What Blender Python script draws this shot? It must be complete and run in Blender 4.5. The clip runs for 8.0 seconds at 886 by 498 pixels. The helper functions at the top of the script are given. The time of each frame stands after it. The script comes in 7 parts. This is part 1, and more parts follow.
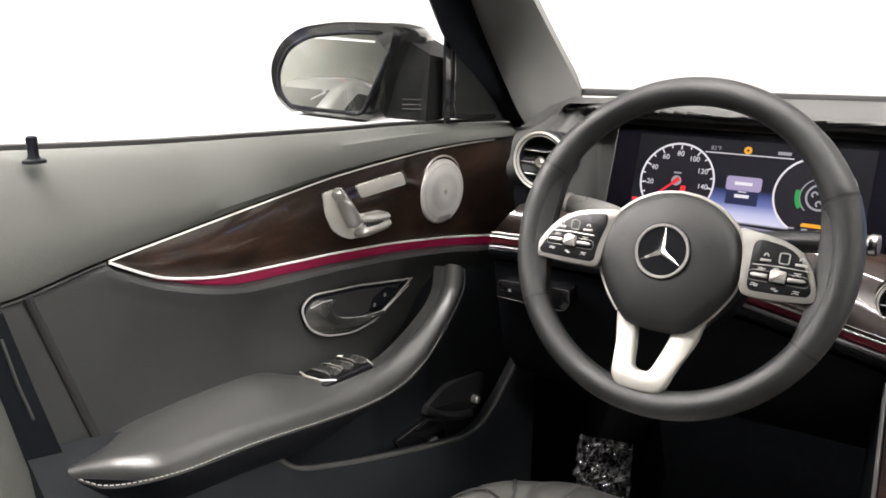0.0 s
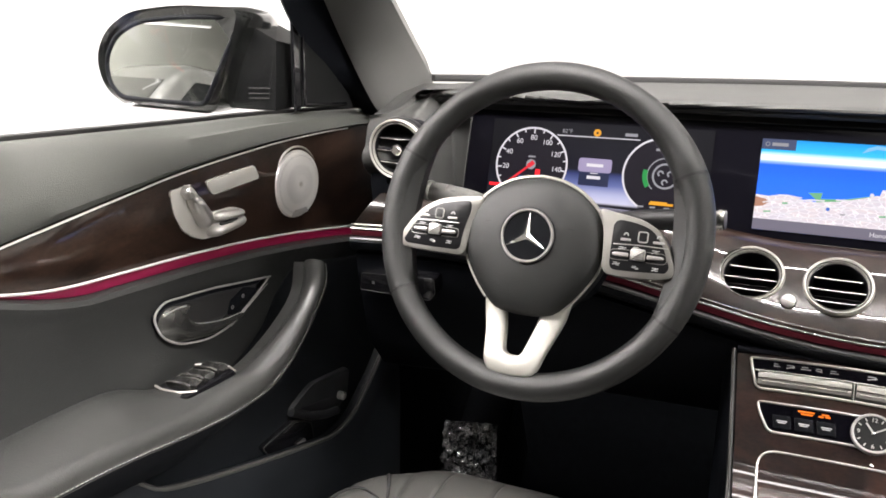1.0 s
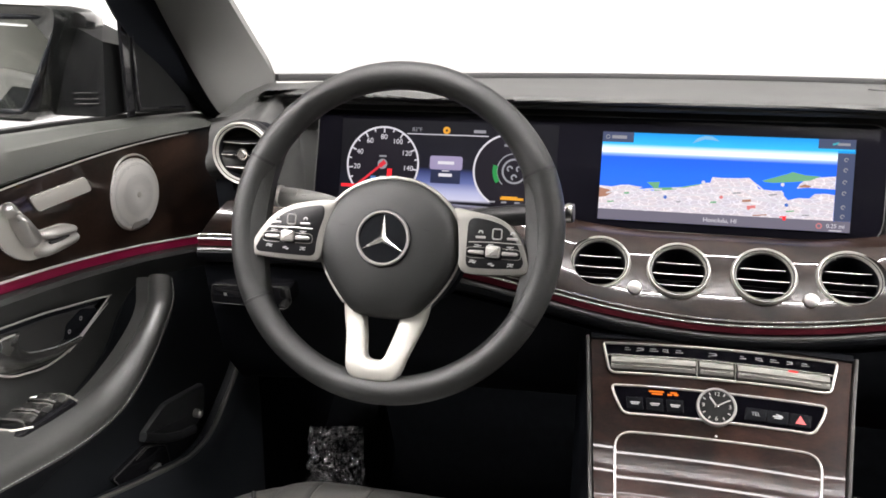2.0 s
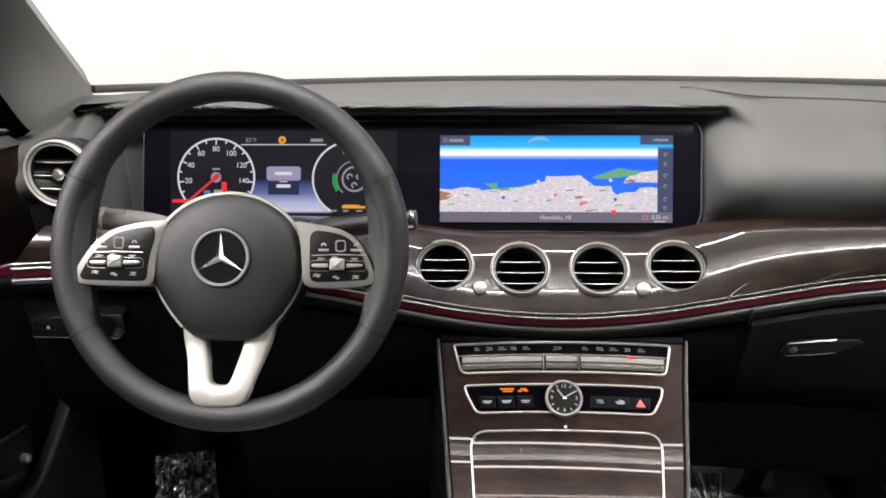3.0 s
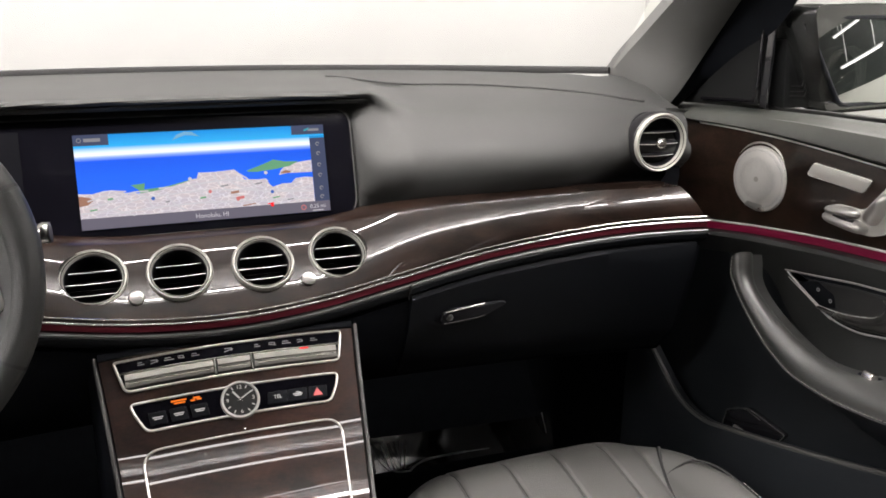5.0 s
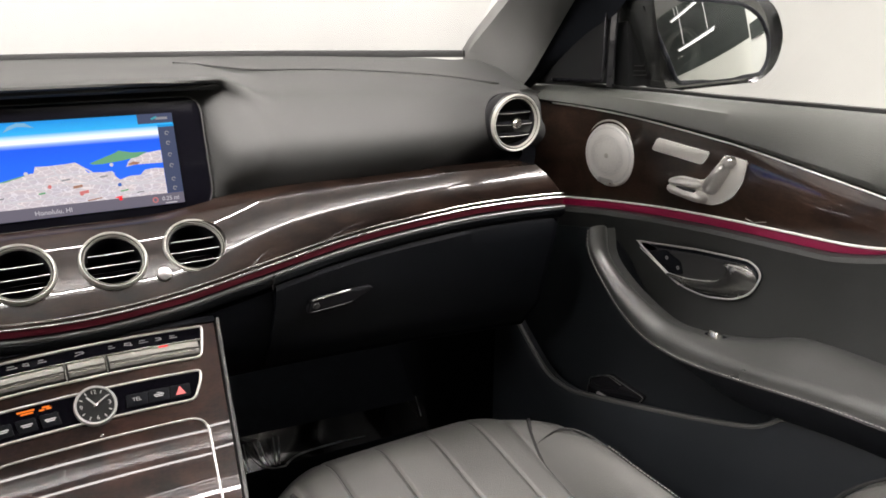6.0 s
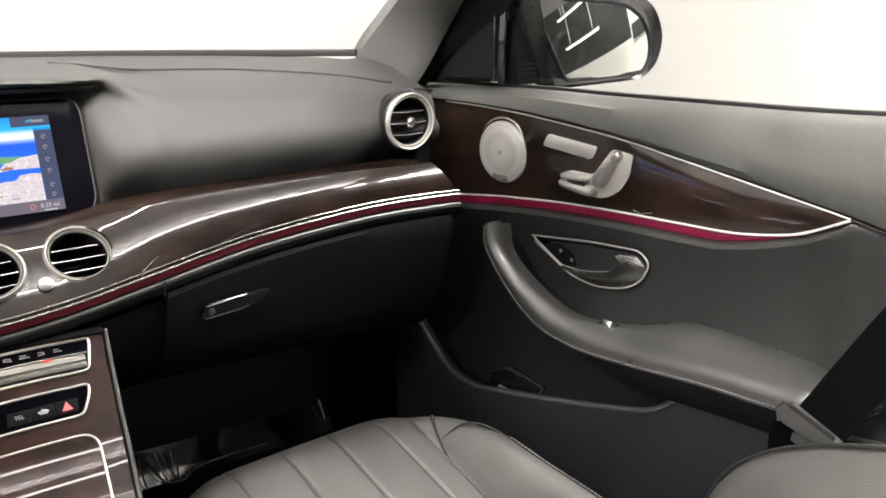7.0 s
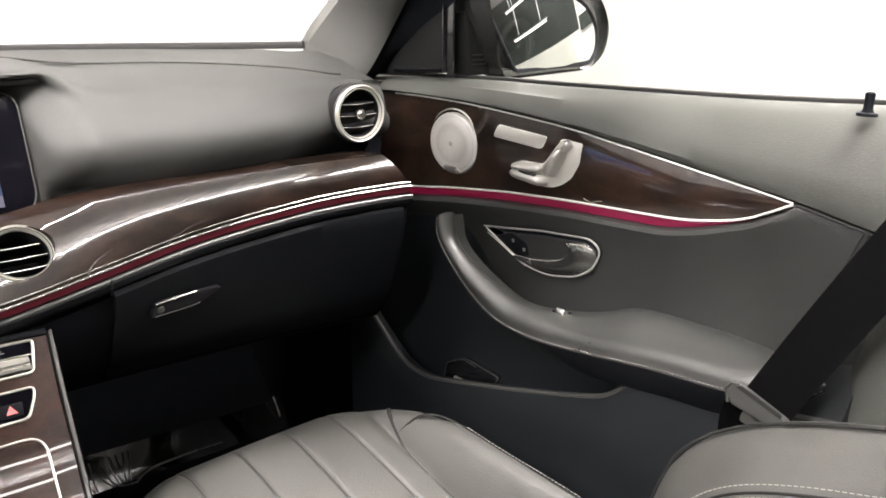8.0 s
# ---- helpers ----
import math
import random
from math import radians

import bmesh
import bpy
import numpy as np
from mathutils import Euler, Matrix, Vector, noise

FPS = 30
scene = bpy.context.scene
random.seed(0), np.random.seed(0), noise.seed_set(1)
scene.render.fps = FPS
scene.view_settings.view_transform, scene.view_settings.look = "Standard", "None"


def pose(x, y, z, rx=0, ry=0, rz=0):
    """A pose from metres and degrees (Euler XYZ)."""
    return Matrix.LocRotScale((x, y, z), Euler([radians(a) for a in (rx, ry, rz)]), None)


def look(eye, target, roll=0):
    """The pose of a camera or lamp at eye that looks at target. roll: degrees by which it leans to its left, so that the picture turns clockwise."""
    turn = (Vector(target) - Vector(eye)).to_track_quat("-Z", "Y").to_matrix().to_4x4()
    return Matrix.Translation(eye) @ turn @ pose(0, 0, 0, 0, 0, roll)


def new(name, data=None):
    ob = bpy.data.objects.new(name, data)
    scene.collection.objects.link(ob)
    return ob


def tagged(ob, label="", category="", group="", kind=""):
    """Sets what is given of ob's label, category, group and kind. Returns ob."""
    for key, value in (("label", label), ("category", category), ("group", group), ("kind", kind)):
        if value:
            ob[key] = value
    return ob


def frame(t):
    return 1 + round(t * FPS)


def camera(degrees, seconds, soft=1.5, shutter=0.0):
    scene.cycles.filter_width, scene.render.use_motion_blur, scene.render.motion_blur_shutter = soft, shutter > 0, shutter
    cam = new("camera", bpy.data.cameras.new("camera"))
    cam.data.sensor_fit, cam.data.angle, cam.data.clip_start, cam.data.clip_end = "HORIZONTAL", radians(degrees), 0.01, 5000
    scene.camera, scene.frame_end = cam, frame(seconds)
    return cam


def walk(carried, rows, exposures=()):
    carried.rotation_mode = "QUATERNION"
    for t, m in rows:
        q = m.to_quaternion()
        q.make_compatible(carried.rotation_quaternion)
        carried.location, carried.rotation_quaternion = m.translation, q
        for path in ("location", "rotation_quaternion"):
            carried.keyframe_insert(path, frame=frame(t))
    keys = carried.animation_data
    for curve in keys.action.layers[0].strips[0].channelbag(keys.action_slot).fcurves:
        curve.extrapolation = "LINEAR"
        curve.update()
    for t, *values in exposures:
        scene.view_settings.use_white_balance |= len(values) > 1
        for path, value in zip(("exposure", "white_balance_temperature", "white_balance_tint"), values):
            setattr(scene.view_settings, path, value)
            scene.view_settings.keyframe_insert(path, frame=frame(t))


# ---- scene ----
cam = camera(58.03, 8.0, soft=1.7)
PATH = [
    (0.0, look((-0.0623, -1.0177, 0.9423), (-0.6328, -0.2387, 0.6820), 0.160)),
    (0.5, look((-0.0836, -1.0143, 0.9424), (-0.5671, -0.1825, 0.6698), 0.308)),
    (1.0, look((-0.0974, -1.0086, 0.9418), (-0.4958, -0.1339, 0.6657), 0.247)),
    (2.5, look((-0.1033, -0.9868, 0.9529), (-0.2400, -0.0381, 0.6676), -0.115)),
    (3.0, look((-0.1022, -0.9804, 0.9561), (-0.1413, -0.0227, 0.6710), -0.373)),
    (3.5, look((-0.0994, -0.9751, 0.9560), (-0.0377, -0.0188, 0.6700), -0.521)),
    (4.0, look((-0.0883, -0.9745, 0.9628), (0.0756, -0.0321, 0.6710), -0.311)),
    (4.5, look((-0.0868, -0.9712, 0.9641), (0.1775, -0.0528, 0.6698), 0.284)),
    (5.0, look((-0.0893, -0.9733, 0.9604), (0.2665, -0.0880, 0.6613), 0.746)),
    (6.5, look((-0.0805, -0.9759, 0.9498), (0.4758, -0.2041, 0.6417), 0.950)),
    (7.0, look((-0.0812, -0.9772, 0.9491), (0.5208, -0.2393, 0.6439), 1.252)),
    (7.5, look((-0.0794, -0.9762, 0.9456), (0.5485, -0.2617, 0.6370), 1.190)),
    (8.0, look((-0.0800, -0.9775, 0.9458), (0.5645, -0.2791, 0.6347), 1.138)),
]
EXPOSURES = [(0.0, 0.36, 6750, 10), (1.0, 0.36, 6750, 10), (2.5, 0.12, 6600, 10.2), (3.5, -0.06, 6700, 10.2), (5.0, -0.10, 6750, 10.2), (6.0, -0.03, 6800, 10), (7.0, 0.20, 6850, 10), (7.5, 0.24, 6850, 10), (8.0, 0.50, 6850, 10)]
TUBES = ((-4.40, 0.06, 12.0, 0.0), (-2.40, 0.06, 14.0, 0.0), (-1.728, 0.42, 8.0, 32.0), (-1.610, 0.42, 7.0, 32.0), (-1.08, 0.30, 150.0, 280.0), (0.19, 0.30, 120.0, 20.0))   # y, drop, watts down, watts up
FILL_POWER = 800.0
TUBE_L, WASH_SIDE, WASH_FRONT = 9.4, 250.0, 460.0
walk(cam, PATH, EXPOSURES)

# ---------------------------------------------------------------- light
world = bpy.data.worlds.new("world")
scene.world = world
world.use_nodes = True
world.node_tree.nodes["Background"].inputs[0].default_value = (0.9, 0.95, 1.0, 1)
world.node_tree.nodes["Background"].inputs[1].default_value = 0.02

ROOM_W, ROOM_F, ROOM_B, ROOM_Z0, ROOM_H = 5.2, 6.5, -7.5, -0.38, 3.4


def area_lamp(name, m, w, h, power, colour):
    data = bpy.data.lights.new(name, "AREA")
    data.shape, data.size, data.size_y, data.energy, data.color = "RECTANGLE", w, h, power, colour
    ob = new(name, data)
    ob.matrix_world = m
    return ob


# ---------------------------------------------------------------- materials
def material(name, base, rough=0.5, metal=0.0, coat=0.0, grain=0.0, grain_scale=900.0, vary=0.0, vary_scale=12.0,
             rough_vary=0.0, emit=None, emit_strength=0.0, spec=0.5, grain_kind="voronoi"):
    m = bpy.data.materials.new(name)
    m.use_nodes = True
    nt = m.node_tree
    b = nt.nodes["Principled BSDF"]
    b.inputs["Base Color"].default_value = (*base, 1)
    b.inputs["Roughness"].default_value = rough
    b.inputs["Metallic"].default_value = metal
    b.inputs["Coat Weight"].default_value = coat
    b.inputs["Coat Roughness"].default_value = 0.03
    b.inputs["Specular IOR Level"].default_value = spec
    if emit:
        b.inputs["Emission Color"].default_value = (*emit, 1)
        b.inputs["Emission Strength"].default_value = emit_strength
    co = nt.nodes.new("ShaderNodeTexCoord")
    if vary or rough_vary:
        n = nt.nodes.new("ShaderNodeTexNoise")
        n.inputs["Scale"].default_value, n.inputs["Detail"].default_value = vary_scale, 6
        nt.links.new(co.outputs["Object"], n.inputs["Vector"])
    if vary:
        r = nt.nodes.new("ShaderNodeMapRange")
        r.inputs[1].default_value, r.inputs[2].default_value = 0.3, 0.7
        r.inputs[3].default_value, r.inputs[4].default_value = 1 - vary, 1 + vary
        nt.links.new(n.outputs[0], r.inputs[0])
        mul = nt.nodes.new("ShaderNodeVectorMath")
        mul.operation = "SCALE"
        mul.inputs[0].default_value = base
        nt.links.new(r.outputs[0], mul.inputs["Scale"])
        nt.links.new(mul.outputs[0], b.inputs["Base Color"])
    if rough_vary:
        r2 = nt.nodes.new("ShaderNodeMapRange")
        r2.inputs[1].default_value, r2.inputs[2].default_value = 0.3, 0.7
        r2.inputs[3].default_value, r2.inputs[4].default_value = rough - rough_vary, rough + rough_vary
        nt.links.new(n.outputs[0], r2.inputs[0])
        nt.links.new(r2.outputs[0], b.inputs["Roughness"])
    if grain:
        if grain_kind == "voronoi":
            v = nt.nodes.new("ShaderNodeTexVoronoi")
            v.inputs["Scale"].default_value = grain_scale
            out = v.outputs["Distance"]
        else:
            v = nt.nodes.new("ShaderNodeTexNoise")
            v.inputs["Scale"].default_value, v.inputs["Detail"].default_value = grain_scale, 4
            out = v.outputs[0]
        nt.links.new(co.outputs["Object"], v.inputs["Vector"])
        bp = nt.nodes.new("ShaderNodeBump")
        bp.inputs["Strength"].default_value, bp.inputs["Distance"].default_value = grain, 0.0006
        nt.links.new(out, bp.inputs["Height"])
        nt.links.new(bp.outputs[0], b.inputs["Normal"])
    return m


def wood_material(name, dark, light, stretch, coat_rough=0.008):
    """Dark burr wood under a clear gloss lacquer."""
    m = material(name, dark, 0.35, coat=1.0)
    nt = m.node_tree
    b = nt.nodes["Principled BSDF"]
    b.inputs["Coat Roughness"].default_value = coat_rough
    b.inputs["Specular IOR Level"].default_value = 0.15
    co = nt.nodes.new("ShaderNodeTexCoord")
    mp = nt.nodes.new("ShaderNodeMapping")
    mp.inputs["Scale"].default_value = stretch
    n1 = nt.nodes.new("ShaderNodeTexNoise")
    n1.inputs["Scale"].default_value, n1.inputs["Detail"].default_value, n1.inputs["Distortion"].default_value = 9, 8, 1.6
    n2 = nt.nodes.new("ShaderNodeTexNoise")
    n2.inputs["Scale"].default_value, n2.inputs["Detail"].default_value = 160, 4
    mix = nt.nodes.new("ShaderNodeMath")
    mix.operation = "MULTIPLY_ADD"
    mix.inputs[1].default_value = 0.35
    ramp = nt.nodes.new("ShaderNodeValToRGB")
    e = ramp.color_ramp.elements
    e[0].position, e[0].color = 0.52, (*dark, 1)
    e[1].position, e[1].color = 0.86, (*light, 1)
    nt.links.new(co.outputs["Object"], mp.inputs[0])
    nt.links.new(mp.outputs[0], n1.inputs["Vector"])
    nt.links.new(mp.outputs[0], n2.inputs["Vector"])
    nt.links.new(n2.outputs[0], mix.inputs[0])
    nt.links.new(n1.outputs[0], mix.inputs[2])
    nt.links.new(mix.outputs[0], ramp.inputs[0])
    nt.links.new(ramp.outputs[0], b.inputs["Base Color"])
    return m


def glow(name, colour, strength):
    """A lit display colour on black glass."""
    return material(name, (0.003, 0.003, 0.004), 0.3, emit=colour, emit_strength=strength, spec=0.08)


LEATHER = material("black_leather", (0.030, 0.0305, 0.0292), 0.32, spec=1.0, grain=0.35, grain_scale=900, vary=0.10, vary_scale=9, rough_vary=0.05)
DASH_SKIN = material("dash_soft_skin", (0.044, 0.0445, 0.043), 0.60, spec=0.22, grain=0.35, grain_scale=1100, vary=0.08, vary_scale=6, rough_vary=0.04)
DOOR_SKIN = material("door_soft_skin", (0.055, 0.0572, 0.0517), 0.50, grain=0.35, grain_scale=1000, vary=0.08, vary_scale=7, rough_vary=0.05)
# Darker copy of the armrest leather; the lower door's shade is in its colour.
LOWER_LEATHER = material("shaded_lower_leather", (0.0170, 0.0180, 0.0175), 0.46, grain=0.4, grain_scale=900, vary=0.10, vary_scale=8, rough_vary=0.05)
SEAT_LEATHER = material("seat_leather", (0.058, 0.0570, 0.0535), 0.40, spec=0.95, grain=0.45, grain_scale=700, vary=0.12, vary_scale=10, rough_vary=0.06)
WHEEL_LEATHER = material("wheel_leather", (0.0105, 0.0111, 0.0107), 0.48, spec=0.55, grain=0.4, grain_scale=1200, vary=0.10, vary_scale=14, rough_vary=0.06)
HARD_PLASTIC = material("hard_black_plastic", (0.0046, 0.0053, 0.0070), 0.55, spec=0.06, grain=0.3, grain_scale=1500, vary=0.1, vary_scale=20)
GLOSS_BLACK = material("gloss_black", (0.006, 0.006, 0.007), 0.08, coat=0.6, rough_vary=0.02, vary_scale=8)
PANEL_GLASS = material("panel_black_glass", (0.0022, 0.0021, 0.0032), 0.10, rough_vary=0.02, vary_scale=5, spec=0.07)
PLASTIC_DARK = material("satin_dark_plastic", (0.012, 0.012, 0.013), 0.38, vary=0.1, vary_scale=25, spec=0.4)
VENT_BLACK = material("vent_black", (0.006, 0.006, 0.008), 0.6, spec=0.2, vary=0.1, vary_scale=30)
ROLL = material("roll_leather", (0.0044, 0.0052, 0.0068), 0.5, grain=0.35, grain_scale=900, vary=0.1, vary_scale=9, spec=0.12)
SEAM = material("dark_seam", (0.006, 0.006, 0.006), 0.7)
CARPET = material("black_carpet", (0.0036, 0.0042, 0.0052), 0.95, grain=0.9, grain_scale=700, grain_kind="noise", vary=0.3, vary_scale=60, spec=0.04)
CHROME = material("satin_chrome", (0.76, 0.75, 0.71), 0.22, metal=1.0, rough_vary=0.06, vary_scale=40)
SILVER = material("silver_paint", (0.26, 0.253, 0.236), 0.48, metal=0.75, rough_vary=0.05, vary_scale=30, grain=0.1, grain_scale=2500)
BRUSHED = material("brushed_alloy", (0.50, 0.49, 0.47), 0.34, metal=0.9, rough_vary=0.08, vary_scale=60)
WOOD = wood_material("dark_burr_wood", (0.0048, 0.0028, 0.0021), (0.0180, 0.0100, 0.0072), (1.0, 1.6, 2.6))
WOOD_DOOR = wood_material("dark_burr_wood_door", (0.0075, 0.0044, 0.0034), (0.026, 0.0145, 0.0100), (1.6, 1.0, 2.0))
WOOD_LID = wood_material("brown_burr_wood_lid", (0.0052, 0.0024, 0.0018), (0.0280, 0.0115, 0.0080), (1.2, 2.4, 2.4))
TOGGLE = material("satin_toggle", (0.20, 0.195, 0.18), 0.36, metal=0.85, rough_vary=0.06, vary_scale=50)
EDGE_TRIM = material("dark_satin_edge", (0.060, 0.059, 0.057), 0.55, metal=0.8, rough_vary=0.08, vary_scale=30)
SATIN = material("satin_pale_metal", (0.50, 0.485, 0.44), 0.40, metal=0.7, rough_vary=0.06, vary_scale=30)
SPOKE = material("bright_satin_spoke", (0.48, 0.472, 0.43), 0.42, metal=0.55, rough_vary=0.05, vary_scale=25)
STITCH = material("grey_thread", (0.30, 0.295, 0.275), 0.8)
FABRIC = material("belt_webbing", (0.0030, 0.0030, 0.0033), 0.85, spec=0.02, grain=0.5, grain_scale=1800, vary=0.1, vary_scale=200)
PLASTIC_GREY = material("grey_plastic", (0.035, 0.035, 0.033), 0.45, vary=0.05, vary_scale=30)
HEADLINER = material("headliner_cloth", (0.014, 0.0135, 0.013), 0.9, grain=0.3, grain_scale=900, vary=0.05, vary_scale=15)
SILVER_PAINT = material("silver_car_paint", (0.10, 0.101, 0.094), 0.3, coat=1.0, vary=0.03, vary_scale=5)
CAR_GLASS = material("dark_car_window", (0.012, 0.013, 0.013), 0.03, rough_vary=0.01, vary_scale=4, spec=0.9)
TUBE_GLOW = material("lit_tube", (0.8, 0.8, 0.8), 0.4, emit=(1.0, 0.96, 0.95), emit_strength=2.0)
PAINT = material("black_car_paint", (0.010, 0.011, 0.010), 0.2, coat=1.0, vary=0.1, vary_scale=6)
MIRROR = material("mirror_glass", (0.55, 0.565, 0.55), 0.015, metal=1.0)
BRIGHT_LINE = material("bright_trim_line", (0.78, 0.77, 0.74), 0.34, metal=0.5, rough_vary=0.06, vary_scale=40)
PILLAR_CLOTH = material("pillar_cloth", (0.135, 0.135, 0.130), 0.85, spec=0.2, grain=0.3, grain_scale=1100, vary=0.06, vary_scale=8)
MAGENTA = material("ambient_light_strip", (0.11, 0.004, 0.024), 0.40, emit=(0.50, 0.008, 0.08), emit_strength=0.08, rough_vary=0.05, vary_scale=20)
ROOM_WALL = material("white_wall_paint", (0.66, 0.655, 0.65), 0.7, vary=0.03, vary_scale=1.2, grain=0.1, grain_scale=60, grain_kind="noise")
ROOM_GREY = material("grey_shutter_paint", (0.17, 0.17, 0.163), 0.6, vary=0.12, vary_scale=1.5)
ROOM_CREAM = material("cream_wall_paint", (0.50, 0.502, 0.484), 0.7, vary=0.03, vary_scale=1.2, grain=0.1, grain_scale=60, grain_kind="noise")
# Cream darkened in its colour for the weaker light on the east wall.
ROOM_SIDE_DIM = material("dimmed_cream_wall_paint", (0.40, 0.404, 0.378), 0.7, vary=0.03, vary_scale=1.2, grain=0.1, grain_scale=60, grain_kind="noise")
ROOM_PALE = material("pale_green_wall_paint", (0.42, 0.425, 0.385), 0.7, vary=0.06, vary_scale=1.2)
ROOM_DARK = material("dark_gloss_wall", (0.030, 0.034, 0.032), 0.12, vary=0.2, vary_scale=1.5)
ROOM_CEIL = material("pale_ceiling_paint", (0.80, 0.80, 0.78), 0.8, vary=0.1, vary_scale=0.9)
ROOM_FLOOR = material("pale_epoxy_floor", (0.64, 0.64, 0.635), 0.35, vary=0.06, vary_scale=0.8, rough_vary=0.1)
RED_GLOW = glow("red_light", (1.0, 0.02, 0.03), 1.1)
NEEDLE_RED = glow("needle_red", (0.9, 0.03, 0.05), 0.75)
ORANGE_GLOW = glow("orange_light", (1.0, 0.22, 0.02), 1.0)
AMBER_GLOW = glow("amber_light", (1.0, 0.45, 0.03), 0.75)
GREEN_GLOW = glow("green_light", (0.03, 0.45, 0.10), 0.6)
WHITE_GLOW = glow("white_light", (0.85, 0.82, 0.9), 0.8)
GREY_GLOW = glow("grey_light", (0.5, 0.5, 0.55), 0.55)
LAVENDER = glow("lavender_light", (0.42, 0.36, 0.58), 0.75)
STALK_GREY = material("stalk_grey", (0.17, 0.167, 0.160), 0.42, grain=0.2, grain_scale=1500, vary=0.08, vary_scale=30)
KEYPAD_BLACK = material("keypad_satin_black", (0.007, 0.007, 0.008), 0.35, rough_vary=0.05, vary_scale=20, spec=0.25)
KEY_PRINT = material("key_print", (0.42, 0.42, 0.41), 0.45)
KEY_METAL = material("key_metal", (0.46, 0.45, 0.43), 0.35, metal=0.6, rough_vary=0.05, vary_scale=60)
ICON = material("icon_print", (0.20, 0.20, 0.195), 0.5)
SALMON = material("red_print", (0.55, 0.10, 0.10), 0.5, emit=(0.6, 0.1, 0.1), emit_strength=0.12)
BROWN_LAND = glow("brown_land", (0.50, 0.25, 0.17), 0.8)
PARK = glow("green_park", (0.18, 0.50, 0.27), 0.8)
BLUE_POI = glow("blue_marker", (0.05, 0.16, 0.6), 0.9)
PINK_POI = glow("pink_marker", (0.85, 0.25, 0.25), 0.8)


def film_material(name, base, metal, crease):
    m = bpy.data.materials.new(name)
    m.use_nodes = True
    nt = m.node_tree
    b = nt.nodes["Principled BSDF"]
    b.inputs["Base Color"].default_value = (base, base, base * 1.02, 1)
    b.inputs["Metallic"].default_value = metal
    b.inputs["Roughness"].default_value = 0.07
    b.inputs["Specular IOR Level"].default_value = 0.9
    b.inputs["Coat Weight"].default_value = 1.0
    n = nt.nodes.new("ShaderNodeTexNoise")
    n.inputs["Scale"].default_value, n.inputs["Detail"].default_value, n.inputs["Distortion"].default_value = 38, 3, 1.0
    co = nt.nodes.new("ShaderNodeTexCoord")
    bp = nt.nodes.new("ShaderNodeBump")
    bp.inputs["Strength"].default_value, bp.inputs["Distance"].default_value = crease, 0.012
    nt.links.new(co.outputs["Object"], n.inputs["Vector"])
    nt.links.new(n.outputs[0], bp.inputs["Height"])
    nt.links.new(bp.outputs[0], b.inputs["Normal"])
    return m


# Whitish colour puts the clear film's highlights on its edges and folds.
FILM_GLINT = material("film_glint_white", (0.55, 0.55, 0.54), 0.25, coat=0.5, vary=0.5, vary_scale=55)
FILM, FILM_DARK = film_material("clear_crumpled_film", 0.88, 0.95, 1.0), film_material("clear_smooth_film", 0.020, 0.0, 0.012)


def glass_material():
    m = bpy.data.materials.new("window_glass")
    m.use_nodes = True
    nt = m.node_tree
    nt.nodes.remove(nt.nodes["Principled BSDF"])
    t = nt.nodes.new("ShaderNodeBsdfTransparent")
    t.inputs[0].default_value = (0.94, 0.94, 0.945, 1)
    g = nt.nodes.new("ShaderNodeBsdfGlossy")
    g.inputs["Roughness"].default_value = 0.01
    mx = nt.nodes.new("ShaderNodeMixShader")
    mx.inputs[0].default_value = 0.04
    nt.links.new(t.outputs[0], mx.inputs[1])
    nt.links.new(g.outputs[0], mx.inputs[2])
    nt.links.new(mx.outputs[0], nt.nodes["Material Output"].inputs[0])
    return m


GLASS = glass_material()


def speaker_material():
    """Silver perforated metal grille."""
    m = material("perforated_silver", (0.62, 0.61, 0.58), 0.36, metal=0.55)
    nt = m.node_tree
    b = nt.nodes["Principled BSDF"]
    co = nt.nodes.new("ShaderNodeTexCoord")
    v = nt.nodes.new("ShaderNodeTexVoronoi")
    v.inputs["Scale"].default_value, v.inputs["Randomness"].default_value = 480, 0.15
    r = nt.nodes.new("ShaderNodeValToRGB")
    e = r.color_ramp.elements
    e[0].position, e[0].color = 0.22, (0.34, 0.34, 0.33, 1)
    e[1].position, e[1].color = 0.34, (0.74, 0.73, 0.70, 1)
    nt.links.new(co.outputs["Object"], v.inputs["Vector"])
    nt.links.new(v.outputs["Distance"], r.inputs[0])
    nt.links.new(r.outputs[0], b.inputs["Base Color"])
    return m


GRILLE = speaker_material()


def map_sky_material():
    """The sky, haze and sea of the map picture, from top to bottom of the display."""
    m = glow("map_sky_and_sea", (0, 0, 0), 1.0)
    nt = m.node_tree
    b = nt.nodes["Principled BSDF"]
    co = nt.nodes.new("ShaderNodeTexCoord")
    sp = nt.nodes.new("ShaderNodeSeparateXYZ")
    r = nt.nodes.new("ShaderNodeValToRGB")
    e = r.color_ramp.elements
    e[0].position, e[0].color = 0.0, (0.03, 0.16, 0.85, 1)
    e[1].position, e[1].color = 1.0, (0.0, 0.25, 0.72, 1)
    for p, c in ((0.55, (0.008, 0.13, 0.92)), (0.72, (0.004, 0.10, 0.86)), (0.755, (0.25, 0.42, 0.95)), (0.785, (0.95, 0.95, 1.0)),
                 (0.815, (0.75, 0.88, 1.0)), (0.87, (0.02, 0.42, 0.90))):
        k = e.new(p)
        k.color = (*c, 1)
    nt.links.new(co.outputs["Generated"], sp.inputs[0])
    nt.links.new(sp.outputs["Z"], r.inputs[0])
    nt.links.new(r.outputs[0], b.inputs["Emission Color"])
    b.inputs["Emission Strength"].default_value = 1.2
    return m


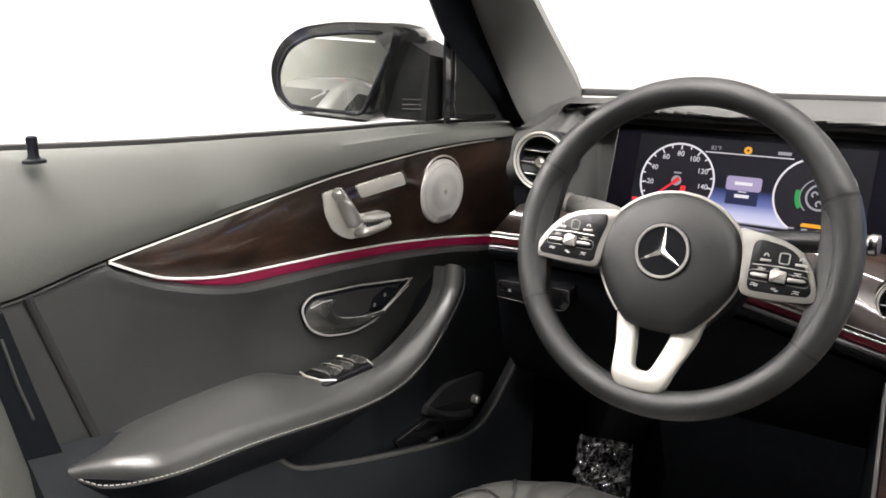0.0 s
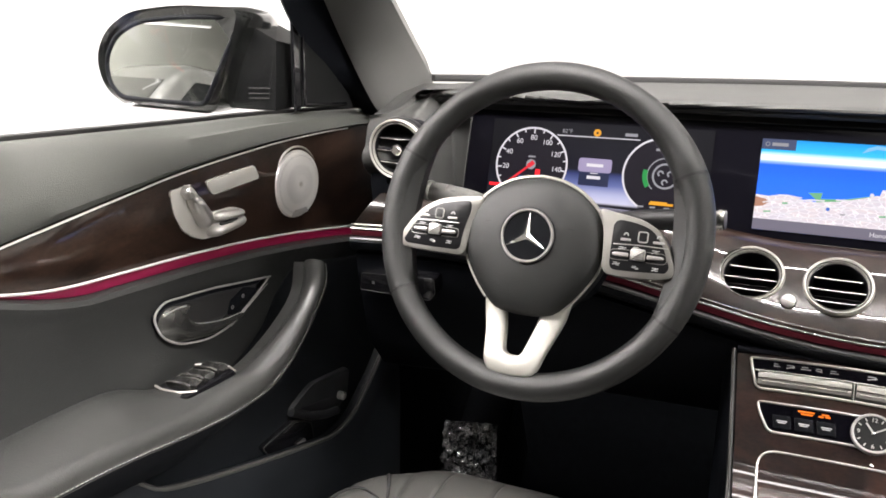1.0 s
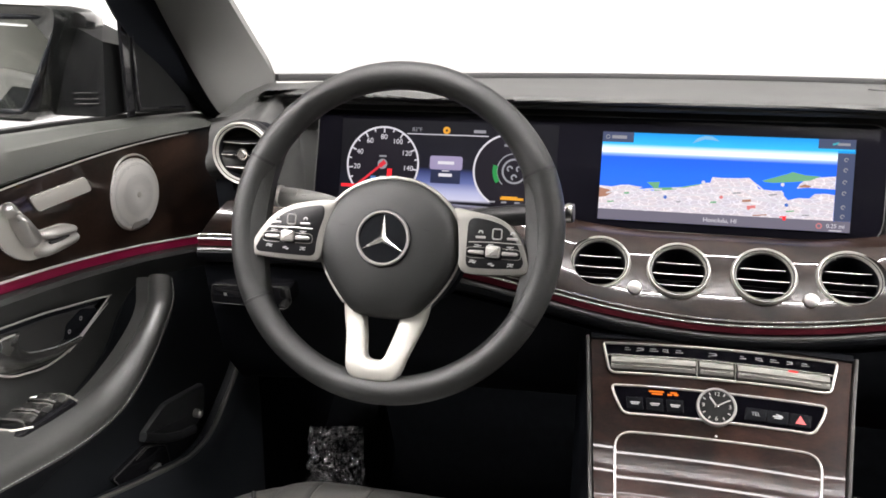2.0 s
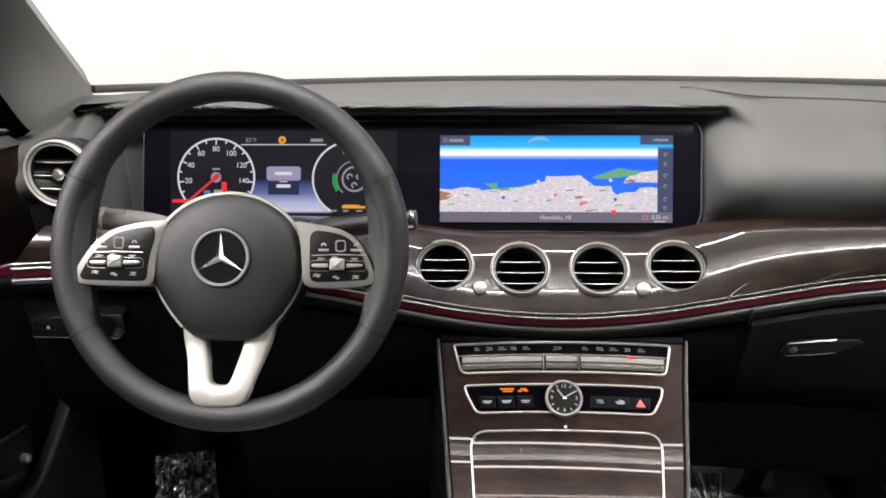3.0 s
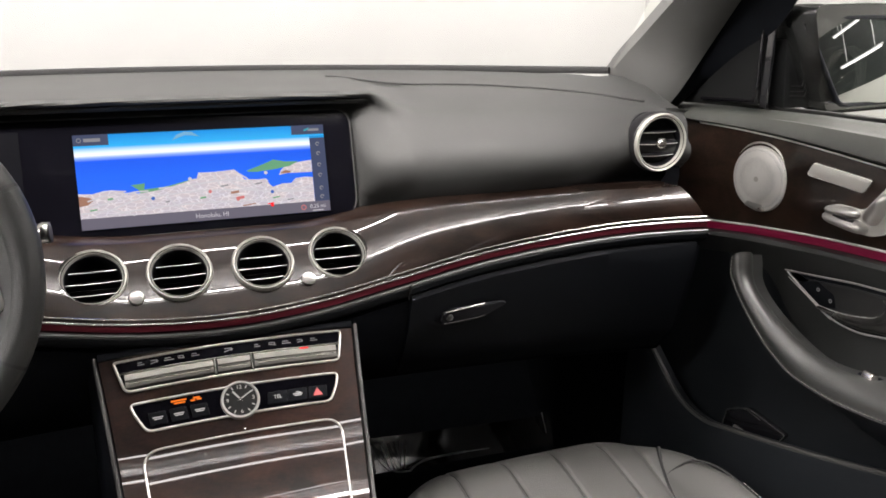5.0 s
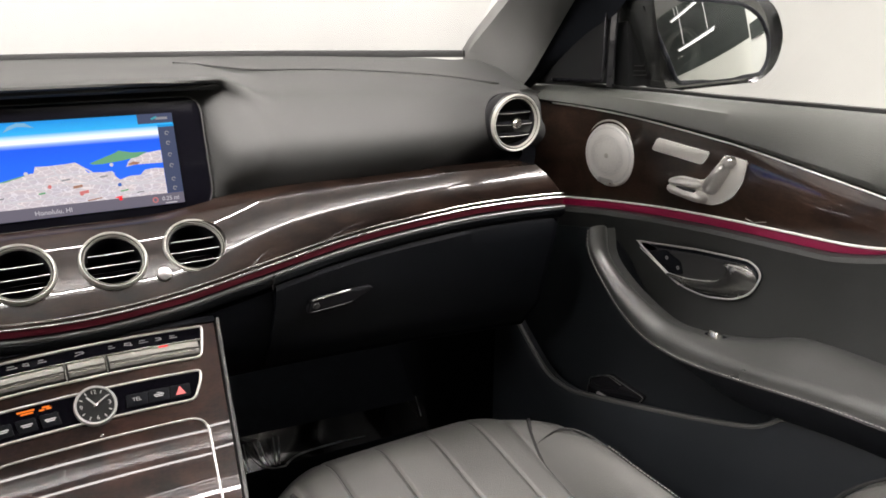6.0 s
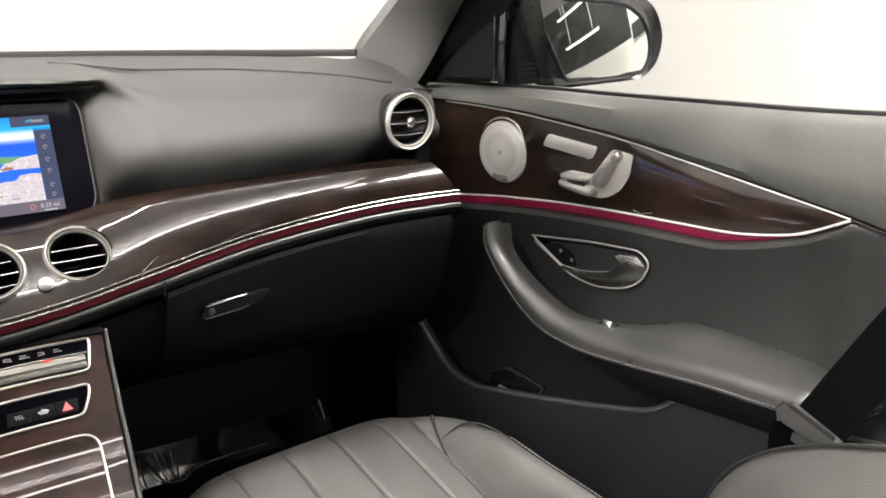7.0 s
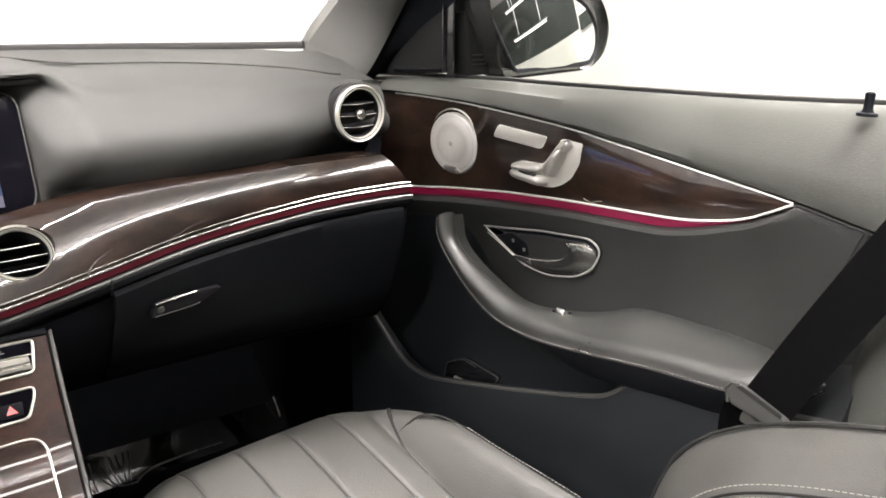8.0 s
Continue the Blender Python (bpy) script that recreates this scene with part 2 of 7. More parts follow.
def map_land_material():
    """Pale city blocks with lighter streets."""
    m = glow("map_land", (0.6, 0.6, 0.65), 1.1)
    nt = m.node_tree
    b = nt.nodes["Principled BSDF"]
    co = nt.nodes.new("ShaderNodeTexCoord")
    mp = nt.nodes.new("ShaderNodeMapping")
    mp.inputs["Scale"].default_value = (1, 1, 2.2)
    mp.inputs["Rotation"].default_value = (0, 0.3, 0)
    v = nt.nodes.new("ShaderNodeTexVoronoi")
    v.feature = "DISTANCE_TO_EDGE"
    v.inputs["Scale"].default_value = 110
    r = nt.nodes.new("ShaderNodeValToRGB")
    e = r.color_ramp.elements
    e[0].position, e[0].color = 0.02, (0.80, 0.78, 0.82, 1)
    e[1].position, e[1].color = 0.08, (0.60, 0.56, 0.61, 1)
    n = nt.nodes.new("ShaderNodeTexNoise")
    n.inputs["Scale"].default_value = 60
    r2 = nt.nodes.new("ShaderNodeValToRGB")
    e = r2.color_ramp.elements
    e[0].position, e[0].color = 0.35, (0.93, 0.92, 0.98, 1)
    e[1].position, e[1].color = 0.68, (1.06, 1.0, 0.98, 1)
    mx = nt.nodes.new("ShaderNodeVectorMath")
    mx.operation = "MULTIPLY"
    nt.links.new(co.outputs["Object"], mp.inputs[0])
    nt.links.new(mp.outputs[0], v.inputs["Vector"])
    nt.links.new(mp.outputs[0], n.inputs["Vector"])
    nt.links.new(v.outputs[0], r.inputs[0])
    nt.links.new(n.outputs[0], r2.inputs[0])
    nt.links.new(r.outputs[0], mx.inputs[0])
    nt.links.new(r2.outputs[0], mx.inputs[1])
    nt.links.new(mx.outputs[0], b.inputs["Emission Color"])
    return m


def cluster_back_material():
    """Instrument display: black above, a blue-white glow low in the middle."""
    m = glow("cluster_background", (0, 0, 0), 0.75)
    nt = m.node_tree
    b = nt.nodes["Principled BSDF"]
    co = nt.nodes.new("ShaderNodeTexCoord")
    sp = nt.nodes.new("ShaderNodeSeparateXYZ")
    r = nt.nodes.new("ShaderNodeValToRGB")
    e = r.color_ramp.elements
    e[0].position, e[0].color = 0.09, (0.002, 0.002, 0.004, 1)
    e[1].position, e[1].color = 1.0, (0.001, 0.001, 0.002, 1)
    for p, c in ((0.115, (0.74, 0.74, 0.96)), (0.20, (0.56, 0.58, 0.88)), (0.31, (0.15, 0.19, 0.48)), (0.43, (0.03, 0.045, 0.17)), (0.47, (0.004, 0.004, 0.010))):
        k = e.new(p)
        k.color = (*c, 1)
    nt.links.new(co.outputs["Generated"], sp.inputs[0])
    side = nt.nodes.new("ShaderNodeValToRGB")
    e = side.color_ramp.elements
    e[0].position, e[0].color = 0.16, (0.02, 0.02, 0.02, 1)
    e[1].position, e[1].color = 0.90, (0.02, 0.02, 0.02, 1)
    for p, c in ((0.36, 1.0), (0.66, 1.0)):
        e.new(p).color = (c, c, c, 1)
    mx = nt.nodes.new("ShaderNodeVectorMath")
    mx.operation = "MULTIPLY"
    nt.links.new(sp.outputs["X"], side.inputs[0])
    nt.links.new(sp.outputs["Z"], r.inputs[0])
    nt.links.new(r.outputs[0], mx.inputs[0])
    nt.links.new(side.outputs[0], mx.inputs[1])
    nt.links.new(mx.outputs[0], b.inputs["Emission Color"])
    return m


MAP_SKY, MAP_LAND, CLUSTER_BACK = map_sky_material(), map_land_material(), cluster_back_material()
DIAL_BLACK = glow("dial_black", (0.012, 0.008, 0.014), 0.5)


# ---------------------------------------------------------------- mesh helpers
def finish(bm, mat, name, smooth_angle=38.0):
    bmesh.ops.remove_doubles(bm, verts=bm.verts, dist=1e-6)
    bmesh.ops.recalc_face_normals(bm, faces=bm.faces)
    for f in bm.faces:
        f.smooth = True
    for e in bm.edges:
        e.smooth = len(e.link_faces) == 2 and e.calc_face_angle(0) < radians(smooth_angle)
    me = bpy.data.meshes.new(name)
    bm.to_mesh(me)
    bm.free()
    me.materials.append(mat)
    return me


def thing(name, label, category, group="", kind="", at=(0, 0, 0)):
    ob = new(name)
    ob.location = at
    ob.empty_display_size = 0.05
    return tagged(ob, label, category, group, kind)


def part(name, bm, mat, parent=None, label="", kind=""):
    """Links a bmesh in world coordinates as one mesh object under a thing or a part."""
    ob = new(name, finish(bm, mat, name))
    if parent:
        ob.parent = parent
        if parent.type == "EMPTY":
            ob.matrix_parent_inverse = Matrix.Translation(parent.location).inverted()
    if label or kind:
        tagged(ob, label, kind=kind)
    return ob


def solid(name, bm, mat, label, category, kind="", group=""):
    return tagged(new(name, finish(bm, mat, name)), label, category, group, kind)


def spline(pts, n):
    """n points spaced along a smooth curve through pts."""
    p = np.array(pts, float)
    p = np.vstack([2 * p[0] - p[1], p, 2 * p[-1] - p[-2]])
    out = []
    for i in range(1, len(p) - 2):
        for t in np.linspace(0, 1, 24, endpoint=False):
            a, b, c, d = p[i - 1], p[i], p[i + 1], p[i + 2]
            out.append(0.5 * (2 * b + (c - a) * t + (2 * a - 5 * b + 4 * c - d) * t * t + (3 * b - a - 3 * c + d) * t ** 3))
    out.append(p[-2])
    out = np.array(out)
    s = np.concatenate([[0], np.cumsum(np.linalg.norm(np.diff(out, axis=0), axis=1))])
    k = np.linspace(0, s[-1], n)
    return np.stack([np.interp(k, s, out[:, j]) for j in range(out.shape[1])], 1)


def smoothstep(a, b, x):
    t = min(1, max(0, (x - a) / (b - a)))
    return t * t * (3 - 2 * t)


def curve_fn(pts):
    """A smooth function through (x, value) pairs in rising x."""
    q = spline(pts, 240)
    return lambda x: float(np.interp(x, q[:, 0], q[:, 1]))


def loft(rings, closed=True, caps=True, bm=None):
    bm = bm or bmesh.new()
    vs = [[bm.verts.new(p) for p in r] for r in rings]
    n = len(vs[0])
    for a, b in zip(vs, vs[1:]):
        for i in range(n if closed else n - 1):
            j = (i + 1) % n
            bm.faces.new((a[i], a[j], b[j], b[i]))
    if closed and caps:
        bm.faces.new(vs[0][::-1])
        bm.faces.new(vs[-1])
    return bm


def sheet(rings, thick, direction, bm=None):
    """An open lofted skin given thickness along a direction."""
    d = Vector(direction).normalized() * thick
    rr = [[Vector(p) for p in r] + [Vector(p) + d for p in reversed(r)] for r in rings]
    return loft(rr, True, True, bm)


def sweep(path, profile, up=(0, 0, 1), closed=False, bm=None):
    """Sweeps a closed profile of (side, up) offsets along a path."""
    path = [Vector(p) for p in path]
    n = len(path)
    rings = []
    for i, p in enumerate(path):
        if closed:
            t = path[(i + 1) % n] - path[i - 1]
        else:
            t = path[min(i + 1, n - 1)] - path[max(i - 1, 0)]
        t.normalize()
        u = Vector(up[i]) if isinstance(up, list) else Vector(up)
        s = t.cross(u).normalized()
        u = s.cross(t).normalized()
        rings.append([p + s * a + u * b for a, b in profile])
    if closed:
        rings.append(rings[0])
        return loft(rings, True, False, bm)
    return loft(rings, True, True, bm)


def circle(r, n=12, ry=None, ph=0.0):
    return [(r * math.cos(2 * math.pi * i / n + ph), (ry or r) * math.sin(2 * math.pi * i / n + ph)) for i in range(n)]


def tube(path, r, n=10, up=(0.13, 0.2, 0.97), closed=False, bm=None):
    return sweep(path, circle(r, n), up, closed, bm)


def rounded(pts, r, n=4):
    """A polygon with rounded corners; r is one radius or one for each corner."""
    out = []
    k = len(pts)
    for i in range(k):
        a, b, c = Vector(pts[i - 1]), Vector(pts[i]), Vector(pts[(i + 1) % k])
        rr = r[i] if isinstance(r, (list, tuple)) else r
        d1, d2 = a - b, c - b
        q = min(rr, d1.length * 0.48, d2.length * 0.48)
        p1, p2 = b + d1.normalized() * q, b + d2.normalized() * q
        for j in range(n + 1):
            t = j / n
            out.append(tuple((1 - t) ** 2 * p1 + 2 * t * (1 - t) * b + t * t * p2))
    return out


def rect(u0, v0, u1, v1, r=0.0, n=4):
    p = [(u0, v0), (u1, v0), (u1, v1), (u0, v1)]
    return rounded(p, r, n) if r else p


def inset(poly, d):
    """Shrinks a 2D polygon towards its middle by about d."""
    n = len(poly)
    area = sum(poly[i][0] * poly[(i + 1) % n][1] - poly[(i + 1) % n][0] * poly[i][1] for i in range(n))
    sg = 1 if area > 0 else -1
    out = []
    for i in range(n):
        a, b, c = Vector(poly[i - 1]), Vector(poly[i]), Vector(poly[(i + 1) % n])
        t = (c - a)
        if t.length < 1e-9:
            out.append(tuple(b))
            continue
        t.normalize()
        out.append((b.x - t.y * d * sg, b.y + t.x * d * sg))
    return out


class Plane:
    """A working plane: P(u, v, h) gives the place h above it."""

    def __init__(self, origin, eu, ev):
        self.o, self.eu, self.ev = Vector(origin), Vector(eu).normalized(), Vector(ev).normalized()
        self.n = self.eu.cross(self.ev)

    def __call__(self, u, v, h=0.0):
        return self.o + self.eu * u + self.ev * v + self.n * h


def slab(plane, poly, h0, h1, bevel=0.0, bm=None):
    """A plate of the polygon's shape from h0 to h1 with a rounded upper edge."""
    rings = [[plane(u, v, h0) for u, v in poly]]
    if bevel:
        rings.append([plane(u, v, h1 - bevel) for u, v in poly])
        rings.append([plane(u, v, h1 - bevel * 0.3) for u, v in inset(poly, bevel * 0.3)])
        rings.append([plane(u, v, h1) for u, v in inset(poly, bevel)])
    else:
        rings.append([plane(u, v, h1) for u, v in poly])
    return loft(rings, True, True, bm)


def outline(plane, poly, r, h=0.0, n=8, bm=None):
    """A rounded bead that follows a polygon."""
    pts = [plane(u, v, h) for u, v in poly]
    pts = [p for i, p in enumerate(pts) if (p - pts[i - 1]).length > 1e-5]
    return sweep(pts, circle(r, n), tuple(plane.n), True, bm)


def flat(plane, poly, h, bm=None):
    bm = bm or bmesh.new()
    bm.faces.new([bm.verts.new(plane(u, v, h)) for u, v in poly])
    return bm


def ring_flat(plane, cu, cv, r0, r1, h, a0=0.0, a1=360.0, n=48, bm=None):
    bm = bm or bmesh.new()
    k = max(3, int(n * abs(a1 - a0) / 360))
    vs = []
    for i in range(k + 1):
        a = radians(a0 + (a1 - a0) * i / k)
        vs.append((bm.verts.new(plane(cu + r0 * math.cos(a), cv + r0 * math.sin(a), h)),
                   bm.verts.new(plane(cu + r1 * math.cos(a), cv + r1 * math.sin(a), h))))
    for (a, b), (c, d) in zip(vs, vs[1:]):
        bm.faces.new((a, b, d, c))
    return bm


def bar(plane, u, v, w, hgt, h, ang=0.0, bm=None):
    c, s = math.cos(radians(ang)), math.sin(radians(ang))
    pts = [(u + a * c - b * s, v + a * s + b * c) for a, b in ((-w / 2, -hgt / 2), (w / 2, -hgt / 2), (w / 2, hgt / 2), (-w / 2, hgt / 2))]
    return flat(plane, pts, h, bm)


def disc_turn(plane, cu, cv, profile, n=40, bm=None, hollow=False):
    """A turned shape about the plane's normal: profile of (radius, height); hollow leaves the middle open."""
    rings = []
    if hollow:
        profile = list(profile) + [profile[0]]
    for r, h in profile:
        rings.append([plane(cu + r * math.cos(2 * math.pi * i / n), cv + r * math.sin(2 * math.pi * i / n), h) for i in range(n)])
    return loft(rings, True, not hollow, bm)


def lettering(name, text, plane, u, v, size, mat, parent, h=0.0):
    cu = bpy.data.curves.new(name, "FONT")
    cu.body, cu.size, cu.align_x, cu.align_y = text, size, "CENTER", "CENTER"
    tmp = new(name, cu)
    me = bpy.data.meshes.new_from_object(tmp.evaluated_get(bpy.context.evaluated_depsgraph_get()))
    bpy.data.objects.remove(tmp)
    m = Matrix((plane.eu, plane.ev, plane.n)).transposed().to_4x4()
    me.transform(Matrix.Translation(plane(u, v, h)) @ m)
    bm = bmesh.new()
    bm.from_mesh(me)
    return part(name, bm, mat, parent)


def stitches(name, path, parent, pitch=0.0055, length=0.0036, r=0.0006, mat=None):
    """A row of thread stitches along a path, joined."""
    q = np.array([tuple(p) for p in path])
    s = np.concatenate([[0], np.cumsum(np.linalg.norm(np.diff(q, axis=0), axis=1))])
    bm = bmesh.new()
    at = lambda d: Vector([np.interp(d, s, q[:, j]) for j in range(3)])
    for d in np.arange(0, s[-1] - length, pitch):
        tube([at(d), at(d + length)], r, 5, bm=bm)
    return part(name, bm, mat or STITCH, parent, kind="stuff")


# ---------------------------------------------------------------- the hall round the car
def box_bm(x0, y0, z0, x1, y1, z1, bm=None):
    return loft([[(x0, y0, z0), (x1, y0, z0), (x1, y1, z0), (x0, y1, z0)], [(x0, y0, z1), (x1, y0, z1), (x1, y1, z1), (x0, y1, z1)]], bm=bm)


ZC = ROOM_Z0 + ROOM_H
solid("ground", box_bm(-ROOM_W, ROOM_B, ROOM_Z0 - 0.1, ROOM_W, ROOM_F, ROOM_Z0), ROOM_FLOOR, "pale grey epoxy floor of the hall", "floor", "structure")
# The unseen front part is kept dark so the wood round the vents reflects dark.
solid("ceiling_front", box_bm(-ROOM_W, -0.36, ZC, ROOM_W, ROOM_F, ZC + 0.1), ROOM_GREY, "unseen front ceiling, dark to deepen the wood's reflection", "ceiling", "structure")
solid("ceiling", box_bm(-ROOM_W, -1.97, ZC, ROOM_W, -0.36, ZC + 0.1), ROOM_CEIL, "pale painted ceiling of the hall", "ceiling", "structure")
solid("ceiling_rear", box_bm(-ROOM_W, ROOM_B, ZC, ROOM_W, -1.97, ZC + 0.1), ROOM_GREY, "dark grey rear ceiling of the hall", "ceiling", "structure")
solid("wall_north", box_bm(-ROOM_W, ROOM_F, ROOM_Z0, ROOM_W, ROOM_F + 0.15, ZC), ROOM_CREAM, "bright creamy white wall of the hall", "wall", "structure")
solid("wall_south", box_bm(-ROOM_W, ROOM_B - 0.15, ROOM_Z0, ROOM_W, ROOM_B, ZC), ROOM_GREY, "grey shutter wall of the hall", "wall", "structure")
solid("wall_east", box_bm(ROOM_W, -1.6, ROOM_Z0, ROOM_W + 0.15, ROOM_F, ZC), ROOM_SIDE_DIM, "bright creamy white wall of the hall", "wall", "structure")
solid("wall_west", box_bm(-ROOM_W - 0.15, -1.6, ROOM_Z0, -ROOM_W, ROOM_F, ZC), ROOM_WALL, "bright white wall of the hall", "wall", "structure")
solid("wall_east_rear", box_bm(ROOM_W, ROOM_B, ROOM_Z0, ROOM_W + 0.15, -1.6, 1.54), ROOM_PALE, "pale green-grey lower wall of the hall", "wall", "structure")
solid("wall_east_upper", box_bm(ROOM_W + 0.02, ROOM_B, 1.54, ROOM_W + 0.15, -1.6, ZC), ROOM_DARK, "dark glossy upper wall of the hall", "wall", "structure")
solid("wall_west_rear", box_bm(-ROOM_W - 0.15, ROOM_B, ROOM_Z0, -ROOM_W, -1.6, ZC), ROOM_PALE, "pale green-grey wall of the hall", "wall", "structure")
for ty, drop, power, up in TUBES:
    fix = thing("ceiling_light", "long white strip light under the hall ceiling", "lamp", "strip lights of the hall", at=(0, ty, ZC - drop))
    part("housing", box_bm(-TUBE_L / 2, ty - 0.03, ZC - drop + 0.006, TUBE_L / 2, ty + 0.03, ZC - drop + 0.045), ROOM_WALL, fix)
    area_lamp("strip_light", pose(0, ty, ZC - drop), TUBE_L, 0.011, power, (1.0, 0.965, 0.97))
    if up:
        # Fill lamp added on top of the strip to brighten the ceiling for reflections.
        area_lamp("ceiling_fill", pose(0, ty, ZC - drop + 0.055, 180), TUBE_L, 0.05, up, (1.0, 0.965, 0.97))
        for tx in (-3.2, 0.0, 3.2):
            part("hanger", box_bm(tx - 0.006, ty - 0.006, ZC - drop + 0.045, tx + 0.006, ty + 0.006, ZC), ROOM_WALL, fix)

# wide unseen panel added between the strips as soft fill light
fix = thing("fill_panel", "wide unseen fill light added under the hall ceiling", "lamp", at=(0, -1.58, ZC - 0.06))
part("housing", box_bm(-4.7, -1.74, ZC - 0.05, 4.7, -1.42, ZC - 0.004), ROOM_WALL, fix)
area_lamp("fill_light", pose(0, -1.58, ZC - 0.06), 9.4, 0.30, FILL_POWER, (1.0, 0.965, 0.97))
# unseen wall-washing lights added to brighten the white walls
for name, at, turn, length in (("wall_fill", (-4.1, 2.4, ZC - 0.12), (0, 55, 0), 7.6), ("wall_fill", (4.1, 2.4, ZC - 0.12), (0, -55, 0), 7.6), ("wall_fill", (0.0, 5.3, ZC - 0.12), (55, 0, 0), 9.0)):
    fix = thing(name, "unseen long light added to wash the hall wall", "lamp", "wall lights of the hall", at=at)
    w, l = (0.16, length / 2) if turn[1] else (length / 2, 0.16)
    part("housing", box_bm(at[0] - w, at[1] - l, ZC - 0.05, at[0] + w, at[1] + l, ZC - 0.004), ROOM_WALL, fix)
    area_lamp("wall_wash", pose(*at, *turn), 0.3 if turn[1] else length, length if turn[1] else 0.3, WASH_SIDE if turn[1] else WASH_FRONT, (1.0, 0.965, 0.97))

# ---------------------------------------------------------------- body shell of the car
SHELL = HEADLINER


def floor_section(x):
    return [(x, -2.15, 0.02), (x, -1.30, 0.0), (x, -0.60, 0.0), (x, 0.20, 0.0), (x, 0.36, 0.05), (x, 0.50, 0.22), (x, 0.56, 0.45), (x, 0.56, 0.80)]


solid("floor", sheet([floor_section(x) for x in (-0.76, -0.3, 0.3, 0.76)], -0.03, (0, -0.3, 1)), CARPET, "black carpet of the footwells", "carpet", "structure")
solid("wall_rear", box_bm(-0.74, -2.19, -0.05, 0.74, -2.15, 1.25), SHELL, "plain wall that closes the cabin behind", "wall", "structure")


# Unseen roof; its openings are placed to admit light and shape reflections.
ROOF_A, ROOF_B = (-0.680, -1.04), (-1.12, -1.40)


def roof_panel():
    bm = bmesh.new()
    ys = [-0.42, ROOF_A[0], ROOF_A[1], ROOF_B[0], ROOF_B[1], -2.17]
    xs = [-0.58, -0.50, 0.50, 0.58]
    for i in range(5):
        for j in range(3):
            if j == 1 and i in (1, 3):
                continue
            box_bm(xs[j], ys[i + 1], 1.235, xs[j + 1], ys[i], 1.265, bm)
    return bm


solid("roof_lining", roof_panel(), HEADLINER, "unseen dark roof lining, its two openings placed for the light", "ceiling", "structure")
# Header added out of view so the wood has something dark to reflect.
solid("roof_header", sheet([[(x, -0.395, 1.212), (x, -0.42, 1.222), (x, -0.46, 1.230)] for x in (-0.56, -0.2, 0.2, 0.56)], 0.012, (0, 0.3, 1)), HEADLINER, "unseen dark header added to darken the wood's reflection", "ceiling", "structure")
for k, (y0, y1) in enumerate(((ROOF_A[1], ROOF_A[0]), (ROOF_B[1], ROOF_B[0]))):
    g = solid("window_%d" % (k + 1), box_bm(-0.50, y0, 1.268, 0.50, y1, 1.272), GLASS, "clear pane in an added roof opening", "window", "structure")
    g.visible_shadow = False
for s in (-1, 1):
    post = lambda y, w: loft([[(0.735 * s, y, 0.80), (0.735 * s, y - w, 0.80), (0.71 * s, y - w, 0.80), (0.71 * s, y, 0.80)],
                              [(0.62 * s, y - 0.03, 1.23), (0.62 * s, y - w - 0.01, 1.23), (0.59 * s, y - w - 0.01, 1.23), (0.59 * s, y - 0.03, 1.23)]])
    solid("pillar_trim", post(-0.82, 0.10), HARD_PLASTIC, "dark trim of the pillar behind the door", "pillar", "structure")
    # Added in place of rear windows to block light from behind.
    solid("rear_side_panel", post(-0.925, 1.22), CAR_GLASS, "plain dark panel added to close the cabin's rear side against light", "wall", "structure")
    solid("side_wall", box_bm(0.72 * s, -2.15, -0.1, 0.76 * s, -0.755, 0.80), HARD_PLASTIC, "dark lower side wall of the cabin behind the door", "wall", "structure")

for s in (-1, 1):
    solid("kick_panel", box_bm(0.695 * s, 0.062, -0.1, 0.76 * s, 0.62, 0.80), CARPET, "dark kick panel at the side of the footwell", "wall", "structure")
    solid("sill_panel", box_bm(0.655 * s, -0.80, -0.05, 0.77 * s, 0.07, 0.08), HARD_PLASTIC, "dark door sill beside the footwell", "sill", "structure")
solid("wall_front", box_bm(-0.76, 0.58, -0.1, 0.76, 0.64, 0.77), CARPET, "dark wall that closes the footwells in front", "wall", "structure")

# rear lower trim beside each front seat, seen past the belt
for s in (-1, 1):
    sh = 0.012 if s < 0 else 0.0
    solid("pillar_lower_trim", sheet([[(0.695 * s, f + 0.012, z0), (0.682 * s, f, z0), (0.675 * s, f - 0.02, z0), (0.675 * s, -0.95, z0), (0.70 * s, -0.99, z0)] for z0, f in ((0.10, -0.66 - sh), (0.45, -0.712 - sh), (0.545, -0.732 - sh), (0.65, -0.752 - sh), (0.80, -0.785 - sh))],
                                     0.02, (s, 0, 0)), DOOR_SKIN, "grey lower trim of the pillar behind the door", "pillar", "structure")

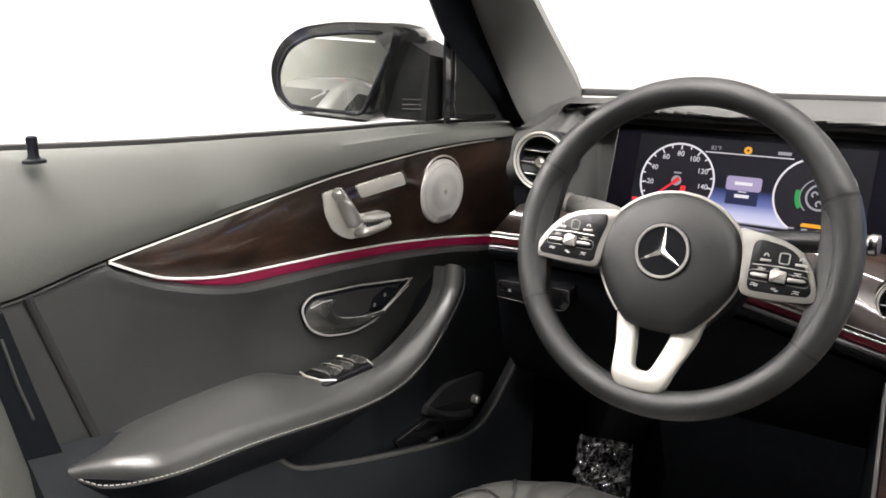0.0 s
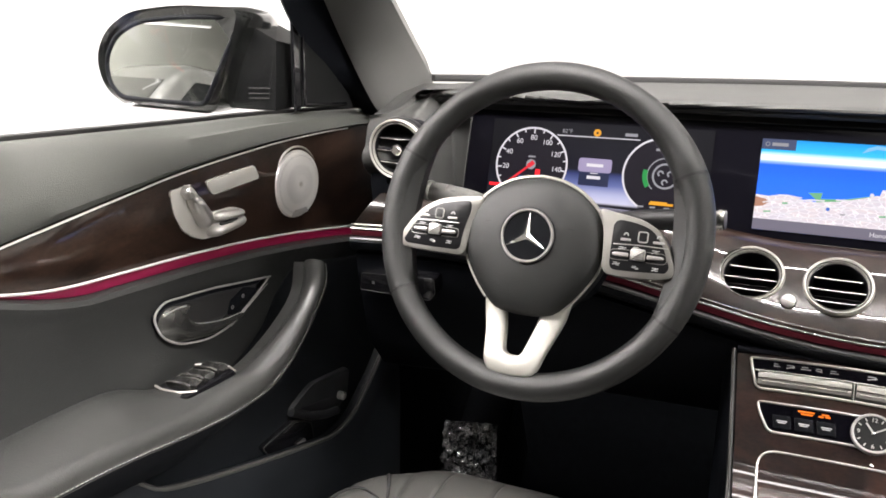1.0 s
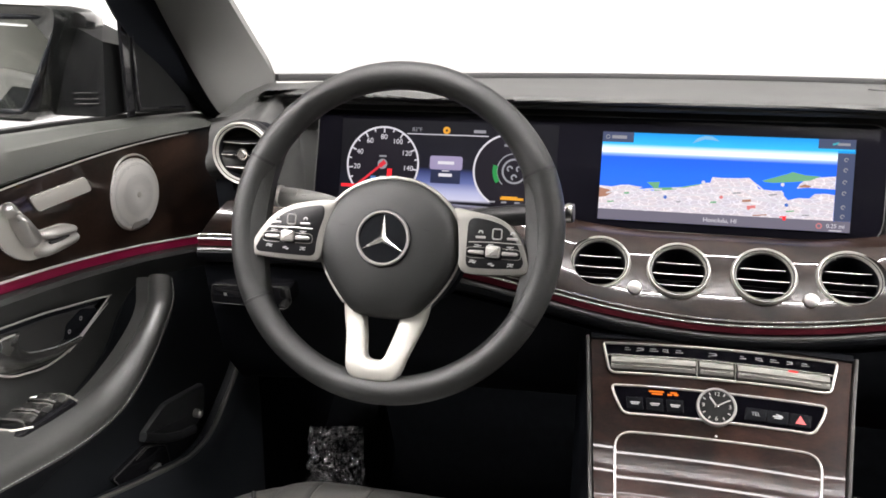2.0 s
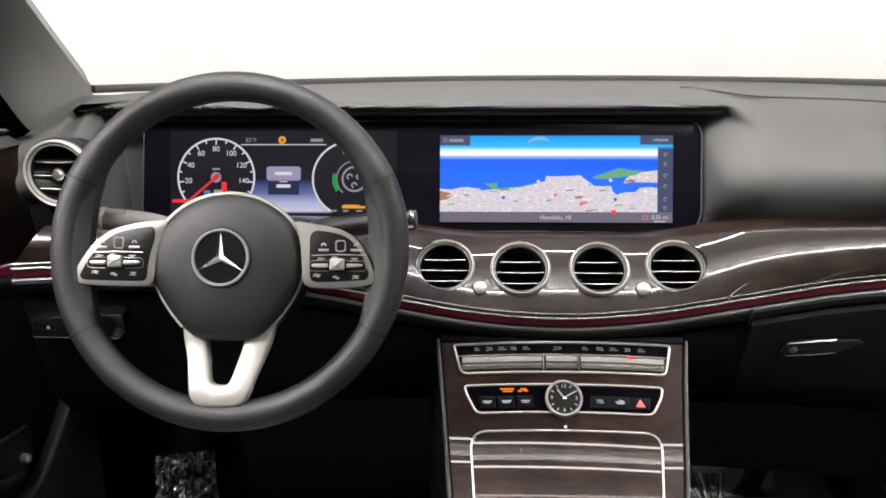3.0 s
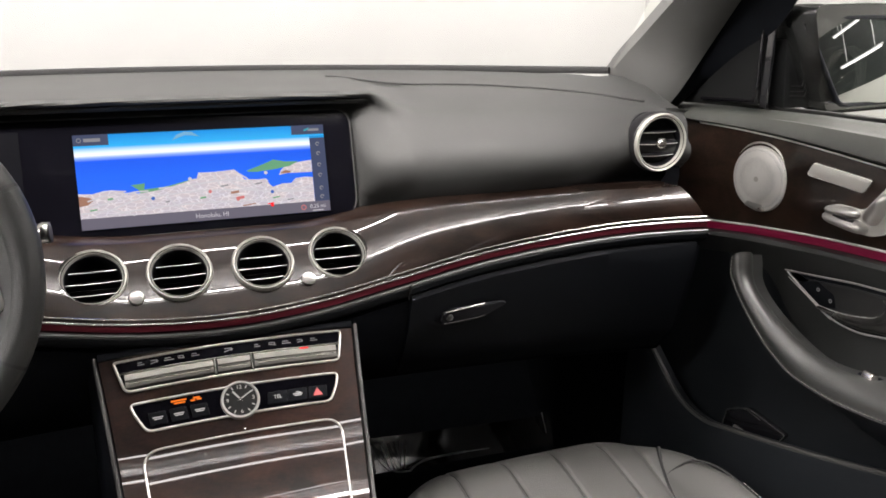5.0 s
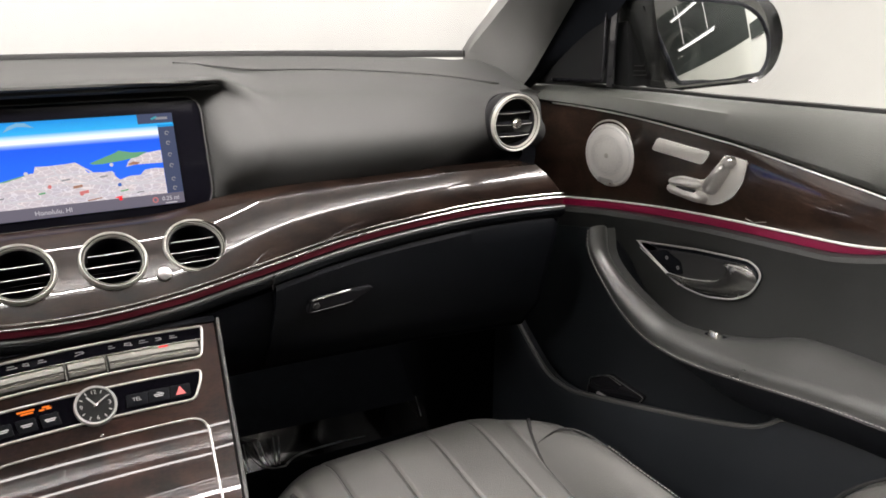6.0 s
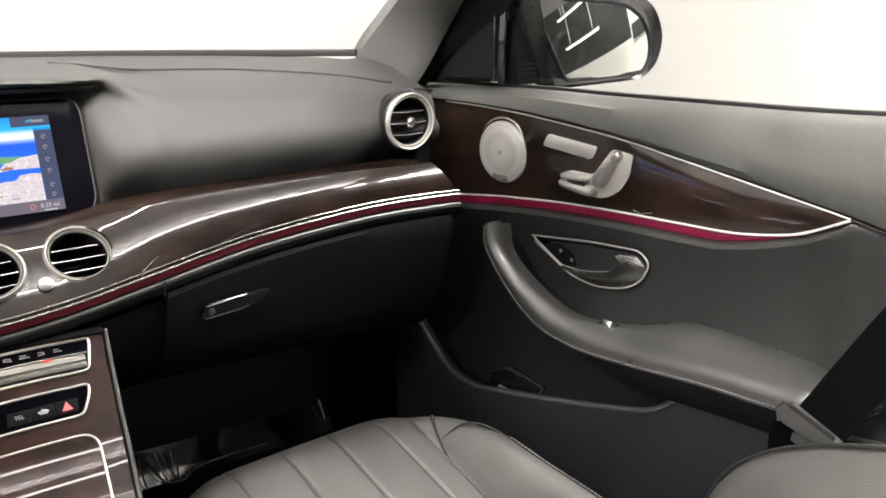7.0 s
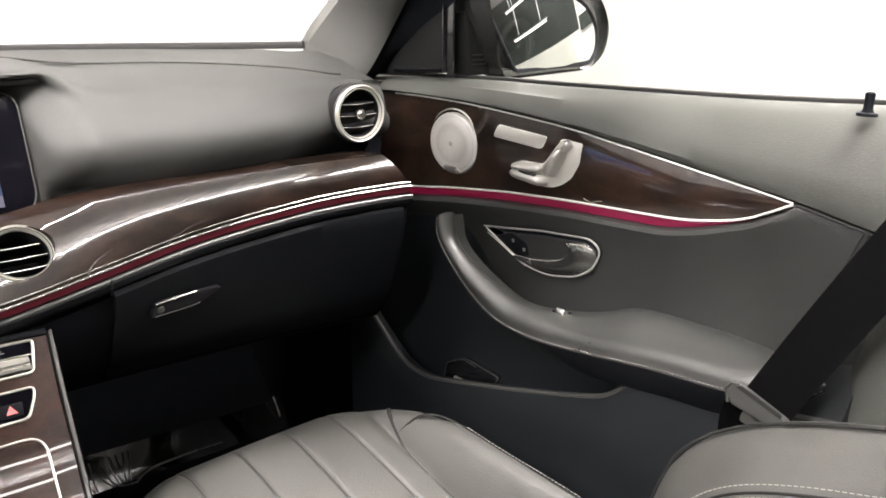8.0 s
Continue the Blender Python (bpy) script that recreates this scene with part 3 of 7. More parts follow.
# ---------------------------------------------------------------- windscreen pillars
for s in (-1, 1):
    inner = spline([(0.637 * s, 0.135, 0.846), (0.634 * s, 0.118, 0.857), (0.626 * s, 0.09, 0.873), (0.612 * s, 0.0, 0.927), (0.585 * s, -0.17, 1.03), (0.56 * s, -0.34, 1.14), (0.55 * s, -0.46, 1.22)], 40)
    outer = spline([(0.668 * s, 0.045, 0.795), (0.672 * s, 0.03, 0.808), (0.677 * s, 0.005, 0.835), (0.687 * s, -0.06, 0.928), (0.665 * s, -0.19, 1.05), (0.635 * s, -0.34, 1.15), (0.61 * s, -0.46, 1.225)], 40)
    rings = []
    for a, b in zip(inner, outer):
        a, b = Vector(a), Vector(b)
        bulge = Vector((-0.25 * s, -0.75, -0.25)).normalized()
        w = (b - a).length
        row = [a + (b - a) * t + bulge * 0.16 * w * math.sin(math.pi * t) ** 0.8 for t in np.linspace(0, 1, 9)]
        row += [b + Vector((0.02 * s, 0.03, 0.01)), a + Vector((0.02 * s, 0.04, 0.01))]
        rings.append(row)
    solid("pillar_cover", loft(rings), PILLAR_CLOTH, "smooth grey cover of the windscreen pillar", "pillar", "structure")
    frame_edge = spline([(0.716 * s, 0.065, 0.80), (0.716 * s, 0.02, 0.83), (0.714 * s, -0.06, 0.885), (0.712 * s, -0.125, 0.922), (0.703 * s, -0.172, 0.964), (0.68 * s, -0.26, 1.05), (0.65 * s, -0.39, 1.15), (0.635 * s, -0.50, 1.205)], 40)
    if s < 0:
        frame_edge = [Vector(c) + Vector((0.003, 0.007, 0.003)) * smoothstep(0.86, 0.93, c[2]) for c in frame_edge]
    rows = [[Vector(b) + Vector((0.004 * s, 0.012, 0.0)), Vector(b).lerp(Vector(c), 0.5) + Vector((0.004 * s, 0, 0)), Vector(c), Vector(c) + Vector((0.009 * s, 0.006, 0.004)), Vector(b) + Vector((0.03 * s, 0.03, 0.01))] for b, c in zip(outer, frame_edge)]
    solid("door_frame", loft(rows), HARD_PLASTIC, "black window frame beside the windscreen pillar", "window frame", "structure")

# windscreen pane from the dash to the roof
WIND_Y = curve_fn([(-0.66, 0.08), (-0.634, 0.122), (-0.55, 0.192), (-0.40, 0.284), (-0.2, 0.345), (0, 0.362), (0.2, 0.345), (0.40, 0.284), (0.55, 0.192), (0.634, 0.122), (0.66, 0.08)])
ws = []
for x in np.linspace(-0.64, 0.64, 25):
    k = x / 0.64
    lo = Vector((x, WIND_Y(x) + 0.012, 0.852))
    hi = Vector((x * 0.86, -0.40 - 0.05 * k * k, 1.25 - 0.02 * k * k))
    ws.append([lo.lerp(hi, t) + Vector((0, 0.05, 0.05)) * math.sin(math.pi * t) * (1 - 0.3 * k * k) for t in np.linspace(0, 1, 9)])
g = solid("window_3", sheet(ws, 0.004, (0, 0.5, 0.8)), GLASS, "clear windscreen pane", "window", "structure")
g.visible_shadow = False
wl = [(x, WIND_Y(x) + 0.004, 0.8475 + 0.0065 * (x / 0.63) ** 4) for x in np.linspace(-0.632, 0.632, 61)]
solid("trim", sweep(wl, rect(-0.010, -0.004, 0.006, 0.0065, 0.002, 2)), SEAM, "thin dark rubber edge along the windscreen foot", "trim", "structure")


# ---------------------------------------------------------------- dashboard
def mirrored(pts):
    return [(-x, v) for x, v in reversed(pts) if x > 0] + list(pts)


ZCH = curve_fn(mirrored([(0, 0.6135), (0.10, 0.6208), (0.20, 0.6395), (0.32, 0.6640), (0.46, 0.6815), (0.56, 0.6868), (0.66, 0.6872)]))
YCH = lambda x: -0.105 - 0.05 * (abs(x) / 0.6) ** 2.2
ZWT = curve_fn(mirrored([(0, 0.690), (0.13, 0.6905), (0.20, 0.7055), (0.30, 0.7155), (0.45, 0.7245), (0.66, 0.730)]))
YWT = curve_fn(mirrored([(0, -0.018), (0.12, -0.022), (0.25, -0.060), (0.42, -0.096), (0.66, -0.150)]))
ZSEAM = curve_fn([(-0.66, 0.812), (-0.628, 0.819), (-0.605, 0.825), (-0.55, 0.832), (-0.484, 0.837), (0, 0.846), (0.09, 0.8455), (0.19, 0.840), (0.297, 0.837), (0.413, 0.838), (0.484, 0.837), (0.55, 0.832), (0.605, 0.825), (0.628, 0.819), (0.66, 0.812)])
YSEAM = lambda x: 0.20 - 0.2 * (abs(x) / 0.6) ** 2.5
SEAM_Y = curve_fn([(0.10, 0.236), (0.16, 0.217), (0.20, 0.192), (0.24, 0.176), (0.285, 0.166), (0.389, 0.128), (0.46, 0.085), (0.512, 0.054), (0.549, 0.033), (0.605, -0.010)])
PANEL_X0, PANEL_X1 = -0.530, 0.182


def eased(f, x, w=0.045):
    return sum(f(max(-0.66, min(0.66, x + w * k / 4))) * (5 - abs(k)) for k in range(-4, 5)) / 25


def in_three(pts, cuts=(0.60, 0.70), counts=(22, 16, 18)):
    """The curve through pts as evenly spaced points on three stretches, close-set on the middle one."""
    line = spline(pts, 400)
    k = np.concatenate([np.linspace(0, cuts[0], counts[0], endpoint=False), np.linspace(*cuts, counts[1], endpoint=False), np.linspace(cuts[1], 1, counts[2])])
    return np.stack([np.interp(k, np.linspace(0, 1, 400), line[:, n]) for n in (0, 1)], 1)


def dash_section(x):
    """The dash top from the windscreen to the wood trim at x, as points (y, z)."""
    d = max(x - PANEL_X1, 1.6 * (PANEL_X0 - 0.040 - x))
    yw, zw = eased(YWT, x), eased(ZWT, x)
    ys, zs = YSEAM(x), eased(ZSEAM, x)
    end = smoothstep(0.42, 0.60, abs(x))
    face = yw + 0.010 + 0.068 * end + 0.030 * (1 - smoothstep(0.19, 0.38, abs(x)))
    pad = [(WIND_Y(x) + 0.01, 0.8465), (WIND_Y(x) - 0.03, 0.8475), (ys + 0.02, zs + 0.004), (ys, zs), (ys - 0.004, zs - 0.0025), (ys - 0.02, zs - 0.0005),
           (ys * 0.62 + face * 0.38, zs - 0.0060), (ys * 0.35 + face * 0.65, zs - 0.0185), (ys * 0.15 + face * 0.85, zs - 0.040),
           (face - 0.004, zs - 0.56 * (zs - zw)), (face - 0.004, zw + 0.28 * (zs - zw)), (face + 0.006, zw + 0.14 * (zs - zw)), (face + 0.020, zw + 0.006), (face + 0.030, zw - 0.004), (face + 0.036, zw - 0.02)]
    lip = 0.012
    brow = [(WIND_Y(x) + 0.01, 0.8465), (WIND_Y(x) - 0.03, 0.8475), (ys + 0.02, 0.849), (ys, 0.8495), (ys - 0.004, 0.8493), (ys - 0.02, 0.8495),
            (0.115, 0.8497), (0.07, 0.8495), (0.035, 0.849), (lip + 0.006, 0.8475), (lip, 0.8435), (lip + 0.006, 0.8395), (0.030, 0.837), (0.052, 0.83), (0.056, 0.68)]
    glass = lambda z: (0.285 * (z - 0.70) + 0.003, z)   # flush with the glass of the displays
    flush = brow[:9] + [(lip + 0.008, 0.8470), (lip + 0.004, 0.8420), (lip + 0.014, 0.8370), glass(0.815), glass(0.765), glass(0.69)]
    w_pad, w_lip, w_low = smoothstep(0.018, 0.100, d), smoothstep(0.0, 0.065, d), smoothstep(-0.004, 0.024, d)
    p, q, r = (in_three(c) for c in (pad, brow, flush))
    w = np.interp(np.arange(len(p)), [0, 30, 39, 45, len(p) - 1], [w_pad, w_pad, w_lip, w_low, w_low])[:, None]
    w_end = np.interp(np.arange(len(p)), [0, 38, 42, len(p) - 1], [w_lip, w_lip, smoothstep(-0.006, 0.012, d), smoothstep(-0.006, 0.004, d)])[:, None]
    yz = (q * (1 - w_end) + r * w_end) * (1 - w) + p * w
    return [(x, y, z) for y, z in yz]


dash = thing("dashboard", "black dashboard with gloss dark wood band and chrome lines", "dashboard", at=(0, 0, 0.6))
xs = sorted(set(np.round(np.concatenate([np.linspace(-0.645, PANEL_X0 - 0.004, 34), np.linspace(PANEL_X0, PANEL_X0 + 0.012, 5), np.linspace(PANEL_X0 + 0.03, PANEL_X1 - 0.03, 36), np.linspace(PANEL_X1 - 0.012, PANEL_X1, 5), np.linspace(PANEL_X1 + 0.006, 0.645, 64)]), 4)))


def eased_pad(bm):
    """The pad beside the displays with its curvature evened out."""
    for reach, times in ((0.012, 5), (0.060, 34)):
        soft = [v for v in bm.verts if (v.co.x > PANEL_X1 + reach or v.co.x < PANEL_X0 - 0.040 - reach) and abs(v.co.x) < 0.63 and v.co.y < 0.16 and not v.is_boundary]
        for _ in range(times):
            bmesh.ops.smooth_vert(bm, verts=soft, factor=0.5, use_axis_x=False, use_axis_y=True, use_axis_z=True)
    return bm


top_pad = part("top_pad", eased_pad(sheet([dash_section(x) for x in xs], 0.01, (0, 0.7, -0.7))), DASH_SKIN, dash, "soft black dash top with a brow over the displays")
pad_points = np.array([v.co[:] for v in top_pad.data.vertices])


def pad_height(x, y):
    """Height of the finished pad's surface at (x, y)."""
    near = pad_points[(abs(pad_points[:, 0] - x) < 0.010) & (abs(pad_points[:, 1] - y) < 0.012)]
    top = near[near[:, 2] > near[:, 2].max() - 0.004]
    w = 1 / (0.002 + np.hypot(top[:, 0] - x, top[:, 1] - y)) ** 2
    return float((top[:, 2] * w).sum() / w.sum())


seam_x = np.linspace(0.192, 0.605, 60)
seam_y = [SEAM_Y(x) for x in seam_x]
seam_z = np.convolve(np.pad([pad_height(x, y) for x, y in zip(seam_x, seam_y)], 4, mode="edge"), np.ones(9) / 9, mode="valid")
part("pad_seam", tube([(x, y, z + 0.0009) for x, y, z in zip(seam_x, seam_y, seam_z)], 0.0015, 6), SEAM, dash)


def wood_ring(x):
    yc, zc, yt, zt = YCH(x), ZCH(x), eased(YWT, x, 0.075), eased(ZWT, x, 0.075)
    a, b = Vector((x, yc, zc)), Vector((x, yt, zt))
    n = Vector((0, -(b.z - a.z), b.y - a.y)).normalized()
    row = []
    for t in np.linspace(0, 1, 15):
        off = 0.007 * math.sin(math.pi * t)
        row.append(a.lerp(b, t) + n * off)
    row.append(row[-1] + Vector((0, 0.050, -0.003)))
    row.append(a + Vector((0, 0.03, -0.01)))
    return row


VENT_AT = ((-0.1376, -0.0665, 0.6625), (-0.0468, -0.0665, 0.6602), (0.0471, -0.0665, 0.6602), (0.1376, -0.0665, 0.6630))
VENT_TILT, VENT_R = 46.0, 0.0360


def drilled(bm, holes, wedges=()):
    """The closed mesh with round holes (plane, radius, from, to) and end wedges cut from it."""
    body = new("wood_band", finish(bm, WOOD, "wood_band"))
    for shape in [disc_turn(pl, 0, 0, [(r, h0), (r, h1)], 48) for pl, r, h0, h1 in holes] + list(wedges):
        tool = new("tool", finish(shape, WOOD, "tool"))
        mod = body.modifiers.new("hole", "BOOLEAN")
        mod.operation, mod.object, mod.solver = "DIFFERENCE", tool, "EXACT"
        me = bpy.data.meshes.new_from_object(body.evaluated_get(bpy.context.evaluated_depsgraph_get()))
        body.modifiers.clear()
        body.data = me
        bpy.data.objects.remove(tool)
    bm = bmesh.new()
    bm.from_mesh(body.data)
    bpy.data.objects.remove(body)
    return bm


def vent_plane(centre, yaw, tilt):
    r3 = pose(0, 0, 0, 0, 0, yaw).to_3x3() @ pose(0, 0, 0, tilt, 0, 0).to_3x3()
    return Plane(centre, r3 @ Vector((1, 0, 0)), r3 @ Vector((0, 0, 1)))


part("wood_band", drilled(loft([wood_ring(x) for x in np.linspace(-0.640, 0.640, 114)]), [(vent_plane(c, 0, -VENT_TILT), VENT_R * 0.93, -0.05, 0.03) for c in VENT_AT],
                          [loft([[(x * k, y, z) for x, z in ((0.640, 0.648), (0.80, 0.648), (0.80, 0.80), (0.534, 0.80))] for y in (-0.4, 0.2)]) for k in (-1, 1)]), WOOD, dash, "gloss dark brown burr wood band")
xs2 = np.linspace(-0.613, 0.613, 110)
for dz, r in ((0.0, 0.0013), (0.0048, 0.0008)):
    part("chrome_line", tube([(x, YCH(x) - 0.003 + dz * 0.5, ZCH(x) - 0.001 + dz) for x in xs2], r, 8), CHROME, dash)
part("light_strip", sweep([(x, YCH(x) + 0.001, ZCH(x) - 0.0065) for x in xs2], rect(-0.004, -0.0035, 0.004, 0.0035)),
     material("dim_light_strip", (0.040, 0.002, 0.006), 0.6, emit=(0.30, 0.006, 0.03), emit_strength=0.012, spec=0.2), dash, "dim magenta light strip")


def roll_ring(x):
    y, z = YCH(x), ZCH(x) - 0.0115
    return [(x, y + 0.006, z), (x, y - 0.003, z - 0.001), (x, y - 0.0075, z - 0.006), (x, y - 0.006, z - 0.013), (x, y + 0.001, z - 0.019), (x, y + 0.01, z - 0.023), (x, y + 0.03, z - 0.02), (x, y + 0.03, z)]


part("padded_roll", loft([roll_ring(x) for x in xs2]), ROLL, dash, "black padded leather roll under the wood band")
# Lighter bead on the dark roll, standing in for the highlight along its top.
part("roll_highlight", tube([(x, YCH(x) - 0.0045, ZCH(x) - 0.0145) for x in xs2], 0.0028, 8), LEATHER, dash)


def knee_ring(x):
    y, z = YCH(x) + 0.004, ZCH(x) - 0.033
    k = smoothstep(0.12, 0.2, abs(x))
    lo = 0.44
    return [(x, y + 0.02, z + 0.006), (x, y, z - 0.004), (x, y + 0.004, z - 0.03), (x, y + 0.03, 0.52), (x, y + 0.07, lo + 0.03), (x, y + 0.13, lo), (x, y + 0.30, lo - 0.02), (x, y + 0.45, lo + 0.02), (x, y + 0.45, z)]


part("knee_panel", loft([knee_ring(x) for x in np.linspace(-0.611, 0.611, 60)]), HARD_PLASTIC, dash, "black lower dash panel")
for s in (-1, 1):
    part("end_cap", loft([[(0.640 * s, 0.10, 0.45), (0.640 * s, -0.02, 0.45), (0.640 * s, -0.05, 0.62), (0.640 * s, -0.055, 0.70), (0.640 * s, -0.06, 0.728), (0.640 * s, -0.035, 0.80), (0.640 * s, 0.0, 0.815), (0.640 * s, 0.10, 0.83)],
                          [(0.600 * s, 0.10, 0.45), (0.600 * s, -0.02, 0.45), (0.600 * s, -0.05, 0.62), (0.600 * s, -0.055, 0.70), (0.615 * s, -0.06, 0.728), (0.615 * s, -0.035, 0.80), (0.615 * s, 0.0, 0.815), (0.615 * s, 0.10, 0.83)]]), HARD_PLASTIC, dash)

# glove box lid with its latch


def glove_ring(x):
    y = YCH(x) + 0.001
    z1 = ZCH(x) - 0.029
    return [(x, y - 0.003, z1), (x, y - 0.006, z1 - 0.006), (x, y - 0.001, z1 - 0.03), (x, y + 0.026, 0.525), (x, y + 0.058, 0.482), (x, y + 0.075, 0.476), (x, y + 0.07, 0.53), (x, y + 0.02, z1)]


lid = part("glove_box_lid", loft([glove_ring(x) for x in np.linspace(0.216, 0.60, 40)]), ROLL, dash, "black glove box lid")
part("lid_gap", tube([(0.213, YCH(0.213) - 0.0085, ZCH(0.213) - 0.012), (0.213, YCH(0.213) - 0.0065, ZCH(0.213) - 0.022), (0.213, YCH(0.213) - 0.002, ZCH(0.213) - 0.032)], 0.0015, 6), SEAM, dash)
LP = Plane((0.300, -0.1145, 0.5835), (0.998, -0.03, 0.055), (0, -0.12, 1))
latch = part("latch_recess", slab(LP, rounded([(-0.045, -0.011), (0.012, -0.009), (0.044, 0.004), (0.038, 0.008), (-0.030, 0.008), (-0.042, 0.004)], 0.003), -0.01, 0.0022, 0.001), VENT_BLACK, lid)
part("latch_edge", tube([LP(-0.040, 0.007, 0.003), LP(-0.014, 0.009, 0.0035), LP(0.011, 0.010, 0.003)], 0.0012, 6), CHROME, lid)
part("latch_lip", tube([LP(-0.041, -0.0095, 0.003), LP(0.004, -0.0085, 0.003), LP(0.014, -0.007, 0.003)], 0.0007, 6), EDGE_TRIM, lid)
part("lock_barrel", disc_turn(LP, -0.034, -0.002, [(0.0045, 0.001), (0.0045, 0.0035), (0.003, 0.0042)], 16), PLASTIC_GREY, lid)

# light switch panel left of the wheel
SP = Plane((-0.548, -0.158, 0.619), (1, 0.0, 0.03), (0, -0.1, 1))
sw = part("light_switch_panel", slab(SP, rounded([(-0.054, -0.012), (0.046, -0.016), (0.054, -0.006), (0.053, 0.014), (-0.05, 0.012)], 0.004), -0.02, 0.003, 0.001), GLOSS_BLACK, dash, "gloss black light switch panel")
part("panel_edge", outline(SP, rounded([(-0.054, -0.012), (0.046, -0.016), (0.054, -0.006), (0.053, 0.014), (-0.05, 0.012)], 0.004), 0.0005, 0.003, 6), EDGE_TRIM, sw)
part("knob", disc_turn(SP, 0.016, 0.0, [(0.009, 0.003), (0.009, 0.009), (0.0075, 0.011)], 24), HARD_PLASTIC, sw)
part("knob_pointer", slab(SP, rect(0.013, 0.001, 0.019, 0.010, 0.001), 0.011, 0.0125), CHROME, sw)
part("switch_mark", flat(SP, rect(-0.035, -0.002, -0.031, 0.002), 0.0036), ICON, sw)

# black display panel with its two displays
TILT = math.atan(0.285)
DP = Plane((0, 0.0, 0.70), (1, 0, 0), (0, math.sin(TILT), math.cos(TILT)))
panel_poly = rounded([(PANEL_X0, -0.010), (PANEL_X1 - 0.012, -0.0125), (PANEL_X1, 0.006), (PANEL_X1, 0.1285), (PANEL_X0 + 0.002, 0.128)], [0.008, 0.006, 0.012, 0.022, 0.012], 8)
panel = part("display_panel", slab(DP, panel_poly, -0.03, -0.002, 0.0015), PANEL_GLASS, dash, "wide gloss black glass display panel")
part("panel_rim", outline(DP, panel_poly, 0.0008, -0.0015, 6), PLASTIC_GREY, panel)

HS = 0.1095
WS = 0.146
nav = part("map_display", flat(DP, rect(-WS, 0, WS, HS), 0.0), MAP_SKY, dash, "lit navigation display with a coast map")
MU = lambda u: -WS + u * 2 * WS
MV = lambda v: v * HS
mp = lambda pts: [(MU(u), MV(v)) for u, v in pts]
land = [(0, 0.12), (0.935, 0.12), (0.935, 0.40), (0.90, 0.41), (0.86, 0.40), (0.84, 0.35), (0.80, 0.35), (0.76, 0.32), (0.745, 0.36), (0.735, 0.42), (0.70, 0.415), (0.68, 0.42), (0.645, 0.425), (0.625, 0.50), (0.605, 0.545),
        (0.56, 0.535), (0.50, 0.53), (0.46, 0.535), (0.452, 0.47), (0.43, 0.465), (0.36, 0.42), (0.28, 0.385), (0.22, 0.35), (0.17, 0.345), (0.165, 0.37), (0.18, 0.385), (0.12, 0.405), (0.09, 0.40), (0.05, 0.375), (0, 0.385)]
part("map_land", flat(DP, mp(land), 0.0003), MAP_LAND, nav)
part("map_land", flat(DP, mp([(0.79, 0.45), (0.83, 0.465), (0.935, 0.46), (0.935, 0.60), (0.88, 0.585), (0.82, 0.55), (0.80, 0.50)]), 0.0004), MAP_LAND, nav)
part("map_park", flat(DP, mp([(0.655, 0.52), (0.70, 0.56), (0.755, 0.61), (0.77, 0.63), (0.82, 0.60), (0.88, 0.595), (0.84, 0.545), (0.78, 0.52), (0.70, 0.50), (0.665, 0.505)]), 0.0006), PARK, nav)
part("map_park", flat(DP, mp([(0.195, 0.445), (0.25, 0.455), (0.245, 0.39), (0.33, 0.405), (0.43, 0.465), (0.45, 0.475), (0.40, 0.435), (0.31, 0.375), (0.23, 0.35), (0.222, 0.39)]), 0.0006), PARK, nav)
part("map_town", flat(DP, mp([(0, 0.25), (0.03, 0.26), (0.055, 0.31), (0.04, 0.34), (0.0, 0.36)]), 0.0006), BROWN_LAND, nav)
part("map_town", flat(DP, mp([(0.80, 0.48), (0.82, 0.50), (0.845, 0.485), (0.835, 0.465), (0.80, 0.465)]), 0.0008), BROWN_LAND, nav)
for pts in ([(0.0, 0.17), (0.12, 0.20), (0.2, 0.28), (0.3, 0.31), (0.44, 0.33), (0.6, 0.32), (0.76, 0.27), (0.93, 0.24)], [(0.1, 0.13), (0.2, 0.17), (0.42, 0.2), (0.6, 0.19), (0.92, 0.16)], [(0.33, 0.3), (0.36, 0.2), (0.4, 0.13)],
            [(0.52, 0.5), (0.55, 0.36), (0.62, 0.25), (0.68, 0.13)], [(0.12, 0.2), (0.17, 0.15), (0.2, 0.12)], [(0.02, 0.22), (0.10, 0.27), (0.19, 0.36), (0.26, 0.37)], [(0.03, 0.30), (0.12, 0.36), (0.20, 0.355)], [(0.20, 0.36), (0.25, 0.31), (0.27, 0.20)], [(0.40, 0.42), (0.45, 0.34), (0.50, 0.22), (0.53, 0.13)],
            [(0.56, 0.53), (0.585, 0.42), (0.63, 0.34), (0.70, 0.30)], [(0.62, 0.50), (0.66, 0.42), (0.685, 0.33), (0.70, 0.20)], [(0.74, 0.40), (0.72, 0.28), (0.75, 0.18)], [(0.76, 0.31), (0.82, 0.27), (0.93, 0.30)], [(0.80, 0.34), (0.84, 0.22), (0.86, 0.13)], [(0.30, 0.39), (0.42, 0.40), (0.55, 0.43), (0.66, 0.40)]):
    q = spline(mp(pts), 24)
    bm = bmesh.new()
    for a, b in zip(q, q[1:]):
        d = b - a
        d = np.array([-d[1], d[0]]) / np.linalg.norm(d) * 0.00085
        flat(DP, [tuple(a - d), tuple(b - d), tuple(b + d), tuple(a + d)], 0.0009, bm)
    part("map_road", bm, WHITE_GLOW, nav)
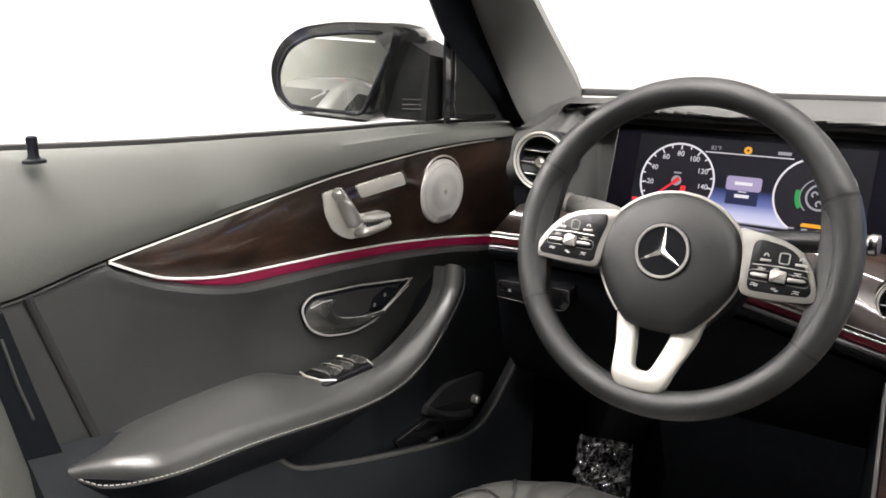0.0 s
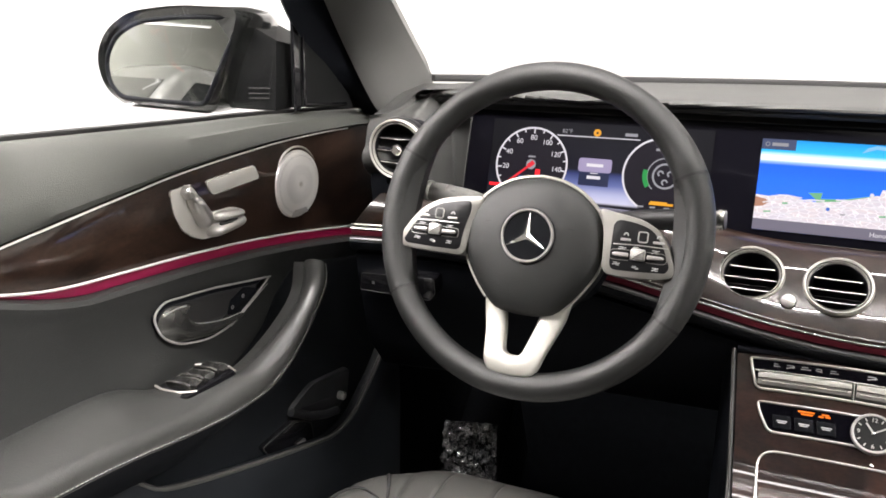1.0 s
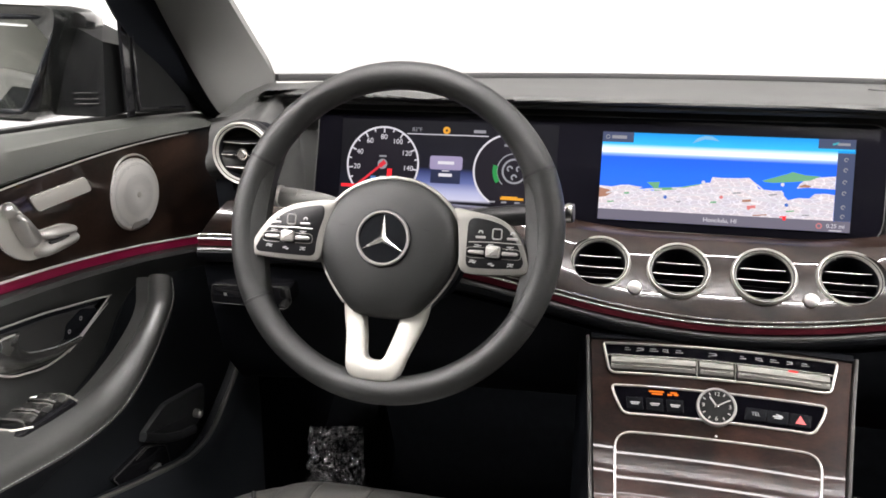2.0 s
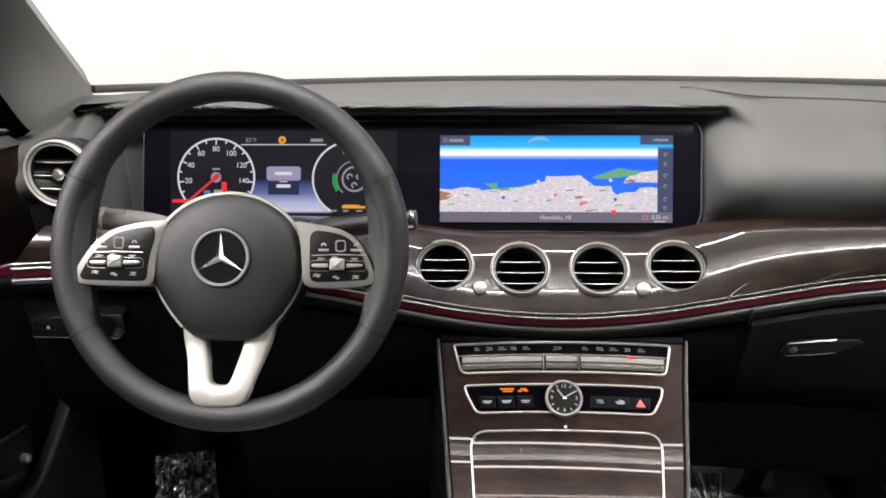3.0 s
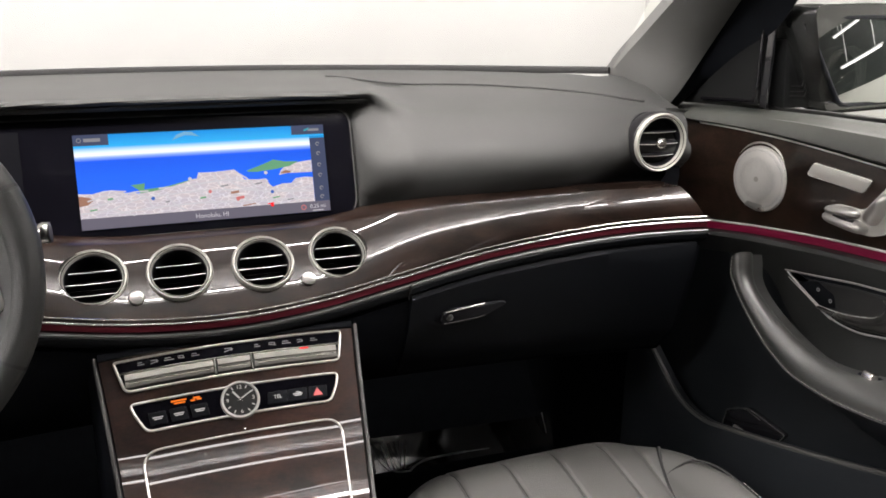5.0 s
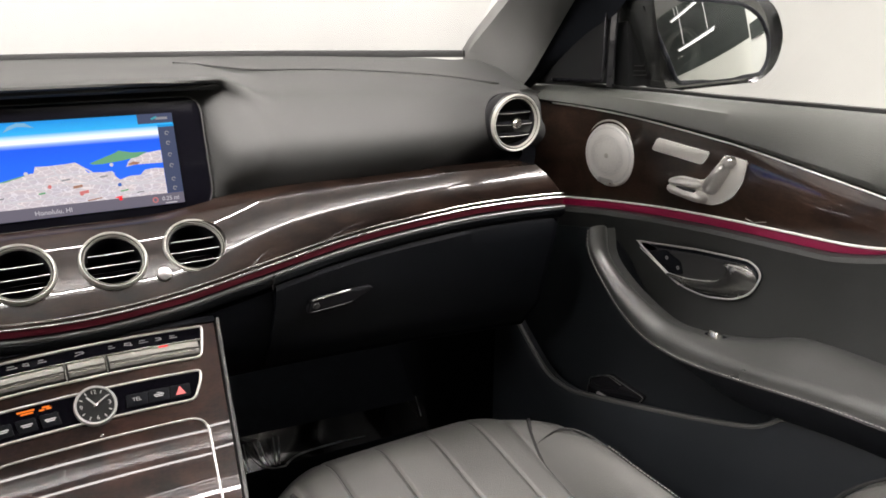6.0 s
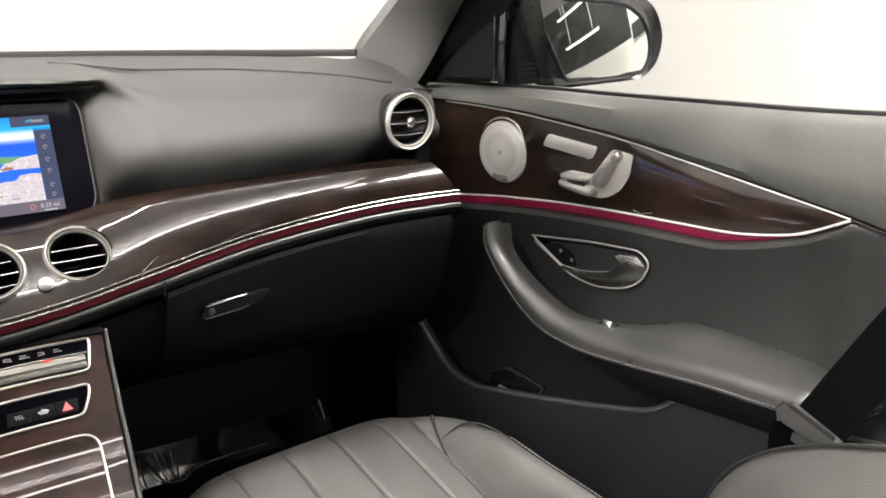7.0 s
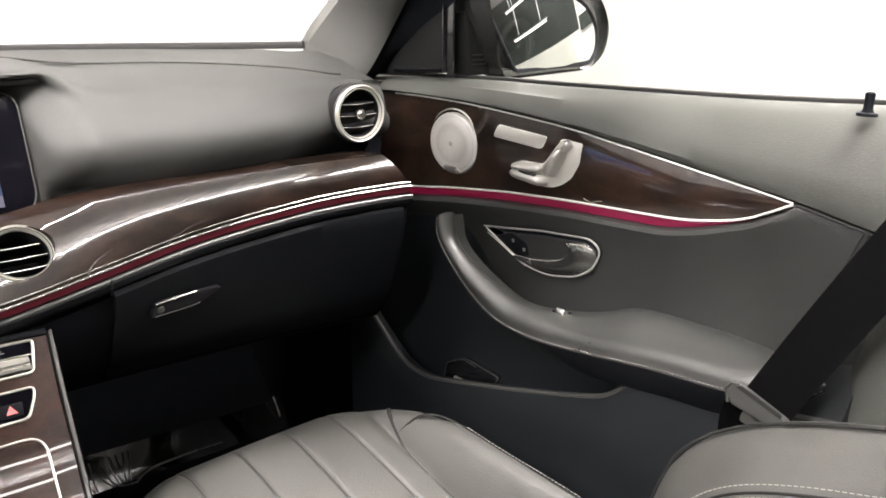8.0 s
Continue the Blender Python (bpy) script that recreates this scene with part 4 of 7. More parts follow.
for u, v, m in ((0.275, 0.285, BLUE_POI), (0.755, 0.265, BLUE_POI), (0.50, 0.315, PINK_POI), (0.61, 0.21, PINK_POI), (0.75, 0.115, RED_GLOW), (0.735, 0.485, WHITE_GLOW), (0.425, 0.47, WHITE_GLOW)):
    part("map_marker", ring_flat(DP, MU(u), MV(v), 0.0, 0.0022, 0.0011, n=12), m, nav)
for u, v, w, hgt, m in ((0.115, 0.31, 0.006, 0.0022, PARK), (0.05, 0.205, 0.008, 0.0016, PARK), (0.47, 0.255, 0.007, 0.0020, PARK), (0.77, 0.20, 0.009, 0.0016, PARK), (0.60, 0.29, 0.010, 0.0030, BROWN_LAND), (0.655, 0.14, 0.016, 0.0014, BROWN_LAND), (0.56, 0.37, 0.009, 0.0016, GREY_GLOW),
                        (0.70, 0.37, 0.009, 0.0016, GREY_GLOW), (0.83, 0.165, 0.008, 0.0014, GREY_GLOW), (0.62, 0.225, 0.010, 0.0035, PINK_POI), (0.33, 0.24, 0.005, 0.0016, GREY_GLOW), (0.745, 0.135, 0.008, 0.0014, RED_GLOW)):
    part("map_block", bar(DP, MU(u), MV(v), w, hgt, 0.0010, 6), m, nav)
part("map_cloud", flat(DP, mp([(0.37, 0.90), (0.39, 0.96), (0.42, 0.99), (0.45, 0.985), (0.48, 0.93), (0.45, 0.945), (0.42, 0.95), (0.40, 0.93)]), 0.0003), glow("cloud_blue", (0.25, 0.60, 0.95), 0.8), nav)
BARGLASS = glow("bar_grey", (0.26, 0.24, 0.32), 0.6)
TOOLBAR = glow("toolbar_blue_grey", (0.10, 0.13, 0.26), 0.55)
part("lower_bar", flat(DP, mp([(0, 0), (1, 0), (1, 0.12), (0, 0.12)]), 0.0005), BARGLASS, nav)
part("side_bar", flat(DP, mp([(0.935, 0.12), (1, 0.12), (1, 0.85), (0.935, 0.85)]), 0.0012), TOOLBAR, nav)
part("corner_box", flat(DP, mp([(0, 0.885), (0.13, 0.885), (0.13, 1), (0, 1)]), 0.0012), TOOLBAR, nav)
part("corner_box", flat(DP, mp([(0.86, 0.895), (1, 0.895), (1, 1), (0.86, 1)]), 0.0012), TOOLBAR, nav)
part("blue_line", flat(DP, mp([(0.935, 0.85), (1, 0.85), (1, 0.875), (0.935, 0.875)]), 0.0013), glow("cyan", (0.0, 0.35, 0.9), 0.9), nav)
for v in (0.78, 0.67, 0.54, 0.42, 0.27, 0.17):
    part("toolbar_icon", ring_flat(DP, MU(0.968), MV(v), 0.0014, 0.0026, 0.0016, 0, 300, 12), GREY_GLOW, nav)
part("corner_text", bar(DP, MU(0.07), MV(0.942), 0.018, 0.004, 0.0016), GREY_GLOW, nav)
part("corner_ring", ring_flat(DP, MU(0.022), MV(0.942), 0.0018, 0.0027, 0.0016, n=16), GREY_GLOW, nav)
part("corner_icon", bar(DP, MU(0.955), MV(0.945), 0.014, 0.003, 0.0016), GREY_GLOW, nav)
part("corner_icon", bar(DP, MU(0.925), MV(0.95), 0.007, 0.0022, 0.0016, 20), glow("teal", (0.05, 0.5, 0.6), 0.8), nav)
lettering("place_text", "Honolulu, HI", DP, MU(0.50), MV(0.055), 0.0075, WHITE_GLOW, nav, 0.0012)
lettering("scale_text", "0.25 mi", DP, MU(0.945), MV(0.062), 0.0068, WHITE_GLOW, nav, 0.0012)
part("scale_bar", bar(DP, MU(0.945), MV(0.015), 0.014, 0.0011, 0.0012), WHITE_GLOW, nav)
part("scale_ring", ring_flat(DP, MU(0.883), MV(0.058), 0.0022, 0.0034, 0.0012, n=16), PINK_POI, nav)

CX = -0.347
cl = part("instrument_display", flat(DP, rect(CX - WS, 0, CX + WS, HS + 0.006), 0.0), CLUSTER_BACK, dash, "lit instrument display with round dials")


def dial(cu, cv, r, name):
    d = part(name, ring_flat(DP, cu, cv, 0.0, r, 0.0006, n=64), DIAL_BLACK, cl)
    part("dial_ring", ring_flat(DP, cu, cv, r - 0.0024, r, 0.0010, -60, 240, n=80), WHITE_GLOW, d)
    return d


VG = (0.754 - 0.70) / math.cos(TILT)
spd = dial(-0.433, VG, 0.0505, "speedometer")
for i in range(17):
    a = 220 - i * (260 / 16)
    big = i % 2 == 0
    ra = 0.0448 if big else 0.0462
    bm = bar(DP, -0.433 + ra * math.cos(radians(a)), VG + ra * math.sin(radians(a)), 0.0062 if big else 0.0036, 0.0017, 0.0012, a)
    part("tick", bm, WHITE_GLOW, spd)
for i, t in enumerate(("20", "40", "60", "80", "100", "120", "140")):
    a = 220 - (i + 1) * (260 / 8)
    lettering("dial_number", t, DP, -0.433 + 0.036 * math.cos(radians(a)), VG + 0.036 * math.sin(radians(a)), 0.0095, WHITE_GLOW, spd, 0.0013)
part("needle", bar(DP, -0.433 - 0.0172, VG - 0.0148, 0.046, 0.0030, 0.0018, 40.5), NEEDLE_RED, spd)
part("needle_hub", ring_flat(DP, -0.433, VG, 0.0, 0.0068, 0.0016, n=20), GREY_GLOW, spd)
part("needle_tip", bar(DP, -0.433, VG, 0.010, 0.006, 0.0020, 40.5), NEEDLE_RED, spd)
part("red_mark", bar(DP, -0.4785, VG - 0.0305, 0.022, 0.0040, 0.0016), RED_GLOW, spd)
part("red_mark", bar(DP, -0.4225, VG - 0.0115, 0.0065, 0.011, 0.0016), RED_GLOW, spd)
part("dial_text", bar(DP, -0.433, VG + 0.0105, 0.010, 0.0022, 0.0012), GREY_GLOW, spd)
part("dial_text", bar(DP, -0.445, VG - 0.019, 0.008, 0.005, 0.0012), glow("blue_mark", (0.10, 0.25, 0.6), 0.7), spd)
part("dial_text", bar(DP, -0.430, VG - 0.019, 0.012, 0.006, 0.0012), GREY_GLOW, spd)
pw = dial(-0.2610, VG - 0.002, 0.0485, "power_dial")
part("inner_ring", ring_flat(DP, -0.255, VG - 0.002, 0.022, 0.0235, 0.0012, -50, 230, 48), GREY_GLOW, pw)
part("inner_ring", ring_flat(DP, -0.255, VG - 0.002, 0.014, 0.0165, 0.0012, 0, 360, 40), GREY_GLOW, pw)
part("green_arc", ring_flat(DP, -0.255, VG - 0.002, 0.0225, 0.0285, 0.0014, 165, 215, 40), GREEN_GLOW, pw)
part("amber_text", bar(DP, -0.2560, VG - 0.0378, 0.030, 0.0030, 0.0014), AMBER_GLOW, pw)
part("amber_text", bar(DP, -0.2590, VG - 0.0356, 0.021, 0.0018, 0.0014), AMBER_GLOW, pw)
for u in (-0.2810, -0.2660, -0.2487, -0.2345):
    part("dial_text", bar(DP, u, VG - 0.0425, 0.0070, 0.0022, 0.0014, 4), GREY_GLOW, pw)
part("dial_text", bar(DP, -0.262, VG + 0.031, 0.016, 0.003, 0.0014), GREY_GLOW, pw)
part("dial_text", bar(DP, -0.266, VG + 0.040, 0.007, 0.004, 0.0014), GREY_GLOW, pw)
for du, dv in ((-0.006, 0.003), (0.006, 0.003), (0.0, -0.008)):
    part("dial_icon", ring_flat(DP, -0.255 + du, VG - 0.002 + dv, 0.002, 0.0042, 0.0016, 0, 250, 12), GREY_GLOW, pw)
box = part("trip_box", slab(DP, rect(-0.368, VG - 0.004, -0.324, VG + 0.014, 0.004), 0.0003, 0.0006), LAVENDER, cl)
part("trip_text", bar(DP, -0.346, VG + 0.005, 0.022, 0.004, 0.0012), WHITE_GLOW, box)
part("trip_text", bar(DP, -0.346, VG - 0.0055, 0.010, 0.0012, 0.0012), WHITE_GLOW, box)
part("trip_lower", flat(DP, rect(-0.366, VG - 0.022, -0.326, VG - 0.005), 0.0005), glow("deep_blue", (0.02, 0.03, 0.09), 0.6), cl)
part("trip_text", bar(DP, -0.346, VG - 0.011, 0.018, 0.0042, 0.0012), WHITE_GLOW, cl)
part("top_line", bar(DP, -0.3463, 0.0978, 0.110, 0.0012, 0.0012, 0), WHITE_GLOW, cl)
lettering("temperature_text", "82°F", DP, -0.3878, 0.1035, 0.0075, GREY_GLOW, cl, 0.0012)
part("warning_mark", ring_flat(DP, -0.3477, 0.1037, 0.0016, 0.0050, 0.0012, n=16), AMBER_GLOW, cl)
part("clock_text", bar(DP, -0.3033, 0.1035, 0.016, 0.0040, 0.0012), GREY_GLOW, cl)


# air vents
def vent(centre, yaw, tilt, r, depth, knob, name_label):
    """A round vent: chrome double ring, dark barrel, three slats with bright edges."""
    pl = vent_plane(centre, yaw, tilt)
    v = part("air_vent", disc_turn(pl, 0, 0, [(r * 0.84, -depth), (r * 1.02, -0.006), (r * 0.98, 0.0), (r * 0.82, -0.002), (r * 0.82, -depth * 0.9)], 40), VENT_BLACK, dash, name_label)
    part("ring", disc_turn(pl, 0, 0, [(r * 0.90, -0.006), (r * 1.0, -0.004), (r * 1.01, 0.001), (r * 0.965, 0.0045), (r * 0.92, 0.0035), (r * 0.90, 0.0)], 48, hollow=True), SPOKE, v, "satin chrome ring")
    part("ring", disc_turn(pl, 0, 0, [(r * 0.83, -0.005), (r * 0.89, -0.005), (r * 0.885, 0.0015), (r * 0.865, 0.0030), (r * 0.838, 0.0012)], 48, hollow=True), SPOKE, v, "satin inner ring")
    for k in (-1, 0, 1):
        zz = k * r * 0.40
        w = math.sqrt((r * 0.79) ** 2 - zz * zz)
        part("slat", loft([[pl(-w, zz - 0.0012, -0.024), pl(w, zz - 0.0012, -0.024), pl(w, zz + 0.0012, -0.024), pl(-w, zz + 0.0012, -0.024)],
                           [pl(-w, zz - 0.004, -0.006), pl(w, zz - 0.004, -0.006), pl(w, zz - 0.0016, -0.006), pl(-w, zz - 0.0016, -0.006)]]), VENT_BLACK, v)
        part("slat_edge", tube([pl(-w, zz - 0.0026, -0.0055), pl(0, zz - 0.0038, -0.0045), pl(w, zz - 0.0026, -0.0055)], 0.0005, 6), BRUSHED, v)
    part("ring_groove", disc_turn(pl, 0, 0, [(r * 0.880, -0.004), (r * 0.925, -0.004), (r * 0.922, 0.0022), (r * 0.888, 0.0014)], 48, hollow=True), VENT_BLACK, v)
    if knob:
        part("cowl", disc_turn(pl, 0, 0, [(r * 0.86, -0.036), (r * 0.97, -0.027), (r * 1.055, -0.010), (r * 1.045, -0.003), (r * 1.0, -0.001)], 48, hollow=True), PLASTIC_DARK, v, "gloss black cowl round the vent")
        part("knob", disc_turn(pl, r * 0.02, -r * 0.02, [(0.006, -0.004), (0.008, 0.001), (0.0075, 0.004), (0.005, 0.0065)], 20), CHROME, v)
    return v


for c in VENT_AT:
    vent(c, 0, -VENT_TILT, VENT_R, 0.05, False, "round chrome air vent in the wood band")
for s in (-1, 1):
    vent((0.592 * s, -0.072, 0.7758), -3 * s, 0, 0.0400, 0.06, True, "round chrome air vent at the end of the dash")
for x in (-0.0952, 0.0955):
    b = part("vent_button", disc_turn(Plane((x, -0.086, 0.6408), (1, 0, 0), (0, 0.55, 0.83)), 0, 0, [(0.0085, -0.006), (0.0085, 0.004), (0.0075, 0.0065), (0.005, 0.0075)], 24), BRUSHED, dash, "round satin button")
# slotted speaker grilles at the ends of the dash top
for s in (-1, 1):
    for k in range(4):
        x = s * (0.555 + 0.012 * k)
        y = 0.045 - 0.012 * k
        part("slot", tube([(x - 0.006, y, 0.8398), (x + 0.006, y, 0.8398)], 0.0011, 6), SEAM, top_pad) if s < 0 else None

# ---------------------------------------------------------------- centre console
KP = Plane((0, -0.155, 0.5335), (1, 0, 0), (0, 0.683, 0.73))   # v runs up the slope
con = thing("centre_console", "gloss dark wood centre console with chrome edges and buttons", "console", at=(0, -0.2, 0.0))
CW = curve_fn([(-0.40, 0.095), (-0.25, 0.110), (-0.115, 0.1265), (-0.03, 0.1345), (0.03, 0.1405), (0.066, 0.1445), (0.10, 0.147)])


def lid_rise(v):
    return 2.2 * max(0.0, -0.105 - v) ** 2 if v > -0.17 else 0.0093 + 0.286 * (-0.17 - v)


def console_ring(v, drop=0.0):
    w = CW(v) - 0.004
    crown = 0.004
    row = [KP(w * t, v, crown * (1 - t * t) + lid_rise(v)) for t in np.linspace(-1, 1, 15)]
    return row + [KP(w, v, -0.02), KP(-w, v, -0.02)]


vs = list(np.linspace(0.0685, -0.30, 50))
rings = [console_ring(v) for v in vs]
part("wood_face", loft(rings), WOOD_LID, con, "gloss dark brown burr wood face")
for s in (-1, 1):
    part("chrome_edge", sweep([KP(CW(v) * s, v, 0.001 + lid_rise(v)) for v in np.linspace(0.070, -0.30, 50)], rounded([(-0.0024, -0.006), (0.0024, -0.006), (0.002, 0.0022), (-0.002, 0.0022)], 0.0012, 2), tuple(KP.n)), EDGE_TRIM, con)
    part("side_panel", loft([[KP((CW(v) + 0.003) * s, v, -0.006), KP((CW(v) + 0.010) * s, v, -0.03), Vector(((CW(v) + 0.012) * s, KP(0, v).y, 0.06 if v < -0.15 else 0.20)), Vector(((CW(v) - 0.03) * s, KP(0, v).y, 0.06 if v < -0.15 else 0.20)), KP((CW(v) - 0.03) * s, v, -0.03)] for v in vs]), HARD_PLASTIC, con)
part("top_lip", sweep([KP(0.141 * t, 0.0700 + 0.004 * (1 - t * t), 0.0) for t in np.linspace(-1, 1, 15)], rect(-0.004, -0.02, 0.004, 0.004, 0.002, 2), tuple(KP.n)), HARD_PLASTIC, con)

# climate panel
cpoly = rounded([(-0.1258, 0.0620), (0.1250, 0.0635), (0.1240, 0.0560), (0.1165, 0.0272), (-0.1160, 0.0268), (-0.1240, 0.0550)], [0.006, 0.006, 0.004, 0.007, 0.007, 0.004], 5)


class Crowned(Plane):
    """The console plane with the wood's slight crown and the bowed upper lines added."""

    def __call__(self, u, v, h=0.0):
        bow = 0.003 * (1 - (u / 0.13) ** 2)
        return self.o + self.eu * u + self.ev * (v + bow) + self.n * (h + 0.004 * (1 - (u / 0.14) ** 2) + lid_rise(v + bow))


KC = Crowned(KP.o, KP.eu, KP.ev)


def dense(poly, step=0.006):
    out = []
    for i in range(len(poly)):
        a, b = Vector(poly[i]), Vector(poly[(i + 1) % len(poly)])
        k = max(1, int((b - a).length / step))
        out += [tuple(a.lerp(b, j / k)) for j in range(k)]
    return out


def crowned_plate(poly, h0, h1, bm=None):
    """A plate that follows the console's crown, cut into strips across."""
    us = sorted(set(round(p[0], 5) for p in dense(poly, 0.008)))
    n = len(poly)

    def span(u):
        hits = []
        for i in range(n):
            (a, b), (c, d) = poly[i], poly[(i + 1) % n]
            if min(a, c) <= u <= max(a, c) and abs(c - a) > 1e-7:
                hits.append(b + (d - b) * (u - a) / (c - a))
        return (min(hits), max(hits)) if hits else None
    rings = []
    for u in us:
        r = span(min(max(u, us[0] + 1e-4), us[-1] - 1e-4))
        if r:
            rings.append([KC(u, r[0], h0), KC(u, r[1], h0), KC(u, r[1], h1), KC(u, r[0], h1)])
    return loft(rings, bm=bm)


clim = part("climate_panel", crowned_plate(cpoly, -0.004, 0.0012), PANEL_GLASS, con, "gloss black climate panel with chrome frame")
part("chrome_frame", outline(KC, dense(cpoly), 0.0015, 0.0015), SATIN, clim)
part("chrome_rail", tube([KC(u, 0.0478, 0.002) for u in np.linspace(-0.120, 0.120, 25)], 0.0011, 6, tuple(KP.n)), CHROME, clim)
for u0, u1 in ((-0.1155, -0.0235), (-0.0190, 0.0165), (0.0210, 0.1155)):
    t = part("toggle", loft([[KC(u, 0.0300, 0.001), KC(u, 0.0308, 0.0042), KC(u, 0.0345, 0.0056), KC(u, 0.0370, 0.0050), KC(u, 0.0380, 0.0072), KC(u, 0.0410, 0.0072), KC(u, 0.0440, 0.0062), KC(u, 0.0460, 0.003), KC(u, 0.0460, 0.001)] for u in np.linspace(u0, u1, 12)]), TOGGLE, clim, "satin grey toggle bar")
    part("toggle_groove", tube([KC(u, 0.0352, 0.0058) for u in np.linspace(u0 + 0.004, u1 - 0.004, 12)], 0.0009, 6, tuple(KP.n)), CHROME, t)
for u in (-0.0213, 0.0188):
    part("divider", tube([KC(u, 0.0275, 0.002), KC(u, 0.0478, 0.002)], 0.0014, 6, tuple(KP.n)), CHROME, clim)
for k, u in enumerate((-0.098, -0.084, -0.069, -0.056, -0.041, -0.005, 0.027, 0.044, 0.060, 0.076, 0.092)):
    w = 0.0034 + 0.0008 * (k % 3)
    bm = bar(KC, u, 0.0546, 2 * w, 0.0010, 0.0016, (0, 14, 0, -10)[k % 4])
    bar(KC, u - 0.001, 0.0570, 1.3 * w, 0.0010, 0.0016, 0, bm)
    if k % 2:
        bar(KC, u + 0.6 * w, 0.0558, 0.0011, 0.0034, 0.0016, 0, bm)
    part("icon", bm, ICON, clim)
part("red_lamp", flat(KC, rect(0.073, 0.0432, 0.083, 0.0450), 0.0080), RED_GLOW, clim)

# button panel with the clock
bpoly = rounded([(-0.1130, 0.0122), (0.1120, 0.0122), (0.1095, 0.0010), (0.0985, -0.0200), (-0.0985, -0.0200), (-0.1095, 0.0010)], [0.005, 0.005, 0.006, 0.007, 0.007, 0.006], 5)
btn = part("button_panel", crowned_plate(bpoly, -0.004, 0.0012), PANEL_GLASS, con, "gloss black button panel with chrome frame")
part("chrome_frame", outline(KC, dense(bpoly), 0.0014, 0.0015), SATIN, btn)
for u in (-0.0865, -0.065, -0.0435, 0.0400, 0.0625, 0.0850):
    c = 1 if u < 0 else -1
    b = part("button", slab(KC, rounded([(u - 0.0098 + 0.002 * c, -0.0148), (u + 0.0098, -0.0148), (u + 0.0098 - 0.002 * c, -0.0008), (u - 0.0098, -0.0008)], 0.001, 2), 0.0, 0.0030, 0.0006), HARD_PLASTIC, btn)
    if u > 0.08:
        part("hazard_mark", flat(KC, [(u - 0.0055, -0.0118), (u + 0.0055, -0.0118), (u, -0.0026)], 0.0034), SALMON, b, "red warning triangle")
    elif 0.03 < u < 0.05:
        lettering("key_text", "TEL", KC, u, -0.0075, 0.0056, KEY_PRINT, b, 0.0036)
    else:
        bm = bar(KC, u, -0.0072, 0.0105, 0.0012, 0.0036)
        bar(KC, u, -0.0090, 0.0080, 0.0010, 0.0036, 0, bm)
        if u > 0:
            bar(KC, u + 0.001, -0.0056, 0.0058, 0.0011, 0.0036, -14, bm)
        part("icon", bm, KEY_PRINT, b)
for u0, u1, v0 in ((-0.0720, -0.0560, 0.0062), (-0.0690, -0.0575, 0.0036), (-0.0520, -0.0470, 0.0036), (-0.0455, -0.0405, 0.0040), (-0.0490, -0.0420, 0.0060)):
    part("orange_text", flat(KC, rect(u0, v0, u1, v0 + 0.0018), 0.0018), ORANGE_GLOW, btn)
CK = Plane(KC(-0.0004, -0.0046, 0), KP.eu, KP.ev)
clock = part("clock", disc_turn(CK, 0, 0, [(0.0210, -0.002), (0.0210, 0.005), (0.0203, 0.0068), (0.0185, 0.0066), (0.0178, 0.0050)], 48), KEY_METAL, con, "round analogue clock with chrome rim")
part("clock_face", ring_flat(CK, 0, 0, 0, 0.0184, 0.0056, n=40), material("clock_black", (0.012, 0.012, 0.012), 0.5, spec=0.1, vary=0.2, vary_scale=90), clock)
for k in range(12):
    a = radians(90 - 30 * k)
    if k % 3:
        part("hour_mark", bar(CK, 0.0150 * math.cos(a), 0.0150 * math.sin(a), 0.0034, 0.0011, 0.0060, 90 - 30 * k), KEY_METAL, clock)
    else:
        lettering("hour_number", str(k or 12), CK, 0.0138 * math.cos(a), 0.0138 * math.sin(a), 0.0062, KEY_METAL, clock, 0.0060)
part("hour_hand", bar(CK, -0.0036, 0.0048, 0.0125, 0.0017, 0.0063, 127), KEY_METAL, clock)
part("minute_hand", bar(CK, 0.0052, 0.0032, 0.0165, 0.0013, 0.0066, 31), KEY_METAL, clock)
part("hand_boss", disc_turn(CK, 0, 0, [(0.0018, 0.0056), (0.0018, 0.0072), (0.001, 0.0075)], 14), CHROME, clock)
part("release_stud", disc_turn(KP, 0.0, -0.0335, [(0.0016, 0.0), (0.0016, 0.0055), (0.0008, 0.006)], 10), CHROME, con)

# lid of the storage bin
LID_STEPS = 24
lpoly = rounded([(-0.1060, -0.0405), (0.1060, -0.0405), (0.0890, -0.29), (-0.0890, -0.29)], [0.020, 0.020, 0.01, 0.01], 8)
lid_rings = []
for v in np.linspace(-0.0410, -0.29, LID_STEPS):
    w = 0.106 - 0.017 * (-0.0405 - v) / 0.25
    w -= 0.020 * (1 - math.sqrt(max(0, 1 - (max(0, v + 0.0605) / 0.020) ** 2))) * 0.9
    row = [KC(w * t, v, 0.0012) for t in np.linspace(-1, 1, 17)]
    lid_rings.append(row + [KC(w, v, -0.004), KC(-w, v, -0.004)])
binlid = part("bin_lid", loft(lid_rings), WOOD_LID, con, "gloss dark wood lid of the storage bin")
part("chrome_frame", outline(KC, dense(lpoly), 0.0012, 0.0014), SATIN, binlid)

# ---------------------------------------------------------------- steering wheel
WA = radians(20)
WE = Vector((-0.3538, -0.232, 0.7233))
WPL = Plane(WE, (1, 0, 0), (0, math.sin(WA), math.cos(WA)))   # u right, v up, h to the driver
wheel = thing("steering_wheel", "black leather steering wheel with three silver spokes", "steering wheel", at=tuple(WE))
HC = WPL(0.0025, 0.0093, -0.019)
RP = Plane(HC, WPL.eu, WPL.ev)
R0, RT = 0.1680, 0.0157


